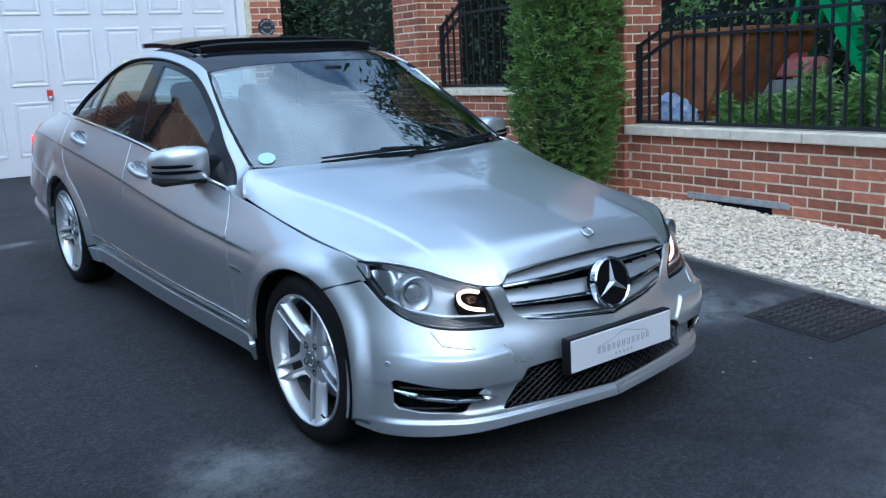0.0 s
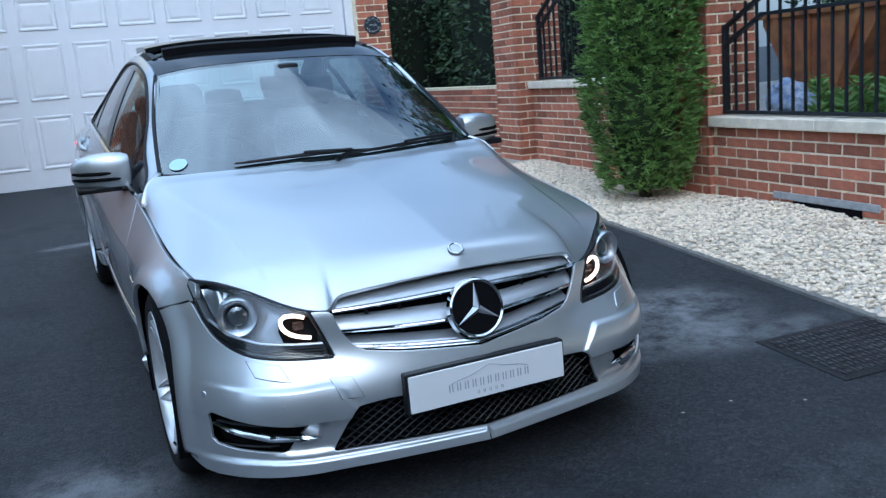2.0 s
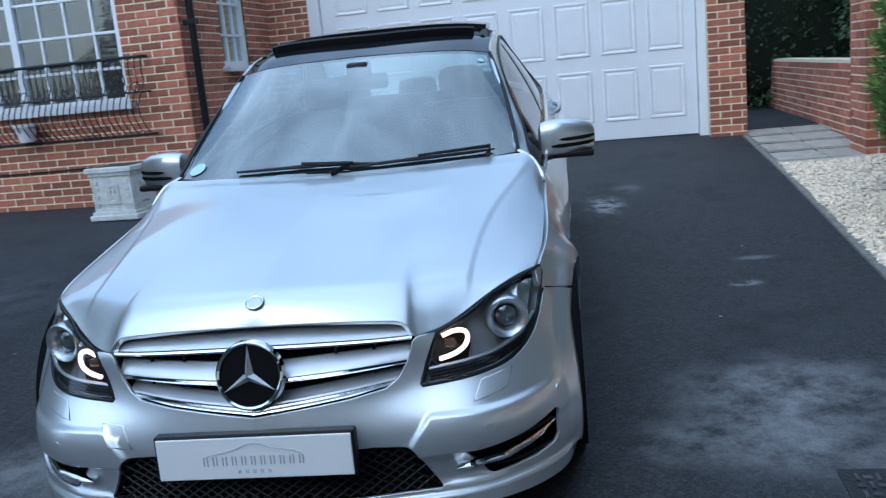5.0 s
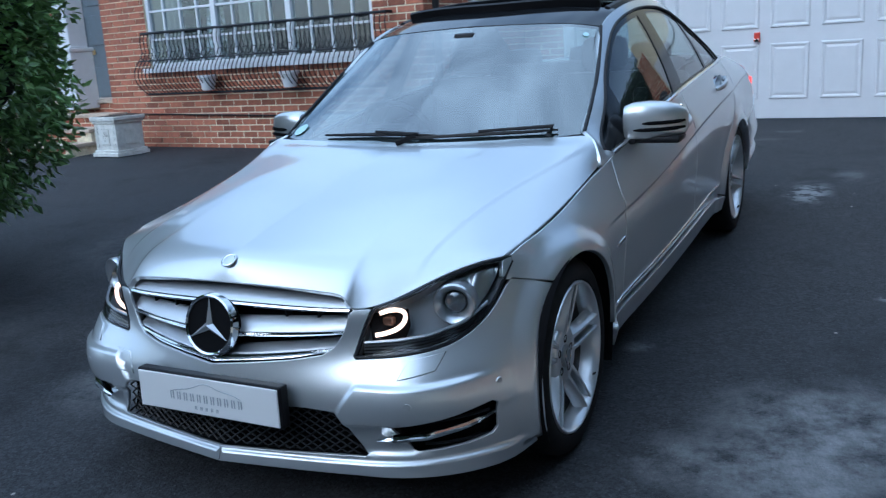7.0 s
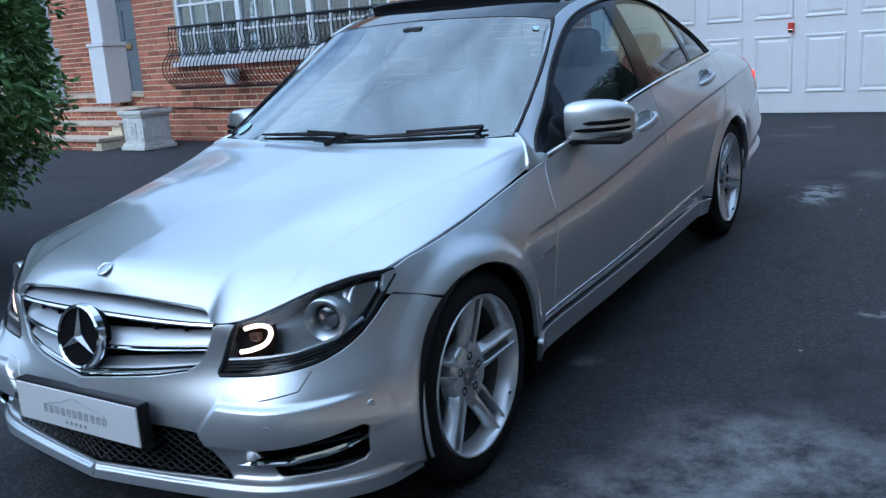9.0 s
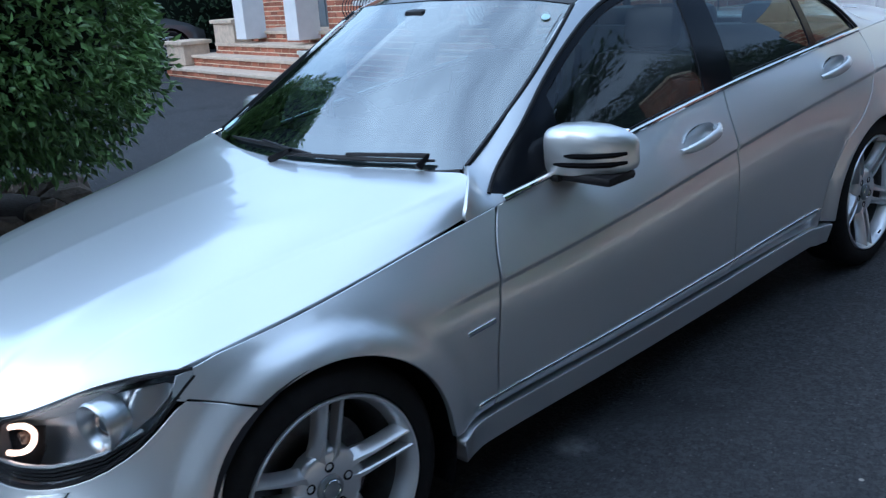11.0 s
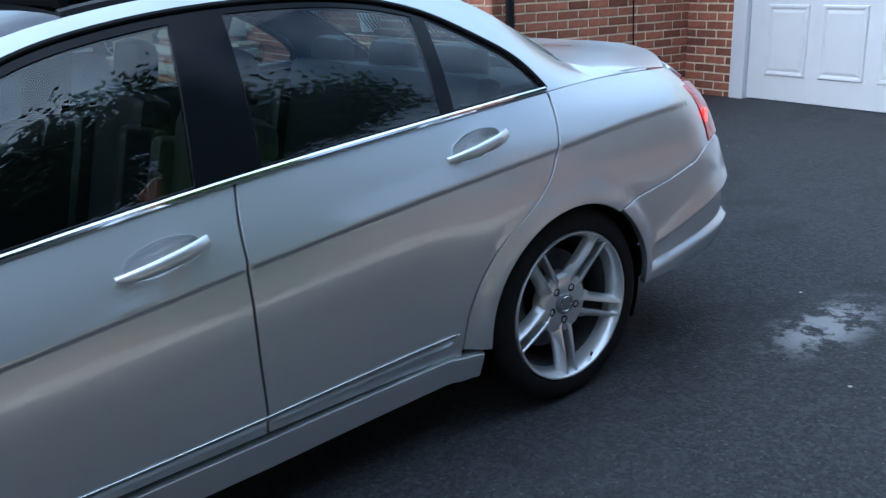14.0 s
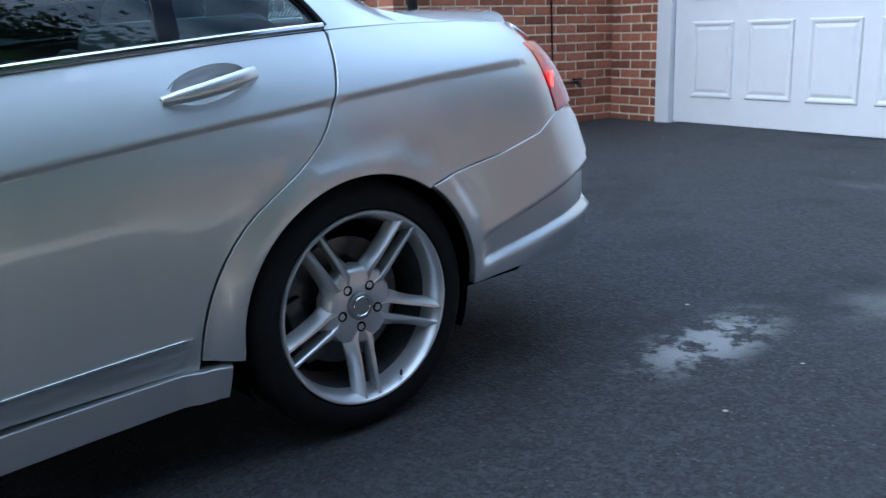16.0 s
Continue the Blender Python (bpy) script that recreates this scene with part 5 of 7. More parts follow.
def find_uv(points, axes, mask=None):
    """Where on the side surface the given two coordinates lie."""
    q = np.asarray(points, float)
    ok = np.ones(len(GRID), bool) if mask is None else mask(GRID)
    idx = np.nonzero(ok)[0]
    G = GRID[idx][:, axes]
    k = idx[((q[:, None, :] - G[None, :, :]) ** 2).sum(2).argmin(1)]
    uv = np.stack([GU.ravel()[k], GV.ravel()[k]], 1)
    e = 0.003
    for _ in range(6):
        p = side_raw(uv[:, 0], uv[:, 1])[:, axes]
        ju = (side_raw(uv[:, 0] + e, uv[:, 1])[:, axes] - p) / e
        jv = (side_raw(uv[:, 0], np.minimum(uv[:, 1] + e, 0.6))[:, axes] - p) / e
        r = q - p
        det = ju[:, 0] * jv[:, 1] - ju[:, 1] * jv[:, 0]
        det = np.where(np.abs(det) < 1e-4, 1e-4, det)
        su = (r[:, 0] * jv[:, 1] - r[:, 1] * jv[:, 0]) / det
        sv = (ju[:, 0] * r[:, 1] - ju[:, 1] * r[:, 0]) / det
        uv[:, 0] = np.clip(uv[:, 0] + np.clip(su, -.05, .05), 0, U_END)
        uv[:, 1] = np.clip(uv[:, 1] + np.clip(sv, -.05, .05), 0, 0.599)
    return uv


ON_SIDE = lambda g: (g[:, 0] > 0.6)
ON_NOSE = lambda g: (g[:, 1] < -1.5)
ON_TAIL = lambda g: (g[:, 1] > 1.9)


def dense(line, step=0.02, closed=True):
    out = []
    pts = [np.array(p, float) for p in line]
    for a, b in zip(pts, pts[1:] + (pts[:1] if closed else [])):
        n = max(1, int(np.linalg.norm(b - a) / step))
        out += [a + (b - a) * k / n for k in range(n)]
    if not closed:
        out.append(pts[-1])
    return np.array(out)


def rounded(line, closed=False, step=0.02):
    """A smooth curve through a few points."""
    p = np.array(line, float)
    t = np.concatenate([[0], np.cumsum(np.linalg.norm(np.diff(p, axis=0), axis=1))])
    return [tuple(q) for q in spline(t, p)(np.linspace(0, t[-1], max(3, int(t[-1] / step))))]


def inside(poly, pts):
    x, y = pts[:, 0], pts[:, 1]
    c = np.zeros(len(pts), bool)
    a, b = poly, np.roll(poly, -1, axis=0)
    for (x0, y0), (x1, y1) in zip(a, b):
        if y0 != y1:
            cr = ((y0 > y) != (y1 > y)) & (x < (x1 - x0) * (y - y0) / (y1 - y0) + x0)
            c ^= cr
    return c


def cut_sheet(poly, holes=(), step=0.028, rows=None):
    """Triangles that fill an outline in the flat, less its holes. Returns points, faces and the rings."""
    loops = [np.asarray(poly)] + [np.asarray(h) for h in holes]
    lo, hi = loops[0].min(0), loops[0].max(0)
    gx, gy = np.meshgrid(np.arange(lo[0] + step / 2, hi[0], step), np.arange(lo[1] + step / 2, hi[1], step), indexing="ij")
    g = np.stack([gx.ravel(), gy.ravel()], 1)
    keep = inside(loops[0], g)
    for h in loops[1:]:
        keep &= ~inside(h, g)
    edge_pts = np.concatenate(loops)
    g = g[keep]
    if len(g):
        far = np.array([np.min(((edge_pts - q) ** 2).sum(1)) > (0.42 * step) ** 2 for q in g])
        g = g[far]
    if rows is not None and len(rows):
        ok = inside(loops[0], rows)
        for h in loops[1:]:
            ok &= ~inside(h, rows)
        rows = rows[ok]
        rows = rows[[np.min(((edge_pts - q) ** 2).sum(1)) > 0.006 ** 2 for q in rows]]
        if len(g) and len(rows):
            g = g[[np.min(((rows - q) ** 2).sum(1)) > 0.011 ** 2 for q in g]]
        g = np.concatenate([g, rows])
    verts = [Vector(q) for q in edge_pts] + [Vector(q) for q in g]
    edges, k = [], 0
    for lp in loops:
        n = len(lp)
        edges += [(k + i, k + (i + 1) % n) for i in range(n)]
        k += n
    v2, _, f2, *_ = delaunay_2d_cdt(verts, edges, [], 0, 1e-6)
    v2 = np.array([tuple(v) for v in v2])
    f2 = np.array([tuple(f) for f in f2 if len(f) == 3])
    cen = v2[f2].mean(1)
    ok = inside(loops[0], cen)
    for h in loops[1:]:
        ok &= ~inside(h, cen)
    return v2, f2[ok]


def normals_of(shape, v2, e=0.002):
    du = shape(v2 + np.array([e, 0])) - shape(v2 - np.array([e, 0]))
    dv = shape(v2 + np.array([0, e])) - shape(v2 - np.array([0, e]))
    n = np.cross(du, dv)
    return n / (np.linalg.norm(n, axis=1)[:, None] + 1e-12)


def sheet_mesh(name, v2, f2, shape, mat, parent, label="", depth=0.014, mirror=True, edge=0.003):
    """Map a flat sheet to a surface, round its rim and fold it inwards, and make it on both sides of the car."""
    p = shape(v2)
    vn = normals_of(shape, v2)
    a, b, c = p[f2[:, 0]], p[f2[:, 1]], p[f2[:, 2]]
    fn = np.cross(b - a, c - a)
    if (fn * (p[f2].mean(1) - np.array([0, 0.2, 0.45]))).sum() < 0:
        f2 = f2[:, ::-1]
        fn = -fn
    face_n = np.zeros_like(p)
    for k in range(3):
        np.add.at(face_n, f2[:, k], fn)
    vn *= np.where((vn * face_n).sum(1) < 0, -1, 1)[:, None]
    cnt = set()
    for f in f2:
        for i in range(3):
            cnt.add((f[i], f[(i + 1) % 3]))
    rim = [e for e in cnt if (e[1], e[0]) not in cnt and not (mirror and abs(p[e[0]][0]) < 0.004 and abs(p[e[1]][0]) < 0.004)]
    verts, norms = list(p), list(vn)
    faces = [tuple(f) for f in f2]
    if depth:
        side = {}
        for i, j in rim:
            d = np.cross(p[j] - p[i], vn[i])
            d /= np.linalg.norm(d) + 1e-12
            for k in (i, j):
                side[k] = side.get(k, 0) + d
        idx = {}
        for i, d in side.items():
            d = d / (np.linalg.norm(d) + 1e-12)
            idx[i] = len(verts)
            verts += [p[i] + d * edge - vn[i] * edge, p[i] + d * edge - vn[i] * (edge + depth)]
            norms += [d, d]
        for i, j in rim:
            a0, b0 = idx[i], idx[j]
            faces.append((j, i, a0, b0))
            faces.append((b0, a0, a0 + 1, b0 + 1))
    made = []
    for sg in ((1, -1) if mirror else (1,)):
        k = np.array([sg, 1, 1])
        ob = mesh_object(name, [v * k for v in verts], faces if sg > 0 else [f[::-1] for f in faces], mat, parent, label)
        ob.data.normals_split_custom_set_from_vertices([tuple(n * k) for n in norms])
        made.append(ob)
    return made


def side_panel(name, outline, mat=None, label="", holes=(), axes=(1, 2), mask=ON_SIDE, step=0.028, offset=0.0, depth=0.014, parent=None, mirror=True):
    """A panel of the body's side cut by an outline in two of the car's directions."""
    uv = find_uv(dense(outline), list(axes), mask)
    hs = [find_uv(dense(h), list(axes), mask) for h in holes]
    rows = None
    if mask is ON_SIDE and name in ("front_wing", "front_door", "rear_door", "rear_quarter"):
        ys = np.arange(min(q[0] for q in outline), max(q[0] for q in outline), 0.02)
        ys = ys[(ys > -1.05) & (ys < 2.0)]
        line = [(y, float(CREASE_Y(y)[0, 0]) + k) for y in ys for k in (0.014, 0.005, 0.0, -0.005, -0.011, -0.018, -0.027, -0.042)]
        line += [(y, 0.358 + 0.012 * y - k) for y in ys if -0.95 < y < 0.95 for k in (-0.006, 0.002, 0.012, 0.026, 0.042)]
        rows = find_uv(line, list(axes), mask)
    v2, f2 = cut_sheet(uv, hs, step, rows)

    def shape(q):
        p = side_shape(q[:, 0], q[:, 1])
        if offset:
            e = 0.004
            du = side_shape(np.clip(q[:, 0] + e, 0, U_END), q[:, 1]) - side_shape(np.clip(q[:, 0] - e, 0, U_END), q[:, 1])
            dv = side_shape(q[:, 0], np.clip(q[:, 1] + e, 0, .6)) - side_shape(q[:, 0], np.clip(q[:, 1] - e, 0, .6))
            n = np.cross(du, dv)
            n /= np.linalg.norm(n, axis=1)[:, None]
            p = p + n * offset
        return p
    return sheet_mesh(name, v2, f2, shape, mat or PAINT, parent or car, label, depth, mirror)


def arc(cy, cz, r, a0, a1, n=28):
    return [(cy + r * math.cos(radians(a)), cz + r * math.sin(radians(a))) for a in np.linspace(a0, a1, n)]


_top = spline(NET[-1][4:14, 1], NET[-1][4:14, 2:3])


def top_z(y):
    return float(_top(y)[0, 0]) - 0.004


def top_line(y0, y1, n=16):
    return [(y, top_z(y)) for y in np.linspace(y0, y1, n)]


# fender, doors, rear quarter: outlines in (y, z)
F_GAP = [(-.746, .834), (-.80, .74), (-.835, .60), (-.855, .45), (-.862, .302)]
side_panel("front_wing", [(-1.672, .712)] + top_line(-1.64, -.752)[1:] + rounded(F_GAP) + [(-1.00, .300), (-1.034, .305)] + arc(-1.38, .315, .338, 2, 117)[1:] +
           [(-1.60, .642), (-1.690, .676)])
HANDLES = ((.135, .826), (1.06, .896))


def cup(k):
    y, z = HANDLES[k]
    return [(y + .088 * math.cos(a), z + .005 + .036 * math.sin(a) + .158 * .088 * math.cos(a)) for a in np.linspace(0, 2 * math.pi, 29)[:-1]]


B_GAP = [(.346, .938), (.326, .86), (.314, .755), (.309, .55), (.311, .40), (.313, .302)]
front_doors = side_panel("front_door", top_line(-.737, .341) + rounded(B_GAP) + [(-.2, .302), (-.857, .302)] + rounded([(p[0] + .011, p[1]) for p in F_GAP[::-1]]), holes=[cup(0)])
R_GAP = [(1.396, .982), (1.382, .925), (1.341, .830), (1.275, .737), (1.212, .688), (1.085, .603), (.995, .487), (.955, .385), (.938, .294)]
rear_doors = side_panel("rear_door", top_line(.357, 1.392) + rounded(R_GAP) + [(.6, .300), (.324, .302)] + rounded([(p[0] + .011, p[1]) for p in B_GAP[::-1]]), holes=[cup(1)])
T_SEAM = [(1.595, .597), (1.72, .618), (1.85, .635), (2.0, .668), (2.09, .715)]
side_panel("rear_quarter", top_line(1.40, 2.07) + rounded([(2.085, .946), (2.070, .905), (2.062, .86), (2.068, .80), (2.085, .72)]) + rounded(T_SEAM[::-1]) + arc(1.38, .318, .338, 53, 181) + [(1.040, .293)] +
           rounded([(p[0] + .011, p[1]) for p in R_GAP[::-1]])[1:])
side_panel("sill", [(-1.02, .284), (.3, .286), (1.008, .290), (.998, .218), (.3, .205), (-1.0, .205)], offset=0.014, depth=0.03)
# dark sheet behind the door's lower edge, painted as the gap's shade
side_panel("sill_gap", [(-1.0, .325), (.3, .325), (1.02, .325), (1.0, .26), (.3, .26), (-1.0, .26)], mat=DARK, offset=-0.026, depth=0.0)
side_panel("sill_strip", [(-.93, .338), (.318, .354), (.915, .368), (.93, .374), (.318, .359), (-.93, .343)], mat=CHROME, offset=0.005, depth=0.004, label="thin bright strip low on the door")
# ---- front bumper and lamps: outlines in (x, z)
LAMP = rounded([(.432, .522), (.53, .527), (.62, .535), (.685, .551), (.722, .584), (.745, .640), (.757, .706)]) + rounded([(.752, .720), (.70, .722), (.63, .708), (.571, .680), (.53, .665), (.486, .652)]) + rounded([(.478, .642), (.452, .58), (.434, .530)])
FOG = [(.520, .347), (.66, .361), (.772, .376), (.782, .364), (.780, .290), (.768, .272), (.72, .262), (.605, .256), (.592, .260), (.560, .300)]
lamp_uv = find_uv(dense(LAMP, 0.015), [0, 2], ON_NOSE)
fog_uv = find_uv(dense(FOG, 0.015), [0, 2], ON_NOSE)


BUMP = [(.0, .200), (.25, .198), (.45, .196), (.60, .190), (.74, .181), (.818, .173)]
u_arch = find_uv([(-1.662, .172), (-1.690, .235)] + [(-1.38 + r * math.cos(radians(a)), .315 + r * math.sin(radians(a))) for a, r in zip(np.linspace(178, 119, 14), np.linspace(.322, .336, 14))] + [(-1.60, .634), (-1.694, .668)], [1, 2], ON_SIDE)
lip = find_uv(dense(BUMP, 0.02, False), [0, 2], ON_NOSE)
lamp_low = find_uv(dense(rounded([(.763, .668), (.753, .635), (.728, .575), (.688, .543), (.62, .528), (.53, .520), (.432, .514)]) + rounded([(.424, .524), (.443, .58), (.468, .640)]), 0.015, False), [0, 2], ON_NOSE)
top_edge = find_uv(dense([(.472, .650), (.428, .648), (.417, .638), (.412, .615), (.397, .580), (.372, .545), (.340, .525), (.25, .513), (.12, .503), (.0, .494)], 0.02, False), [0, 2], ON_NOSE)
opening = find_uv(dense([(0.0, .392), (.30, .388), (.385, .380), (.402, .370), (.470, .252), (.462, .245), (.25, .241), (0.0, .238)], 0.02, False), [0, 2], ON_NOSE)
opening[[0, -1], 0] = 0.0
top_edge[-1, 0] = lip[0, 0] = 0.0
bump_uv = np.concatenate([lip, u_arch, lamp_low, top_edge, opening])
SHAPE_UV = lambda q: side_shape(q[:, 0], q[:, 1])
folds = [(.392 + .76 * k + o, .379 + k) for k in np.arange(-.03, .085, .007) for o in (-.016, -.011, -.006, -.001, .004, .009, .014)]
folds += [(x, z) for x in np.arange(.46, .78, .010) for z in (.466, .461, .456, .451, .446, .441)]
folds += [(x, z) for x in np.arange(.40, .52, .009) for z in (.356, .351, .346, .341, .336)]
folds += [(x, z) for x in np.arange(.01, .64, .012) for z in (.240, .235, .230, .225, .220)]
v2, f2 = cut_sheet(bump_uv, [fog_uv], 0.0115, find_uv(folds, [0, 2], ON_NOSE))
sheet_mesh("front_bumper", v2, f2, SHAPE_UV, PAINT, car, depth=0.006)


def uv_offset(q, off):
    e = 0.004
    p = side_shape(q[:, 0], q[:, 1])
    du = side_shape(np.clip(q[:, 0] + e, 0, U_END), q[:, 1]) - side_shape(np.clip(q[:, 0] - e, 0, U_END), q[:, 1])
    dv = side_shape(q[:, 0], np.clip(q[:, 1] + e, 0, .6)) - side_shape(q[:, 0], np.clip(q[:, 1] - e, 0, .6))
    n = np.cross(du, dv)
    n /= np.linalg.norm(n, axis=1)[:, None]
    return p + n * off


def nose_sheet(name, uv, mat, offset, depth=0.01, label="", mirror=True, step=0.022, parent=None):
    v, f = cut_sheet(uv, [], step)
    return sheet_mesh(name, v, f, lambda q: uv_offset(q, offset), mat, parent or car, label, depth, mirror)


# ---- bonnet, glass, roof, boot: patches between curves
def patch(name, fn, ns, nt, mat, label="", depth=0.012, parent=None, mats=None):
    """A grid patch; fn(s, t) takes arrays, s runs -1..1 across the car and t 0..1 along it."""
    s, t = np.meshgrid(np.linspace(-1, 1, ns), np.linspace(0, 1, nt), indexing="ij")
    v2 = np.stack([s.ravel(), t.ravel()], 1)
    k = np.arange(ns * nt).reshape(ns, nt)
    a, b, c, d = k[:-1, :-1].ravel(), k[1:, :-1].ravel(), k[1:, 1:].ravel(), k[:-1, 1:].ravel()
    f2 = np.concatenate([np.stack([a, b, c], 1), np.stack([a, c, d], 1)])
    return sheet_mesh(name, v2, f2, lambda q: fn(q[:, 0], q[:, 1]), mat, parent or car, label, depth, False)[0]


def coons(front, rear, mid, side, bulge=None):
    """front(s), rear(s) are edges; mid(t) and side(t) run along the middle and the flank; all give (n, 3) for 0..1."""
    def fn(s, t):
        q = np.abs(s)
        sg = np.sign(s)
        F, R, M, S = front(q), rear(q), mid(t), side(t)
        f0, f1, r0, r1 = front(np.zeros(1)), front(np.ones(1)), rear(np.zeros(1)), rear(np.ones(1))
        q1, t1 = q[:, None], t[:, None]
        p = (1 - t1) * F + t1 * R + (1 - q1) * M + q1 * S - ((1 - q1) * (1 - t1) * f0 + q1 * (1 - t1) * f1 + (1 - q1) * t1 * r0 + q1 * t1 * r1)
        if bulge:
            p = p + bulge(q, t)
        p[:, 0] *= np.where(sg == 0, 1, sg)
        return p
    return fn


def curve(pts):
    p = np.array(pts, float)
    t = np.concatenate([[0], np.cumsum(np.linalg.norm(np.diff(p, axis=0), axis=1))])
    f = spline(t / t[-1], p)
    return lambda q: f(np.clip(q, 0, 1))


hood_front = curve([(0, -2.008, .710), (.25, -1.998, .705), (.36, -1.990, .698), (.398, -1.988, .690), (.414, -1.991, .676), (.424, -1.991, .661), (.447, -1.977, .654), (.483, -1.953, .657), (.535, -1.908, .672), (.60, -1.843, .700), (.70, -1.728, .728), (.744, -1.662, .727)])
hood_rear = curve([(0, -.90, .925), (.30, -.875, .926), (.55, -.818, .926), (.66, -.785, .925), (.722, -.776, .919), (.755, -.807, .885), (.773, -.850, .831)])
hood_mid = curve([(0, -2.008, .710), (0, -1.979, .762), (0, -1.90, .790), (0, -1.6, .843), (0, -1.25, .890), (0, -.90, .925)])
hood_side = curve([(.738, -1.662, .727), (.751, -1.58, .738), (.767, -1.38, .760), (.772, -1.0, .808), (.773, -.850, .831)])


def hood_bulge(q, t):
    crown = np.zeros((len(q), 3))
    t = np.clip(t, 0, 1)
    ends = np.sin(np.pi * (t * 0.90 + 0.05)) ** 0.6
    crown[:, 2] = 0.085 * (q - q ** 3.9) * ends * (1 - t ** 3.5) * (1 - (1 - t) ** 3.5)
    ridge = 0.665 + 0.215 * t
    inner, outer = q / ridge, (1 - q) / (1 - ridge)
    tent = 0.5 * (inner + outer - np.sqrt((inner - outer) ** 2 + 0.02 ** 2))
    along = smooth_step(t, 0.0, 0.10) * (1 - smooth_step(t, 0.90, 1.0))
    crown[:, 2] += 0.009 * tent * along
    crown[:, 2] -= 0.004 * smooth_step(q - ridge, 0.0, 0.030) * (1 - smooth_step(q, 0.86, 1.0)) * along
    return crown


def hood_shape(s, t):
    """Ruled between the middle and the flanks; the shaped front and rear edges die out quickly."""
    q, sg = np.abs(s), np.sign(s)
    q1, t1 = q[:, None], t[:, None]
    f0, f1, r0, r1 = hood_front(np.zeros(1)), hood_front(np.ones(1)), hood_rear(np.zeros(1)), hood_rear(np.ones(1))
    p = (1 - q1) * hood_mid(t) + q1 * hood_side(t)
    fade = 1 - np.clip(t1, 0, 1)
    p = p + np.hstack([fade ** 3.5, fade ** 3.5, fade ** 11]) * (hood_front(q) - (1 - q1) * f0 - q1 * f1)
    p = p + np.clip(t1, 0, 1) ** 3.5 * (hood_rear(q) - (1 - q1) * r0 - q1 * r1)
    p = p + hood_bulge(q, t)
    p[:, 0] *= np.where(sg == 0, 1, sg)
    return p


hood = patch("bonnet", hood_shape, 161, 90, PAINT, depth=0.015)

ws_low = curve([(0, -.925, .912), (.30, -.897, .914), (.55, -.822, .920), (.686, -.745, .927)])
ws_high = curve([(0, -.225, 1.325), (.30, -.205, 1.318), (.50, -.155, 1.300), (.572, -.125, 1.285)])
ws_mid = curve([(0, -.925, .912), (0, -.56, 1.155), (0, -.225, 1.325)])
ws_side = curve([(.686, -.745, .927), (.642, -.42, 1.108), (.572, -.125, 1.285)])
screen = patch("windscreen", coons(ws_low, ws_high, ws_mid, ws_side), 41, 25, SCREEN, "tinted windscreen glass", depth=0.0)
roof_rear = curve([(0, 1.18, 1.350), (.30, 1.17, 1.345), (.55, 1.13, 1.315)])
roof_mid = curve([(0, -.222, 1.330), (0, 0.1, 1.388), (0, .5, 1.410), (0, .9, 1.395), (0, 1.18, 1.350)])
roof_side = curve([(.572, -.12, 1.289), (.568, .1, 1.345), (.560, .5, 1.375), (.556, .9, 1.352), (.55, 1.13, 1.315)])
roof_front = curve([(0, -.222, 1.330), (.30, -.20, 1.322), (.50, -.15, 1.304), (.572, -.12, 1.289)])
ROOF = coons(roof_front, roof_rear, roof_mid, roof_side)


def roof_strip(t0, t1, s1=1.0):
    return lambda s, t: ROOF(s * s1, t0 + (t1 - t0) * t)


patch("roof_front", roof_strip(0.0, 0.20), 41, 8, ROOF_BLACK, "gloss black front roof panel")
patch("roof_rear", roof_strip(0.56, 1.0), 41, 12, ROOF_GLASS, "dark tinted rear roof glass")
for sgn in (-1, 1):
    bm = bmesh.new()
    pts = [tuple(ROOF(np.array([sgn * 0.93]), np.array([t]))[0] - np.array([0, 0, .012])) for t in np.linspace(0.2, 0.56, 12)]
    add_tube(bm, pts, 0.02, 8)
    part("sunroof_rail", bm, BLACK, car, smooth=True)

# the sunroof's glass slid back over the rear panel, and the raised wind deflector
slide = patch("sunroof_glass", lambda s, t: ROOF(s * 0.95, 0.40 + 0.36 * t) + np.stack([0 * s, 0 * s, 0.030 + 0.014 * t], 1), 31, 12, ROOF_BLACK, "dark sunroof panel slid back above the roof", depth=0.022)
defl = bmesh.new()
pts = [ROOF(np.array([q]), np.array([0.20 + 0.03 * abs(q)]))[0] for q in np.linspace(-0.86, 0.86, 21)]
rows = [(0.0, -0.006), (-0.012, 0.030), (0.0, 0.038), (0.014, 0.035), (0.014, -0.006)]
vs = [[defl.verts.new((p[0], p[1] + dy, p[2] + dz)) for dy, dz in rows] for p in pts]
for a, b in zip(vs, vs[1:]):
    for k in range(5):
        defl.faces.new((a[k], b[k], b[(k + 1) % 5], a[(k + 1) % 5]))
defl.faces.new(vs[0])
defl.faces.new(vs[-1][::-1])
part("wind_deflector", defl, BLACK, car, "black raised sunroof wind deflector", smooth=True)

rw_low = curve([(0, 1.80, 1.015), (.30, 1.79, 1.015), (.52, 1.74, 1.012), (.60, 1.70, 1.01)])
rw_mid = curve([(0, 1.19, 1.347), (0, 1.5, 1.21), (0, 1.80, 1.015)])
rw_side = curve([(.55, 1.14, 1.312), (.568, 1.42, 1.19), (.60, 1.70, 1.01)])
patch("rear_window", coons(roof_rear, rw_low, rw_mid, rw_side), 31, 16, REAR_GLASS, "tinted rear window glass", depth=0.004)
boot_front = curve([(0, 1.815, 1.005), (.35, 1.805, 1.005), (.60, 1.72, 1.0), (.70, 1.74, .985)])
boot_rear = curve([(0, 2.305, .993), (.35, 2.28, .991), (.55, 2.20, .975), (.66, 2.108, .957)])
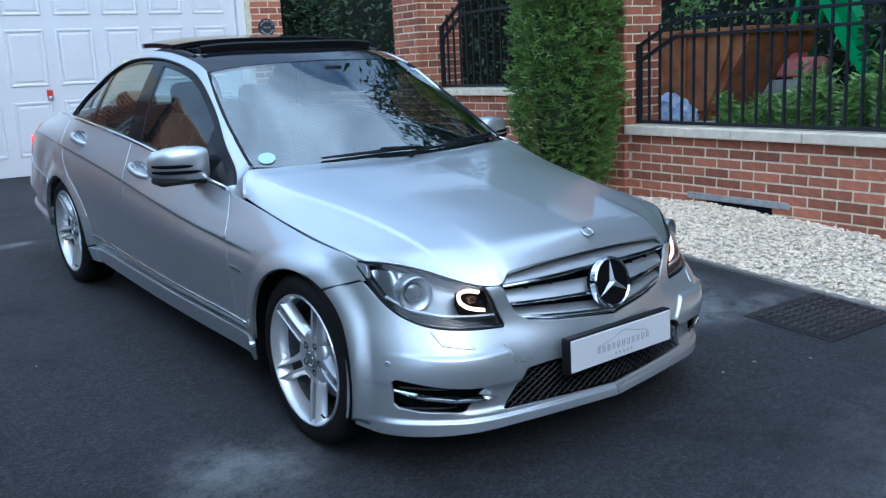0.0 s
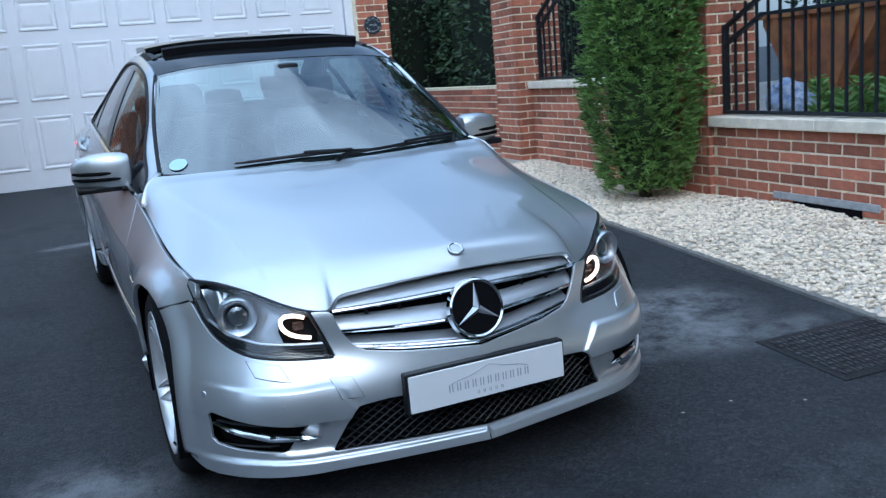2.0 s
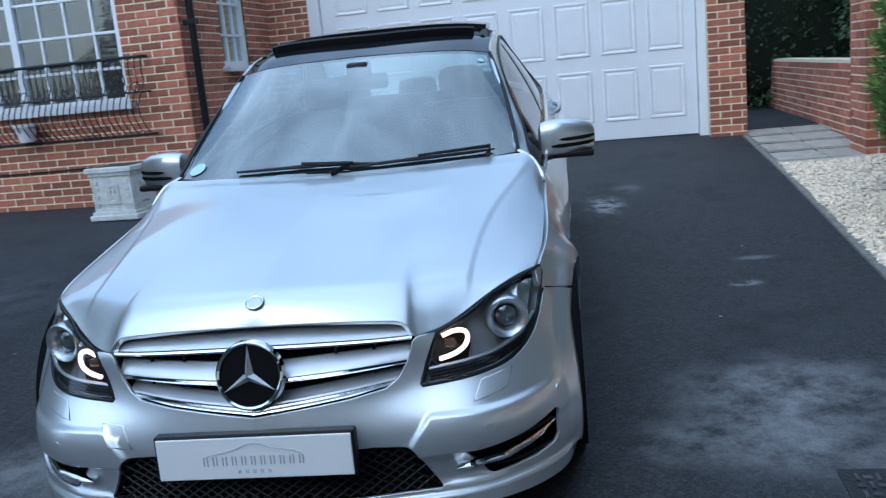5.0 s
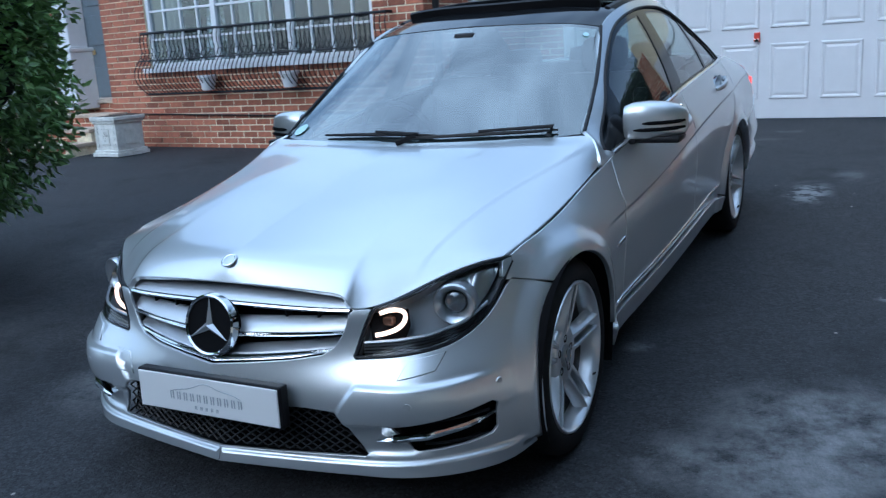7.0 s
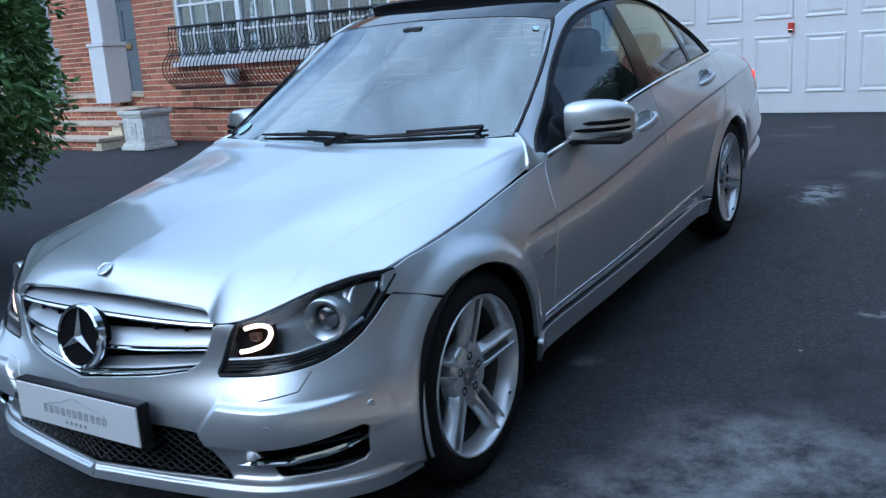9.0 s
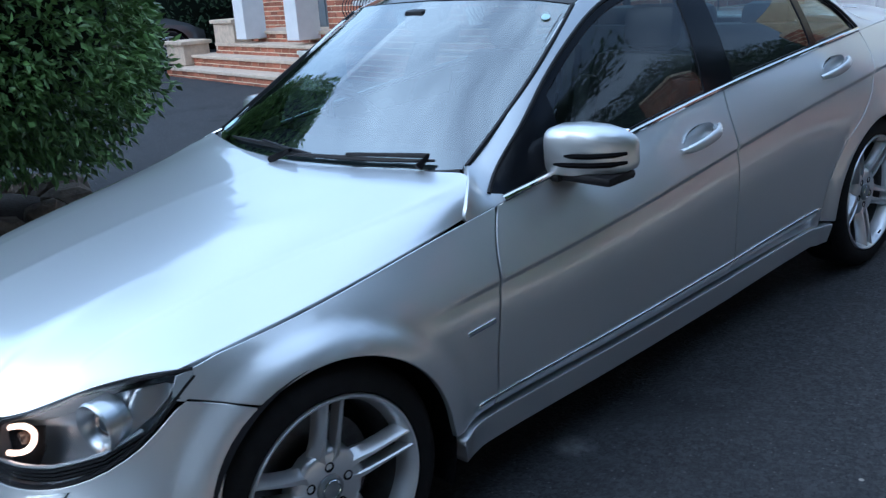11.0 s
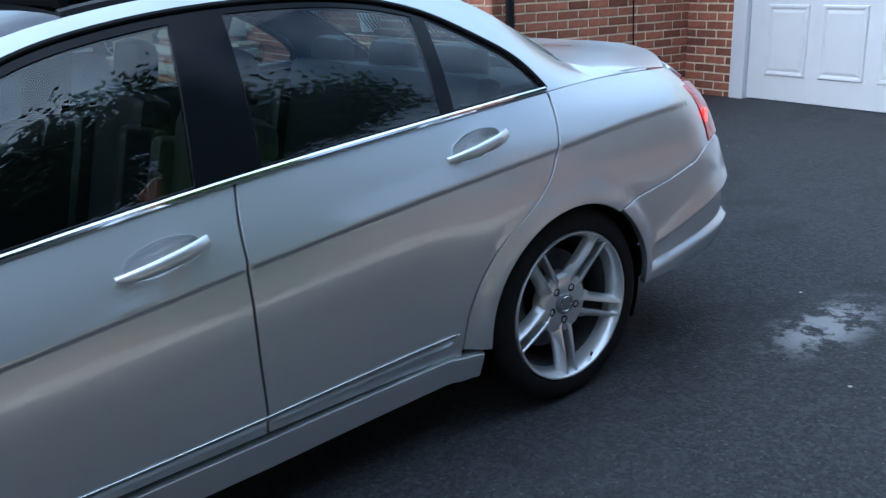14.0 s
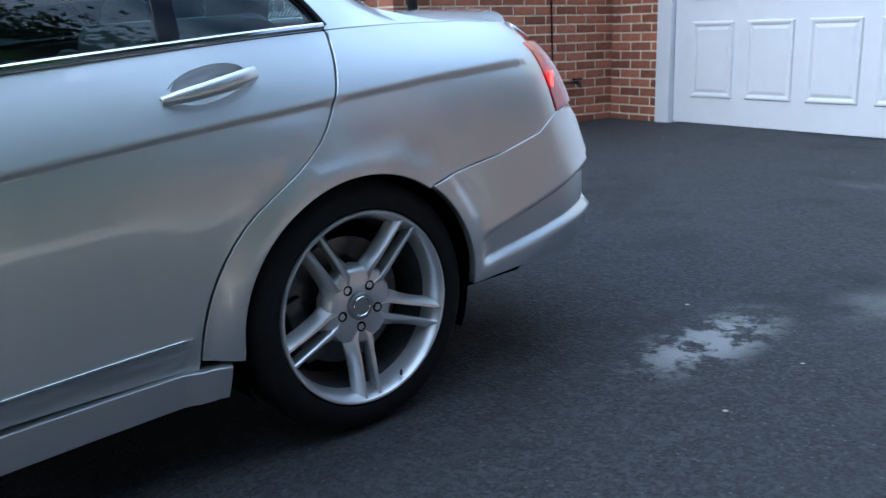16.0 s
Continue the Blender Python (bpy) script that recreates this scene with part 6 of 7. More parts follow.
boot_mid = curve([(0, 1.815, 1.005), (0, 1.95, 1.008), (0, 2.18, .992), (0, 2.305, .993)])
boot_side = curve([(.70, 1.74, .985), (.685, 1.92, .980), (.66, 2.108, .957)])
patch("boot_lid", coons(boot_front, boot_rear, boot_mid, boot_side, lambda q, t: np.stack([0 * q, 0 * q, 0.010 * (1 - q ** 4)], 1)), 41, 20, PAINT)

# ---- glasshouse sides: surface x(y, z) between waist line and roof line
RAIL_ROOF = curve([(.780, -.850, .834), (.762, -.811, .886), (.733, -.777, .917), (.692, -.738, .936), (.672, -.58, 1.022), (.648, -.42, 1.110), (.580, -.125, 1.288), (.575, .1, 1.345), (.567, .5, 1.376), (.563, .9, 1.353), (.557, 1.13, 1.316), (.575, 1.42, 1.19), (.605, 1.70, 1.015), (.66, 1.98, .968)])
_rr = RAIL_ROOF(np.linspace(0, 1, 3000))
_waist_x = spline(NET[-1][4:14, 1], NET[-1][4:14, 0:1])


def glass_side(q):
    y, z = q[:, 0], q[:, 1]
    zr = np.interp(y, _rr[:, 1], _rr[:, 2])
    xr = np.interp(y, _rr[:, 1], _rr[:, 0])
    zb = np.array([top_z(v) for v in y])
    xb = _waist_x(y)[:, 0]
    k = np.clip((z - zb) / np.maximum(zr - zb, 0.05), -0.2, 1.15)
    x = xb + (xr - xb) * k + 0.08 * k * (1 - k) * smooth_step(zr - zb, 0.05, 0.25)
    return np.stack([x, y, z], 1)


def side_sheet(name, outline, mat, label="", offset=0.0, depth=0.01, holes=(), step=0.025, parent=None):
    v, f = cut_sheet(dense(outline, 0.018), [dense(h, 0.018) for h in holes], step)
    return sheet_mesh(name, v, f, lambda q: glass_side(q) + np.array([offset, 0, 0]), mat, parent or car, label, depth, True)


roof_edge = [(p[1], p[2]) for p in RAIL_ROOF(np.linspace(0.0, 1, 60))]
belt = [(y, top_z(y) + 0.004) for y in np.linspace(1.98, -.846, 54)]
DLO_TOP = rounded([(-.738, .866), (-.575, .980), (-.400, 1.094), (-.218, 1.197), (-.042, 1.276), (.15, 1.318), (.39, 1.339), (.62, 1.338), (.87, 1.313), (1.08, 1.254), (1.25, 1.161), (1.362, 1.074), (1.407, .998)])
DLO_LOW = [(y, top_z(y) + 0.014) for y in np.linspace(1.395, -.69, 40)]
DLO = DLO_TOP + DLO_LOW
frame_out = [p for p in roof_edge] + belt
side_sheet("roof_pillar", frame_out, PAINT, holes=[DLO], depth=0.012)
side_sheet("pillar_trim", frame_out, TRIM_GREY, "dark inner pillar trim", holes=[DLO], depth=0.0, offset=-0.022)
inner = lambda y: float(np.interp(y, [p[0] for p in DLO_TOP], [p[1] for p in DLO_TOP]))
low = lambda y: top_z(y) + 0.016


front_pane = [(y, inner(y) - .028) for y in np.linspace(-.40, .335, 30)] + [(y, low(y) + .004) for y in np.linspace(.262, -.44, 24)]
rear_pane = [(y, inner(y) - .024) for y in np.linspace(.475, 1.03, 20)] + [(y, low(y) + .004) for y in np.linspace(.995, .435, 16)]
quarter_pane = [(y, inner(y) - .018) for y in np.linspace(1.075, 1.375, 14)] + [(y, low(y) + .004) for y in np.linspace(1.375, 1.04, 10)]
side_sheet("door_window_frame", DLO, GLOSS_BLACK, "gloss black window surround and pillar", offset=-0.006, depth=0.012, holes=[front_pane, rear_pane, quarter_pane])
for nm, outline in (("front_window", front_pane), ("rear_side_window", rear_pane), ("quarter_window", quarter_pane)):
    side_sheet(nm, outline, SIDE_GLASS, offset=-0.010, depth=0.0)
waist = [(y, top_z(y) + 0.003) for y in np.linspace(-.70, 1.40, 40)] + [(y, top_z(y) + 0.017) for y in np.linspace(1.40, -.70, 40)]
side_sheet("waist_backing", waist, GLOSS_BLACK, "black window seal", offset=0.002, depth=0.006)
for sgn in (1, -1):
    wy = np.linspace(-.71, 1.395, 60)
    wp = glass_side(np.stack([wy, np.array([top_z(v) + 0.010 for v in wy])], 1)) + np.array([0.004, 0, 0])
    part("waist_strip", tube([(sgn * q[0], q[1], q[2] + 0.001) for q in wp], 0.0095, 10), CHROME, car, "chrome strip below the side windows", smooth=True)
    dp = glass_side(np.array(DLO_TOP)) + np.array([0.001, 0, 0])
    part("window_seal", tube([(sgn * q[0], q[1], q[2]) for q in dp], 0.0065, 6), BLACK, car, smooth=True)
    sp = ws_side(np.linspace(0.01, 1, 30))
    part("windscreen_seal", tube([(sgn * (q[0] + 0.001), q[1], q[2] + 0.003) for q in sp], 0.008, 6), BLACK, car, smooth=True)


# ---- wheels
def wheel(matrix, flip):
    """Twin-spoke alloy wheel; the outer face looks to +x, its centre is the origin."""
    w = empty("wheel", matrix, "", "")
    for k in ("label", "category"):
        if k in w:
            del w[k]
    w.parent = car
    bm = bmesh.new()
    add_lathe(bm, [(.236, -.19), (.262, -.205), (.300, -.20), (.316, -.175), (.3185, -.14), (.3185, -.05), (.316, -.022), (.303, -.004), (.278, .008), (.252, .004), (.243, -.012), (.243, -.19)], 72, "X")
    tyre = part("tyre", bm, RUBBER, w, smooth=True)
    groove = bmesh.new()
    for y in (-.07, -.10, -.13):
        add_lathe(groove, [(.3190, y), (.3150, y - .004), (.3190, y - .008)], 72, "X")
    part("tread_groove", groove, DARK, tyre)
    bm = bmesh.new()
    add_lathe(bm, [(.240, -.19), (.243, -.012), (.2465, -.002), (.243, .005), (.238, .004), (.232, -.004), (.225, -.022), (.219, -.058)], 72, "X")
    rim = part("rim", bm, ALLOY, w, smooth=True)
    bm = bmesh.new()
    add_lathe(bm, [(.219, -.058), (.214, -.075), (.210, -.18), (.238, -.19)], 72, "X")
    part("rim_barrel", bm, BARREL, rim, "inner wheel barrel, coloured dark for shade behind the spokes", smooth=True)
    bm = bmesh.new()
    add_lathe(bm, [(.0, -.108), (.165, -.108), (.165, -.123), (0, -.123)], 40, "X")
    part("brake_disc", bm, DISC, w, smooth=True)
    # wide dark plate deepens the shade seen between the spokes
    bm = bmesh.new()
    add_lathe(bm, [(.04, -.12), (.20, -.14), (.20, -.16)], 40, "X")
    part("backing_plate", bm, DARK, w)
    caliper = bmesh.new()
    add_box(caliper, -.14, -.085, -.17, -.11, -.09, .09, .015)
    part("caliper", caliper, DISC, w)
    # five pairs of narrow ridged spokes; the flanks fall away to the wide gaps between the pairs
    for k in range(5):
        m = Matrix.Rotation(radians(72 * k + 17), 4, "X")
        for sgn in (-1, 1):
            bm = bmesh.new()
            secs = []
            for r, top, c0, c1, c2, deep in ((.050, -.038, .000, .022, .036, .030), (.074, -.034, .0080, .026, .044, .036), (.084, -.031, .0130, .0275, .047, .036), (.105, -.025, .0140, .0270, .046, .036), (.130, -.019, .0140, .0250, .041, .038),
                                             (.170, -.011, .0150, .0245, .039, .040), (.205, -.005, .0160, .0245, .040, .040), (.226, -.001, .0165, .0245, .043, .036), (.240, .002, .0165, .0250, .046, .030)):
                secs.append([bm.verts.new((x, sgn * c, r)) for x, c in ((top - deep, c0 + .002), (top - .004, c0), (top, c0 + .003), (top - .001, c1), (top - .007, c1 + .004), (top - deep * .72, c2), (top - deep, c2))])
            for s0, s1 in zip(secs, secs[1:]):
                for i in range(7):
                    bm.faces.new((s0[i], s0[(i + 1) % 7], s1[(i + 1) % 7], s1[i]))
            bm.faces.new(secs[0])
            bm.faces.new(secs[-1][::-1])
            part("spoke", bm, ALLOY, rim, smooth=True, matrix=m)
        bolt = bmesh.new()
        add_lathe(bolt, [(.0135, -.0400), (.0130, -.0372), (.0095, -.0375), (.0080, -.0395), (0, -.0395)], 14, "X")
        part("bolt", bolt, DARK, rim, matrix=m @ Matrix.Translation((.002, 0, .056)))
        web = bmesh.new()
        q = Matrix.Rotation(radians(36), 4, "X")
        ring = ((-.078, .075), (-.056, .084), (-.030, .097), (0, .103), (.030, .097), (.056, .084), (.078, .075), (.040, .030), (-.040, .030))
        rows = [[web.verts.new((x - .10 * max(0.0, .075 - z * k), y * k, z * k)) for y, z in ring] for x, k in ((-.034, .84), (-.039, .93), (-.050, 1.0), (-.075, 1.03))]
        for r0, r1 in zip(rows, rows[1:]):
            for i in range(6):
                web.faces.new((r0[i], r0[i + 1], r1[i + 1], r1[i]))
        web.faces.new(rows[0])
        part("spoke_web", web, ALLOY, rim, smooth=True, matrix=m @ q)
    bm = bmesh.new()
    add_lathe(bm, [(.085, -.075), (.080, -.040), (.070, -.0375), (.042, -.038), (.036, -.042)], 40, "X")
    part("hub", bm, ALLOY, rim, smooth=True)
    bm = bmesh.new()
    add_lathe(bm, [(.037, -.044), (.036, -.031), (.031, -.027), (0, -.026)], 36, "X")
    part("centre_cap", bm, CAP_GREY, rim, "silver centre cap with raised ring", smooth=True)
    bm = bmesh.new()
    add_lathe(bm, [(.022, -.0265), (.024, -.0245), (.026, -.0265)], 30, "X")
    part("cap_ring", bm, CHROME, rim, smooth=True)
    valve = tube([(-.004, .02, -.222), (.006, .02, -.205)], .004, 6)
    part("valve", valve, BLACK, rim)
    return w


for cy, cx, cz in ((-1.38, .878, .318), (1.38, .888, .318)):
    wheel(Matrix.Translation((cx - (.028 if cy < 0 else .004), cy - (.018 if cy < 0 else 0), cz)) @ Matrix.Rotation(radians(47 if cy < 0 else 17), 4, "X"), False)
    wheel(Matrix.Translation((-cx + (.028 if cy < 0 else .004), cy - (.018 if cy < 0 else 0), cz)) @ Matrix.Rotation(math.pi, 4, "Z") @ Matrix.Rotation(radians(30 if cy < 0 else 16), 4, "X"), True)
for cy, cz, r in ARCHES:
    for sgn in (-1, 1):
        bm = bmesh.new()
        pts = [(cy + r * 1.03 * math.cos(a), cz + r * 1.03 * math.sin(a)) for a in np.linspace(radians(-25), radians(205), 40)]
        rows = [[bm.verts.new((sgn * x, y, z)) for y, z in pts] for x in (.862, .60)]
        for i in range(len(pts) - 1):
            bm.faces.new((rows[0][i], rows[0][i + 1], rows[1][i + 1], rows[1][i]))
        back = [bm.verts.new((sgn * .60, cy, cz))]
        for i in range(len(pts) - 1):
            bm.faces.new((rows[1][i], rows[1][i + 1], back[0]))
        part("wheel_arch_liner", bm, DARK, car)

# ---- underbody and cabin shell
part("floor_pan", box(-.70, .70, -1.75, 2.1, .20, .26, .02), DARK, car)
part("bulkhead", box(-.66, .66, -.98, -.70, .26, .86, .03), DARK, car)
part("engine_bay", box(-.58, .58, -1.80, -.98, .26, .66, .03), DARK, car)
part("boot_floor", box(-.58, .58, 1.45, 2.1, .26, .85, .03), DARK, car)
for sgn in (-1, 1):
    bm = bmesh.new()
    add_box(bm, sgn * .765 - .012, sgn * .765 + .012, -.62, 1.05, .26, .84, .008)
    part("door_card", bm, TRIM_GREY, car, "dark inner door trim")
bm = bmesh.new()
prof = [(-.88, .84), (-.80, .875), (-.62, .895), (-.50, .885), (-.42, .86), (-.44, .70), (-.50, .55), (-.92, .55)]
r0 = [bm.verts.new((-.63 if y < -.7 else -.70, y, z)) for y, z in prof]
r1 = [bm.verts.new((.63 if y < -.7 else .70, y, z)) for y, z in prof]
for i in range(len(prof)):
    j = (i + 1) % len(prof)
    bm.faces.new((r0[i], r0[j], r1[j], r1[i]))
bm.faces.new(r0[::-1])
bm.faces.new(r1)
dash = part("dashboard", bm, TRIM_GREY, car, "dark grey dashboard", smooth=True)
part("instrument_hood", box(-.55, -.20, -.52, -.40, .86, .935, .03), TRIM_GREY, car)


def ring_mesh(R, r, n=40, k=8):
    bm = bmesh.new()
    rows = []
    for i in range(n):
        a = 2 * math.pi * i / n
        rows.append([bm.verts.new(((R + r * math.cos(b)) * math.cos(a), r * math.sin(b), (R + r * math.cos(b)) * math.sin(a))) for b in np.linspace(0, 2 * math.pi, k + 1)[:-1]])
    for i in range(n):
        for j in range(k):
            bm.faces.new((rows[i][j], rows[i][(j + 1) % k], rows[(i + 1) % n][(j + 1) % k], rows[(i + 1) % n][j]))
    return bm


steer = Matrix.Translation((-.37, -.30, .855)) @ Matrix.Rotation(radians(25), 4, "X")
bm = ring_mesh(.185, .015)
add_box(bm, -.18, .18, -.012, .012, -.03, .03, .01)
add_box(bm, -.03, .03, -.012, .012, -.18, 0, .01)
add_box(bm, -.08, .08, -.03, .02, -.07, .06, .02)
part("steering_wheel", bm, LEATHER, car, "black leather steering wheel", smooth=True, matrix=steer)


def seat(x, y, wide, rest):
    s = part("seat_base", box(x - wide / 2, x + wide / 2, y - .28, y + .24, .36, .54, .05), LEATHER, car, "black leather car seat", smooth=True)
    bm = bmesh.new()
    add_box(bm, -wide / 2, wide / 2, -.06, .07, 0, .60, .05, Matrix.Translation((x, y + .26, .46)) @ Matrix.Rotation(radians(-16), 4, "X"))
    add_box(bm, -wide / 2 - .03, -wide / 2 + .06, -.11, .05, .05, .50, .03, Matrix.Translation((x, y + .26, .46)) @ Matrix.Rotation(radians(-16), 4, "X"))
    add_box(bm, wide / 2 - .06, wide / 2 + .03, -.11, .05, .05, .50, .03, Matrix.Translation((x, y + .26, .46)) @ Matrix.Rotation(radians(-16), 4, "X"))
    part("seat_back", bm, LEATHER, s, smooth=True)
    for k in rest:
        bm = bmesh.new()
        m = Matrix.Translation((x + k, y + .44, 1.04 if wide < .6 else .955)) @ Matrix.Rotation(radians(-10), 4, "X")
        add_box(bm, -.12, .12, -.05, .05, 0, .17, .045, m)
        for q in (-.06, .06):
            add_box(bm, q - .007, q + .007, -.007, .007, -.08, .02, 0, m)
        part("headrest", bm, LEATHER, s, smooth=True)


seat(-.37, .12, .48, (0,))
seat(.37, .12, .48, (0,))
seat(0, .92, 1.22, (-.40, .02, .40))
part("parcel_shelf", box(-.58, .58, 1.28, 1.72, .96, .985, .01), TRIM_GREY, car)
bm = bmesh.new()
add_box(bm, -.115, .115, -.015, .015, -.035, .035, .014, Matrix.Translation((0, -.20, 1.215)) @ Matrix.Rotation(radians(-12), 4, "X"))
add_box(bm, -.05, .05, -.06, .03, -.01, .06, .015, Matrix.Translation((0, -.24, 1.245)))
part("inner_mirror", bm, BLACK, car, "black rear-view mirror with sensor box", smooth=True)

# sticker discs on the screen
def on_screen(s, t, off=0.004):
    f = coons(ws_low, ws_high, ws_mid, ws_side)
    p = f(np.array([s]), np.array([t]))[0]
    a = f(np.array([s + .01]), np.array([t]))[0] - f(np.array([s - .01]), np.array([t]))[0]
    b = f(np.array([s]), np.array([t + .01]))[0] - f(np.array([s]), np.array([t - .01]))[0]
    n = Vector(np.cross(a, b)).normalized()
    if n.z < 0:
        n = -n
    ax = Vector(a).normalized()
    m = Matrix.Identity(4)
    m.col[0][:3], m.col[1][:3], m.col[2][:3] = ax, n.cross(ax), n
    m.col[3][:3] = Vector(p) + n * off
    return m


for s, t, r in ((-.885, .085, .036), (.90, .90, .014)):
    bm = bmesh.new()
    add_lathe(bm, [(0, .001), (r, .001), (r, 0)], 28, "Z")
    part("screen_sticker", bm, DISC_PAPER, car, "pale blue round sticker in the windscreen", matrix=on_screen(s, t))

# wipers
def wiper(s0, s1, tip_t, pivot):
    f = coons(ws_low, ws_high, ws_mid, ws_side)
    P = lambda s, t, h: tuple(Vector(f(np.array([s]), np.array([t]))[0]) + Vector((0, -.55, .83)) * h)
    arm = part("wiper", tube([P(*pivot, .018), P((pivot[0] + s1) / 2, .05, .028), P((s0 + s1) / 2, tip_t + .03, .026)], [.012, .008, .005], 8), BLACK, car, "black windscreen wiper", smooth=True)
    pts = [P(s0 + (s1 - s0) * k, tip_t + (.03) * math.sin(k * 3.0) * .5 + .012, .012) for k in np.linspace(0, 1, 9)]
    part("wiper_blade", tube(pts, [.004, .006, .007, .007, .009, .007, .007, .006, .004], 6), BLACK, arm, smooth=True)


wiper(-.58, .20, .045, (-.02, .0))
wiper(.02, .86, .03, (.82, .0))
cowl = curve([(0, -.915, .904), (.30, -.888, .906), (.55, -.815, .910), (.675, -.752, .914)])
bm = bmesh.new()
pts = [cowl(np.array([abs(s)]))[0] * np.array([1 if s >= 0 else -1, 1, 1]) for s in np.linspace(-1, 1, 31)]
add_tube(bm, [tuple(p) for p in pts], .016, 6)
part("cowl_trim", bm, BLACK, car, smooth=True)


# ---- door mirrors and handles
def smooth_blob(rings, mat, name, parent, label=""):
    """A closed skin through rings of points."""
    bm = bmesh.new()
    rs = [[bm.verts.new(p) for p in r] for r in rings]
    n = len(rs[0])
    for a, b in zip(rs, rs[1:]):
        for k in range(n):
            bm.faces.new((a[k], a[(k + 1) % n], b[(k + 1) % n], b[k]))
    bm.faces.new(rs[0][::-1])
    bm.faces.new(rs[-1])
    return part(name, bm, mat, parent, label, smooth=True)


def super_ring(cx, cy, cz, ry, rz, n=24, p=3.0, lean=0.0):
    out = []
    for a in np.linspace(0, 2 * math.pi, n + 1)[:-1]:
        c, s = math.cos(a), math.sin(a)
        k = (abs(c) ** p + abs(s) ** p) ** (-1 / p)
        out.append((cx + lean * s * k, cy + ry * c * k, cz + rz * s * k))
    return out


for sgn in (1, -1):
    secs = [(.765, -.475, .925, .03, .045), (.775, -.475, .928, .052, .066), (.80, -.472, .930, .062, .073), (.86, -.462, .932, .064, .074), (.92, -.447, .930, .060, .070), (.965, -.428, .926, .050, .060), (.990, -.410, .922, .032, .045), (.998, -.402, .920, .012, .025)]
    mir = smooth_blob([super_ring(sgn * a, b, c, d, e, p=3.8) for a, b, c, d, e in secs], PAINT, "door_mirror", car, "silver door mirror with indicator slots")
    bm = bmesh.new()
    add_box(bm, .765, .988, -.512, -.392, .848, .876, .011)
    add_box(bm, .73, .82, -.526, -.42, .846, .870, .010)
    part("mirror_base", bm, BLACK, mir, smooth=True, matrix=Matrix.Diagonal((sgn, 1, 1, 1)))
    for z, x0 in ((.928, .85), (.903, .815)):
        bm = bmesh.new()
        pts = []
        for t in np.linspace(0, 1, 8):
            x = x0 + (.992 - x0) * t
            cy = np.interp(x, [q[0] for q in secs], [q[1] for q in secs])
            ry = np.interp(x, [q[0] for q in secs], [q[3] for q in secs])
            pts.append((x, cy - ry * (.99 if z > .9 else .96) - .003, z))
        add_tube(bm, pts, [.003, .007, .008, .008, .008, .008, .008, .005], 6)
        part("indicator_slot", bm, DARK, mir, smooth=True, matrix=Matrix.Diagonal((sgn, 1, 1, 1)))
    gl = bmesh.new()
    add_box(gl, .80, .975, -.402, -.396, .872, .985, .003)
    part("mirror_glass", gl, CHROME, mir, matrix=Matrix.Diagonal((sgn, 1, 1, 1)))


def handle(doors, y, z):
    for door, sgn in zip(doors, (1, -1)):
        uv = find_uv([(y, z)], [1, 2], ON_SIDE)
        p = side_shape(uv[:, 0], uv[:, 1])[0]
        m = Matrix.Diagonal((sgn, 1, 1, 1)) @ Matrix.Translation(Vector(p)) @ Matrix.Rotation(radians(9), 4, "X")
        bm = bmesh.new()
        secs = []
        for t in np.linspace(-1, 1, 13):
            out = .030 * (1 - abs(t) ** 3) + .004
            hh = .017 * (1 - .35 * abs(t) ** 4) + .003 * t
            secs.append([(out + .011 * math.cos(a), .112 * t, hh * math.sin(a)) for a in np.linspace(0, 2 * math.pi, 13)[:-1]])
        rs = [[bm.verts.new(q) for q in s] for s in secs]
        for a, b in zip(rs, rs[1:]):
            for k in range(12):
                bm.faces.new((a[k], a[(k + 1) % 12], b[(k + 1) % 12], b[k]))
        bm.faces.new(rs[0][::-1])
        bm.faces.new(rs[-1])
        h = part("handle", bm, PAINT, door, "silver door handle", smooth=True, matrix=m)
        bm = bmesh.new()
        rows = []
        for r, d in ((1.04, -.004), (.93, -.010), (.80, -.018), (.5, -.028), (0.01, -.032)):
            rows.append([bm.verts.new((d, .090 * r * math.cos(a), .037 * r * math.sin(a) + .005)) for a in np.linspace(0, 2 * math.pi, 29)[:-1]])
        for a, b in zip(rows, rows[1:]):
            for k in range(28):
                bm.faces.new((a[k], a[(k + 1) % 28], b[(k + 1) % 28], b[k]))
        part("handle_cup", bm, PAINT, h, "hollow cup behind the handle", smooth=True, matrix=m)


handle(front_doors, *HANDLES[0])
handle(rear_doors, *HANDLES[1])

# ---- wing badge
for sgn in (1, -1):
    uv = find_uv([(-.905, .562)], [1, 2], ON_SIDE)
    p = side_shape(uv[:, 0], uv[:, 1])[0]
    bm = bmesh.new()
    add_box(bm, -.003, .004, -.052, .052, -.007, .007, .003, Matrix.Rotation(radians(3), 4, "X"))
    part("wing_badge", bm, CHROME, car, "small chrome wing strip", matrix=Matrix.Diagonal((sgn, 1, 1, 1)) @ Matrix.Translation(Vector(p)))

# ---- grille
TX, TZ = np.linspace(0, .84, 43), np.linspace(.19, .74, 37)
_tx, _tz = np.meshgrid(TX, TZ, indexing="ij")
TABLE = uv_offset(find_uv(np.stack([_tx.ravel(), _tz.ravel()], 1), [0, 2], ON_NOSE), 0.0)[:, 1].reshape(len(TX), len(TZ))


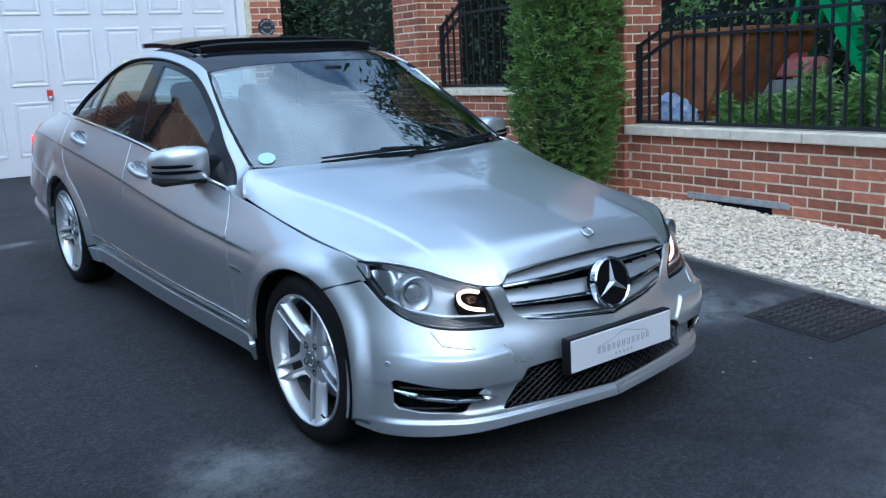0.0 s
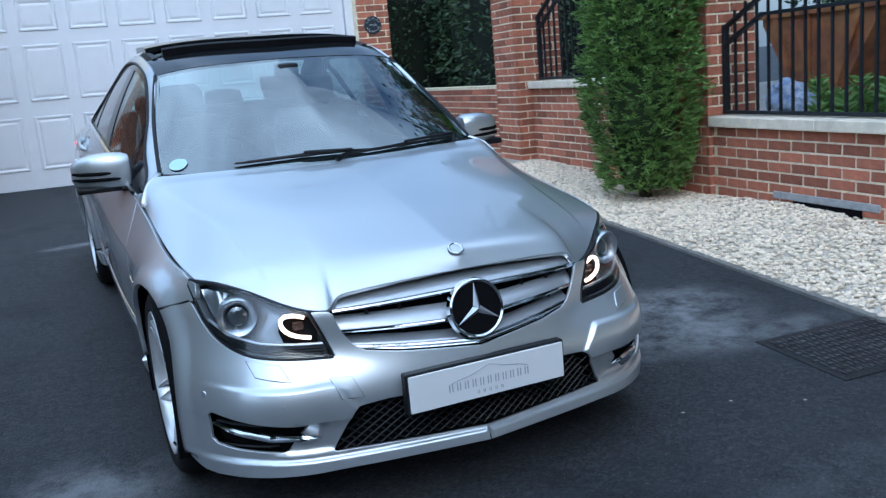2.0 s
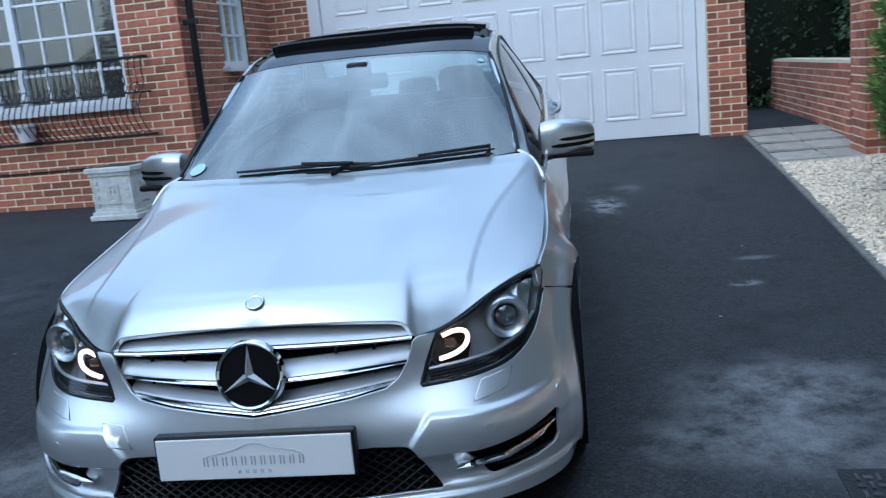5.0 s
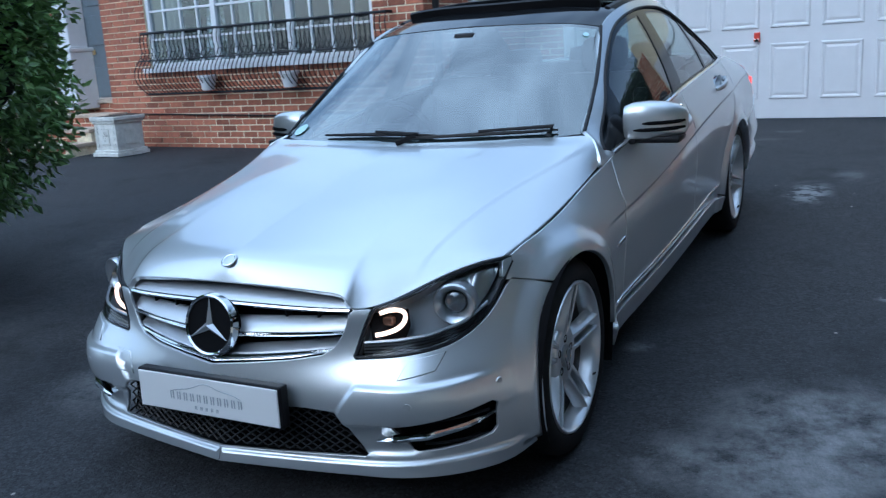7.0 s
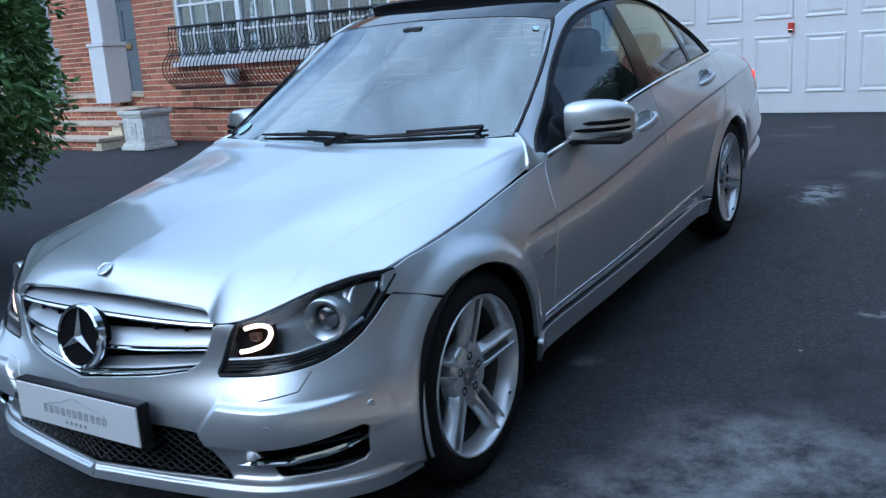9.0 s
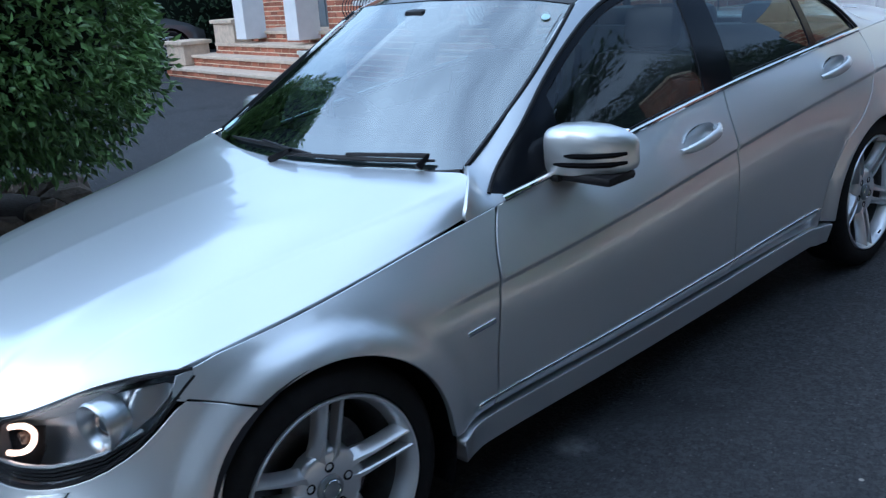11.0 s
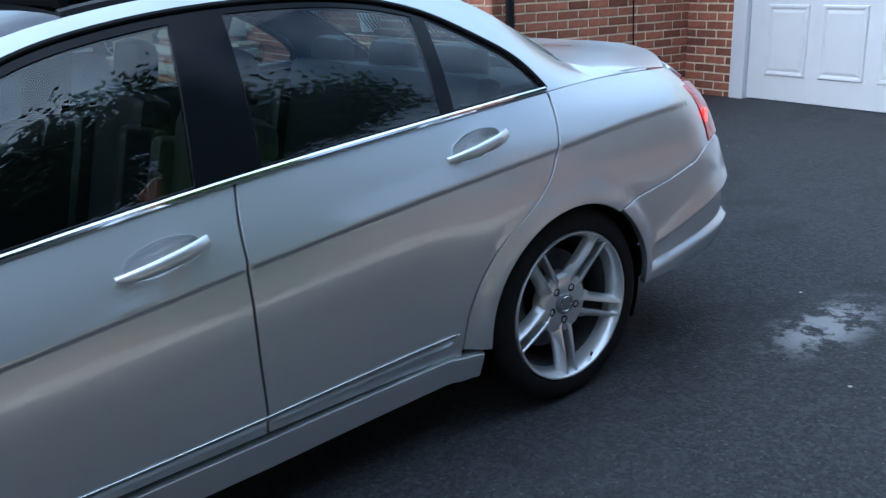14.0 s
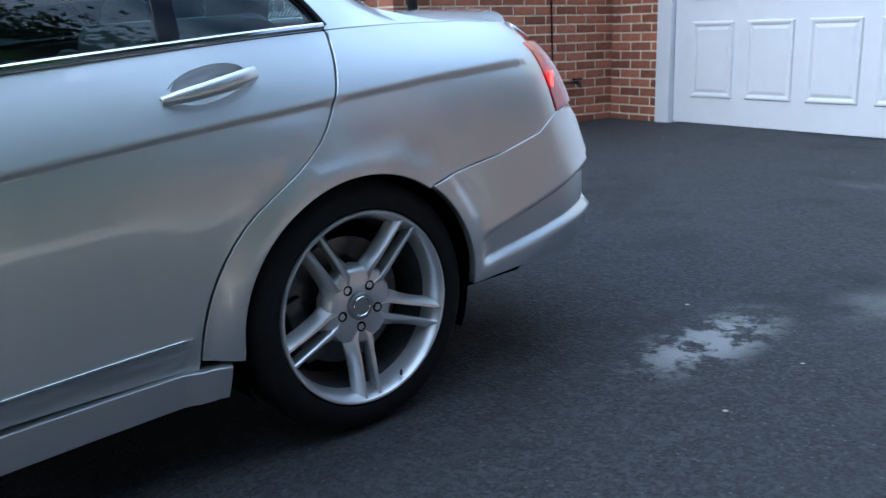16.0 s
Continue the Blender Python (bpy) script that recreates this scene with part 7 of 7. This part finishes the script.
def nose_y(x, z):
    """How far forward the nose stands at a place across and a height."""
    i = min(max((abs(x) - TX[0]) / (TX[1] - TX[0]), 0), len(TX) - 1.001)
    j = min(max((z - TZ[0]) / (TZ[1] - TZ[0]), 0), len(TZ) - 1.001)
    a, b = int(i), int(j)
    u, v = i - a, j - b
    return float((TABLE[a, b] * (1 - u) + TABLE[a + 1, b] * u) * (1 - v) + (TABLE[a, b + 1] * (1 - u) + TABLE[a + 1, b + 1] * u) * v)


def grille_edge(z):
    """Half width of the grille's opening at a height."""
    return float(np.interp(z, [.494, .513, .525, .545, .580, .615, .69], [.05, .25, .335, .368, .393, .408, .414]))


# dark backing sheet stands for the shaded depth behind the bars
bm = bmesh.new()
vs = []
for z in np.linspace(.485, .712, 10):
    vs.append([bm.verts.new((x, nose_y(x, min(z, .69)) + .060, z)) for x in np.linspace(-.43, .43, 19)])
for a, b in zip(vs, vs[1:]):
    for k in range(18):
        bm.faces.new((a[k], a[k + 1], b[k + 1], b[k]))
grille = part("grille", bm, DARK, car, "radiator grille with three broad silver bars and a round emblem", smooth=True)


def grille_rail(rows, droop, name, mat, parent, xm, label=""):
    """A bar across the nose, bent in the middle; rows are (setback, height) of its section."""
    bm = bmesh.new()
    secs = []
    for x in np.linspace(-xm, xm, 41):
        k = 1 - abs(x) / .42
        secs.append([bm.verts.new((x, nose_y(x, min(max(z + droop * k, .49), .70)) + y, z + droop * k)) for y, z in rows])
    n = len(rows)
    for a, b in zip(secs, secs[1:]):
        for k in range(n):
            bm.faces.new((a[k], a[(k + 1) % n], b[(k + 1) % n], b[k]))
    bm.faces.new(secs[0])
    bm.faces.new(secs[-1][::-1])
    return part(name, bm, mat, parent, label, smooth=True)


for z1, z0, droop in ((.682, .652, .010), (.622, .591, -.009), (.563, .546, -.030)):
    xm = grille_edge((z0 + z1) / 2) + (.004 if z0 < .56 else .002)
    bar = grille_rail([(.056, z1), (.046, z1 + .002), (.028, z1 - (z1 - z0) * .40), (.013, z0 + .004), (.012, z0), (.050, z0)], droop, "grille_bar", GRILLE_SILVER, grille, xm, "broad satin silver grille bar")
    grille_rail([(.012, z0 + .0005), (.005, z0 - .001), (.004, z0 - .006), (.008, z0 - .011), (.030, z0 - .012), (.030, z0)], droop, "bar_edge", CHROME, bar, xm, "chrome lower edge of the bar")
for x in (-.31, -.21, .21, .31):
    for z in (.634, .574):
        part("grille_strut", box(x - .003, x + .003, nose_y(x, z) + .03, nose_y(x, z) + .058, z - .014, z + .014), BLACK, grille)
low = bmesh.new()
add_tube(low, [(x, nose_y(x, max(.498, grille_low)) + .012, grille_low + .002) for x, grille_low in ((x, float(np.interp(abs(x), [0, .12, .25, .335], [.499, .507, .517, .529]))) for x in np.linspace(-.335, .335, 31))], .0035, 6)
part("grille_lower_trim", low, CHROME, grille, smooth=True)
EMBLEM_BLACK = material("emblem_black", (0.004, 0.004, 0.005), rough=0.6, spec=0.1)
ey = nose_y(0, .60) - .014
tilt = Matrix.Translation((0, ey, .606)) @ Matrix.Rotation(radians(-14), 4, "X")
bm = bmesh.new()
add_lathe(bm, [(0, -.004), (.079, -.004), (.079, .04), (0, .04)], 48, "Y")
emblem = part("emblem", bm, EMBLEM_BLACK, grille, "round black emblem with silver ring", smooth=True, matrix=tilt)
bm = bmesh.new()
add_lathe(bm, [(.078, .03), (.080, -.008), (.085, -.012), (.0895, -.008), (.093, .012)], 60, "Y")
part("emblem_ring", bm, CHROME, emblem, smooth=True, matrix=tilt)
bm = bmesh.new()
for k in range(3):
    a = radians(90 + 120 * k)
    d, s = Vector((math.cos(a), 0, math.sin(a))), Vector((-math.sin(a), 0, math.cos(a)))
    c = bm.verts.new((0, -.020, 0))
    tip = bm.verts.new(tuple(d * .080 + Vector((0, -.009, 0))))
    l = bm.verts.new(tuple(d * .008 + s * .0115 + Vector((0, -.006, 0))))
    r = bm.verts.new(tuple(d * .008 - s * .0115 + Vector((0, -.006, 0))))
    bm.faces.new((c, l, tip))
    bm.faces.new((c, tip, r))
    bm.faces.new((l, r, tip))
part("emblem_spokes", bm, GRILLE_SILVER, emblem, "three silver spokes", matrix=tilt)
# bonnet roundel
f = hood_shape
p0, p1 = f(np.array([0.0]), np.array([.055]))[0], f(np.array([0.0]), np.array([.075]))[0]
m = Matrix.Translation(Vector(p0) + Vector((0, -.001, .001))) @ Matrix.Rotation(math.atan2(p1[2] - p0[2], p1[1] - p0[1]), 4, "X")
bm = bmesh.new()
add_lathe(bm, [(0, .003), (.018, .002), (.019, .003), (.024, .003), (.026, 0)], 36, "Z")
rd = part("bonnet_badge", bm, SATIN, car, "small round badge on the bonnet", smooth=True, matrix=m)
bm = bmesh.new()
add_lathe(bm, [(.0185, .0031), (.0212, .0042), (.0238, .0031)], 36, "Z")
part("badge_ring", bm, CHROME, rd, smooth=True, matrix=m)

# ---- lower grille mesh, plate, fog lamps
# dark backing sheet stands for the shaded depth behind the honeycomb
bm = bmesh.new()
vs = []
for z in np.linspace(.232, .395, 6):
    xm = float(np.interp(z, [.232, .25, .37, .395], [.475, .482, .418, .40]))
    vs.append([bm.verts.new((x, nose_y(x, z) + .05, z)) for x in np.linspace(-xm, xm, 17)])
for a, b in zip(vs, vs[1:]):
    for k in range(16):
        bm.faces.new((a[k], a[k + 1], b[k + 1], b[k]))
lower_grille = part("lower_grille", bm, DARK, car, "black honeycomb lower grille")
bm = bmesh.new()
for k in range(-26, 27):
    for d in (-1, 1):
        pts = []
        for t in np.linspace(0, 1, 5):
            z = .24 + .15 * t
            x = k * .036 + d * (t - .5) * .22
            xm = float(np.interp(z, [.232, .25, .37, .395], [.470, .476, .412, .395]))
            if abs(x) < xm:
                pts.append((x, nose_y(x, z) + .022, z))
        if len(pts) > 1:
            add_tube(bm, pts, .003, 4)
part("honeycomb", bm, BLACK, lower_grille, smooth=True)
plate_m = Matrix.Translation((0, -2.150, .406)) @ Matrix.Rotation(radians(-4), 4, "X")
bm = bmesh.new()
add_box(bm, -.267, .267, -.006, .03, -.062, .062, .005)
holder = part("plate_holder", bm, BLACK, car, matrix=plate_m)
bm = bmesh.new()
add_box(bm, -.26, .26, -.012, -.006, -.056, .056, .003)
plate = part("number_plate", bm, PLATE_WHITE, holder, "white dealer show plate with grey bars", matrix=plate_m)
for count, pitch, wide, high, up in ((11, .0255, .0150, .024, -.006), (5, .020, .008, .010, -.036)):
    for k in range(count):
        x = (k - (count - 1) / 2) * pitch
        bm = bmesh.new()
        add_box(bm, x - wide / 2, x - wide / 2 + wide * .20, -.0138, -.0120, up - high / 2, up + high / 2)
        part("plate_mark", bm, LETTER_GREY, plate, matrix=plate_m)
        bm = bmesh.new()
        add_box(bm, x + wide * .12, x + wide * .32, -.0138, -.0120, up - high / 2, up + high / 2)
        part("plate_mark", bm, LETTER_GREY, plate, matrix=plate_m)
bm = bmesh.new()
pts = [(x, -.0135, .018 + .022 * math.exp(-((x - .0) / .045) ** 2) + .006 * math.exp(-((x - .09) / .06) ** 2) - .012 * (abs(x) / .13) ** 4) for x in np.linspace(-.13, .13, 27)]
add_tube(bm, pts, .0012, 4)
part("plate_outline_drawing", bm, LETTER_GREY, plate, matrix=plate_m)
LAMP_STRIP = material("lamp_strip_lens", (0.30, 0.33, 0.37), rough=0.25, metal=0.5, vary=0.3, scale=120)
for sgn in (1, -1):
    # dark backing sheet stands for the intake's shaded depth
    v, fcs = cut_sheet(fog_uv, [], 0.02)
    q = v.copy()
    p = uv_offset(q, -0.035)
    p[:, 0] *= sgn
    intake = mesh_object("side_intake", p, fcs if sgn > 0 else fcs[:, ::-1], DARK, car, "black side air intake with a chrome lamp bar")
    bm = bmesh.new()
    secs = []
    for t in np.linspace(0, 1, 15):
        x = .507 + .265 * t
        z = .306 + .010 * t + .014 * max(0.0, t - .75) / .25
        h = .013 * min(1.0, .12 + t * 5.0) * min(1.0, .45 + (1 - t) * 3.0)
        y = float(np.interp(t, [0, .12, .5, .85, 1.0], [-2.064, -2.058, -2.012, -1.905, -1.845]))
        secs.append([bm.verts.new((sgn * x, y + a, z + b * h)) for a, b in ((.006, 1.0), (-.004, .75), (-.008, .1), (-.002, -.75), (.010, -1.0), (.026, 0.0))])
    for a, b in zip(secs, secs[1:]):
        for k in range(6):
            bm.faces.new((a[k], a[(k + 1) % 6], b[(k + 1) % 6], b[k]))
    bm.faces.new(secs[0])
    bm.faces.new(secs[-1][::-1])
    bar = part("lamp_bar", bm, CHROME, intake, "chrome daytime lamp bar", smooth=True)
    bm = bmesh.new()
    secs = []
    for t in np.linspace(.22, .82, 11):
        x, z = .507 + .265 * t, .304 + .010 * t
        h = .008 * min(1.0, (t - .20) * 9, (.84 - t) * 9)
        y = float(np.interp(t, [0, .12, .5, .85, 1.0], [-2.064, -2.058, -2.012, -1.905, -1.845])) - .0085
        secs.append([bm.verts.new((sgn * x, y + a, z + b * h)) for a, b in ((.004, 1.0), (-.002, .4), (-.001, -.5), (.007, -1.0))])
    for a, b in zip(secs, secs[1:]):
        for k in range(3):
            bm.faces.new((a[k], a[k + 1], b[k + 1], b[k]))
    part("lamp_window", bm, LAMP_STRIP, bar, "grey daytime lamp lens", smooth=True)
    for hz in (.272, .345):
        bm = bmesh.new()
        add_tube(bm, [(sgn * x, nose_y(x, hz) + .02, hz) for x in np.linspace(.61, .76, 6)], .004, 6)
        part("intake_slat", bm, BLACK, intake, smooth=True)
    for x, z in ((.602, .408), (.781, .419)):
        bm = bmesh.new()
        add_lathe(bm, [(0, -.003), (.011, -.003), (.012, 0), (.012, .006)], 20, "Y")
        part("parking_sensor", bm, PAINT, car, "round parking sensor", matrix=Matrix.Translation((sgn * x, nose_y(x, z), z)) @ Matrix.Rotation(sgn * radians(22 if x < .7 else 62), 4, "Z"))
    w_uv = find_uv(dense([(.585, .513), (.662, .523), (.650, .487), (.566, .472)], .02), [0, 2], ON_NOSE)
    if sgn > 0:
        wc = nose_sheet("washer_cover", w_uv, PAINT, .004, .004, "headlamp washer cover")
        c0 = w_uv.mean(0)
        for ob, sg in zip(wc, (1, -1)):
            # dark sheet a little larger than the cover paints the shade round it
            sheet_mesh("washer_gap", *cut_sheet(c0 + (w_uv - c0) * 1.07, [], .022), lambda q: uv_offset(q, .0015) * np.array([sg, 1, 1]), DARK, ob, "", 0.0, False)
        t_uv = find_uv(dense([(.395, .462), (.455, .466), (.434, .411), (.370, .405)], .02), [0, 2], ON_NOSE)
        c0 = t_uv.mean(0)
        tc = sheet_mesh("tow_cover", *cut_sheet(t_uv, [], .02), lambda q: uv_offset(q, .004) * np.array([-1, 1, 1]), PAINT, car, "towing eye cover", .004, False)[0]
        # dark border sheet, painted as the shade in the cover's joint
        sheet_mesh("cover_gap", *cut_sheet(c0 + (t_uv - c0) * 1.07, [], .022), lambda q: uv_offset(q, .0015) * np.array([-1, 1, 1]), DARK, tc, "", 0.0, False)

# ---- head lamps
LAMP_WALL = material("lamp_side", (0.36, 0.37, 0.39), rough=0.35, metal=0.7)
v, fcs = cut_sheet(lamp_uv, [], 0.02)
housing = sheet_mesh("headlamp", v, fcs, lambda q: uv_offset(q, -0.075), LAMP_DARK, car, "clear headlamp with projector lens and lit strip", 0.0, True)
sheet_mesh("lamp_lens", v, fcs, lambda q: uv_offset(q, 0.002), LAMP_GLASS, housing[0], "clear headlamp cover", 0.0, False)
right = sheet_mesh("lamp_lens", v, fcs, lambda q: uv_offset(q, 0.002) * np.array([-1, 1, 1]), LAMP_GLASS, housing[1], "clear headlamp cover", 0.0, False)
rim_pts = [tuple(p) for p in uv_offset(lamp_uv, -0.004)]
for hs, sgn in zip(housing, (1, -1)):
    M = Matrix.Diagonal((sgn, 1, 1, 1))
    bm = bmesh.new()
    a = uv_offset(lamp_uv, 0.0)
    b = uv_offset(lamp_uv, -0.075)
    ra, rb = [bm.verts.new(p) for p in a], [bm.verts.new(p) for p in b]
    for i in range(len(a)):
        j = (i + 1) % len(a)
        bm.faces.new((ra[i], ra[j], rb[j], rb[i]))
    part("lamp_wall", bm, LAMP_WALL, hs, smooth=True, matrix=M)
    bm = bmesh.new()
    add_tube(bm, rim_pts + rim_pts[:1], .0055, 6, caps=False)
    part("lamp_seal", bm, BLACK, hs, smooth=True, matrix=M)
    px, pz = .652, .632
    c = Matrix.Translation((px, nose_y(px, pz) + .050, pz)) @ Matrix.Rotation(radians(14), 4, "Z")
    bm = bmesh.new()
    add_lathe(bm, [(.034, .02), (.037, -.012), (.048, -.026), (.056, -.030), (.060, -.024), (.058, .03)], 40, "Y")
    pr = part("projector", bm, SATIN, hs, "round projector lamp", smooth=True, matrix=M @ c)
    bm = bmesh.new()
    add_lathe(bm, [(0, -.018), (.016, -.016), (.029, -.008), (.035, .006)], 32, "Y")
    part("projector_lens", bm, material("projector_glass", (0.16, 0.18, 0.20), rough=0.03, metal=0.6, coat=1.0), pr, smooth=True, matrix=M @ c)
    # lit C-shaped strip near the grille
    bm = bmesh.new()
    cpts = []
    for x, z in rounded([(.490, .634), (.528, .640), (.552, .628), (.550, .604), (.528, .586), (.478, .574)], step=.008):
        cpts.append((x, nose_y(x, z) + .016, z))
    add_tube(bm, cpts, .0066, 8)
    part("light_strip", bm, WARM_GLOW, hs, "glowing warm white light strip", smooth=True, matrix=M)
    ref_uv = find_uv(dense([(.690, .592), (.712, .600), (.730, .645), (.742, .700), (.70, .706), (.655, .696), (.690, .675), (.702, .635)], .012), [0, 2], ON_NOSE)
    rv, rf = cut_sheet(ref_uv, [], .014)
    sheet_mesh("reflector", rv, rf, lambda q: (uv_offset(q, -.022) + np.array([0, 0.012, 0]) * np.sin(60 * q[:, :1])) * np.array([sgn, 1, 1]), SATIN, hs, "bright lamp reflector", .01, False)
    bm = bmesh.new()
    for x, z, w, h in ((.505, .607, .016, .012),):
        y = nose_y(x, z) + .03
        add_box(bm, x - w, x + w, y - .006, y + .02, z - h, z + h, .006)
    part("indicator", bm, AMBER, hs, smooth=True, matrix=M)
    bm = bmesh.new()
    lp = []
    for x in np.linspace(.450, .728, 16):
        z = float(np.interp(x, [.45, .53, .62, .69, .735], [.534, .539, .548, .565, .605]))
        lp.append((x, nose_y(x, z) + .012, z))
    add_tube(bm, [(x, y + .006, z + .022) for x, y, z in lp], .005, 6)
    part("lamp_trim", bm, GRILLE_SILVER, hs, "silver lower lamp trim", smooth=True, matrix=M)
    for k in range(3):
        bm = bmesh.new()
        add_tube(bm, [(x, y + .004, z - .006 + .009 * k) for x, y, z in lp], .0055, 6)
        part("lamp_rib", bm, BLACK, hs, "dark ribbed lower lamp strip", smooth=True, matrix=M)
    pad_uv = find_uv(dense([(.468, .552), (.560, .562), (.575, .60), (.565, .650), (.475, .640), (.462, .60)], .012), [0, 2], ON_NOSE)
    pv, pf = cut_sheet(pad_uv, [], .018)
    sheet_mesh("lamp_pad", pv, pf, lambda q: uv_offset(q, -.034) * np.array([sgn, 1, 1]), DARK, hs, "dark panel behind the light strip", 0.0, False)

# ---- tail: lamps, bumper, rear face
tail_uv = np.concatenate([find_uv(dense(rounded([(2.095, .712), (2.075, .80), (2.055, .88), (2.045, .905)]), .02, False), [1, 2], lambda g: (g[:, 1] > 1.8) & (g[:, 0] > .65)),
                          find_uv(dense([(.68, .90), (.56, .89), (.55, .78), (.62, .73), (.74, .705)], .02, False), [0, 2], ON_TAIL)])
tl = nose_sheet("tail_lamp", tail_uv, RED_LENS, .003, .02, "red tail lamp, lit")
for ob, sgn in zip(tl, (1, -1)):
    uv = find_uv([(2.10, .80)], [1, 2], lambda g: (g[:, 1] > 1.8) & (g[:, 0] > .6))
    p = uv_offset(uv, .002)[0]
    bm = bmesh.new()
    add_box(bm, -.004, .004, -.018, .018, -.022, .022, .003)
    part("lit_bulb", bm, RED_GLOW, ob, "glowing red lamp segment", matrix=Matrix.Diagonal((sgn, 1, 1, 1)) @ Matrix.Translation(Vector(p)) @ Matrix.Rotation(radians(40), 4, "Z"))
rb = np.concatenate([find_uv(dense([(1.602, .590)] + [(q[0], q[1] - .007) for q in T_SEAM[1:]] + [(2.10, .708)], .02, False), [1, 2], ON_SIDE),
                     find_uv(dense([(.74, .70), (.62, .72), (.40, .69), (.0, .69)], .03, False), [0, 2], ON_TAIL),
                     find_uv(dense([(.0, .32), (.4, .315), (.70, .31)], .03, False), [0, 2], ON_TAIL),
                     find_uv(dense([(2.22, .31), (2.0, .305), (1.765, .298)], .03, False), [1, 2], lambda g: (g[:, 1] > 1.6) & (g[:, 0] > .6)),
                     find_uv([(q[0], q[1]) for q in arc(1.38, .318, .346, -3, 52, 14)], [1, 2], ON_SIDE)])
ys = np.arange(1.70, 2.24, 0.013)
line = [(y, 0.442 + 0.25 * (y - 1.807) - k) for y in ys for k in (-.012, -.004, .001, .007, .014, .022, .030)]
line += [(y, 0.350 + 0.16 * (y - 1.777) - k) for y in ys for k in (-.005, .001, .006, .012, .018, .024, .030)]
rows = find_uv(line, [1, 2], lambda g: (g[:, 1] > 1.6) & (g[:, 0] > .6))
v, fcs = cut_sheet(rb, [], .022, rows)
sheet_mesh("rear_bumper", v, fcs, lambda q: uv_offset(q, 0.004), PAINT, car, "", .02, True)
lidf = np.concatenate([find_uv(dense([(.0, .695), (.40, .695), (.54, .735), (.545, .90), (.672, .912)], .02, False), [0, 2], ON_TAIL),
                       find_uv(dense([(.656, .950), (.60, .957), (.30, .964), (.0, .966)], .02, False), [0, 2], ON_TAIL)])
nose_sheet("boot_face", lidf, PAINT, 0.002, .015, step=.03)


# ---------------------------------------------------------------- bricks of the walls, last
lay_bricks(wall_1, (WA, -3.2, W_TOP - 0.675), (0, 1, 0), (-1, 0, 0), 4.30, 0, 0.675, holes=((2.74, 3.62, 0.75 - 0.06, 0.75 - 0.02),))
lay_bricks(pier_1, (3.42, 1.10, 0.015), (0, 1, 0), (-1, 0, 0), 0.44, 0, 2.55)
lay_bricks(pier_1, (3.42, 1.10, 0.015), (1, 0, 0), (0, -1, 0), 0.44, 0, 2.55, shift=1)
lay_bricks(wall_2, (W2, 1.54, 0.045), (0, 1, 0), (-1, 0, 0), 2.31, 0, 0.9)
lay_bricks(pier_2, (3.13, 3.85, 0.12), (1, 0, 0), (0, -1, 0), 0.55, 0, 2.6)
lay_bricks(pier_2, (3.13, 3.85, 0.12), (0, 1, 0), (-1, 0, 0), 0.54, 0, 2.6, shift=1)
lay_bricks(garden_wall, (3.25, 4.39, 0.06), (0, 1, 0), (-1, 0, 0), 6.0, 0, 0.915)
lay_bricks(garage_pillar, (2.062, GB - 0.328, GZ - 0.05), (1, 0, 0), (0, -1, 0), 0.378, 0, 2.7)
lay_bricks(garage_wall, (-2.95, GB - 0.118, GZ - 0.02), (1, 0, 0), (0, -1, 0), 0.512, 0, 2.7)
lay_bricks(house_side, (HA, HB, 0.12), (0, 1, 0), (1, 0, 0), GB - 0.1 - HB, 0, 2.85, holes=((SW[0] - HB, SW[1] - HB, SW[2] - 0.12, SW[3] - 0.12),))
lay_bricks(house, (-8.0, HB, 0.12), (1, 0, 0), (0, -1, 0), 8.0 + HA, 0, 3.0, holes=((WIN[0] + 8, WIN[1] + 8, WIN[2] - 0.12, WIN[3] - 0.12),), keep=lambda s: -s[0] + s[2])
lay_bricks(porch_wall, (-12.3, 4.642, 0.2), (1, 0, 0), (0, -1, 0), 4.3, 0, 2.8, holes=((2.4, 3.6, 0.3, 2.6),), limit=200)
lay_bricks(garage_pillar, (2.445, GB - 0.32, GZ - 0.05), (0, 1, 0), (1, 0, 0), 0.6, 0, 2.7, shift=1)
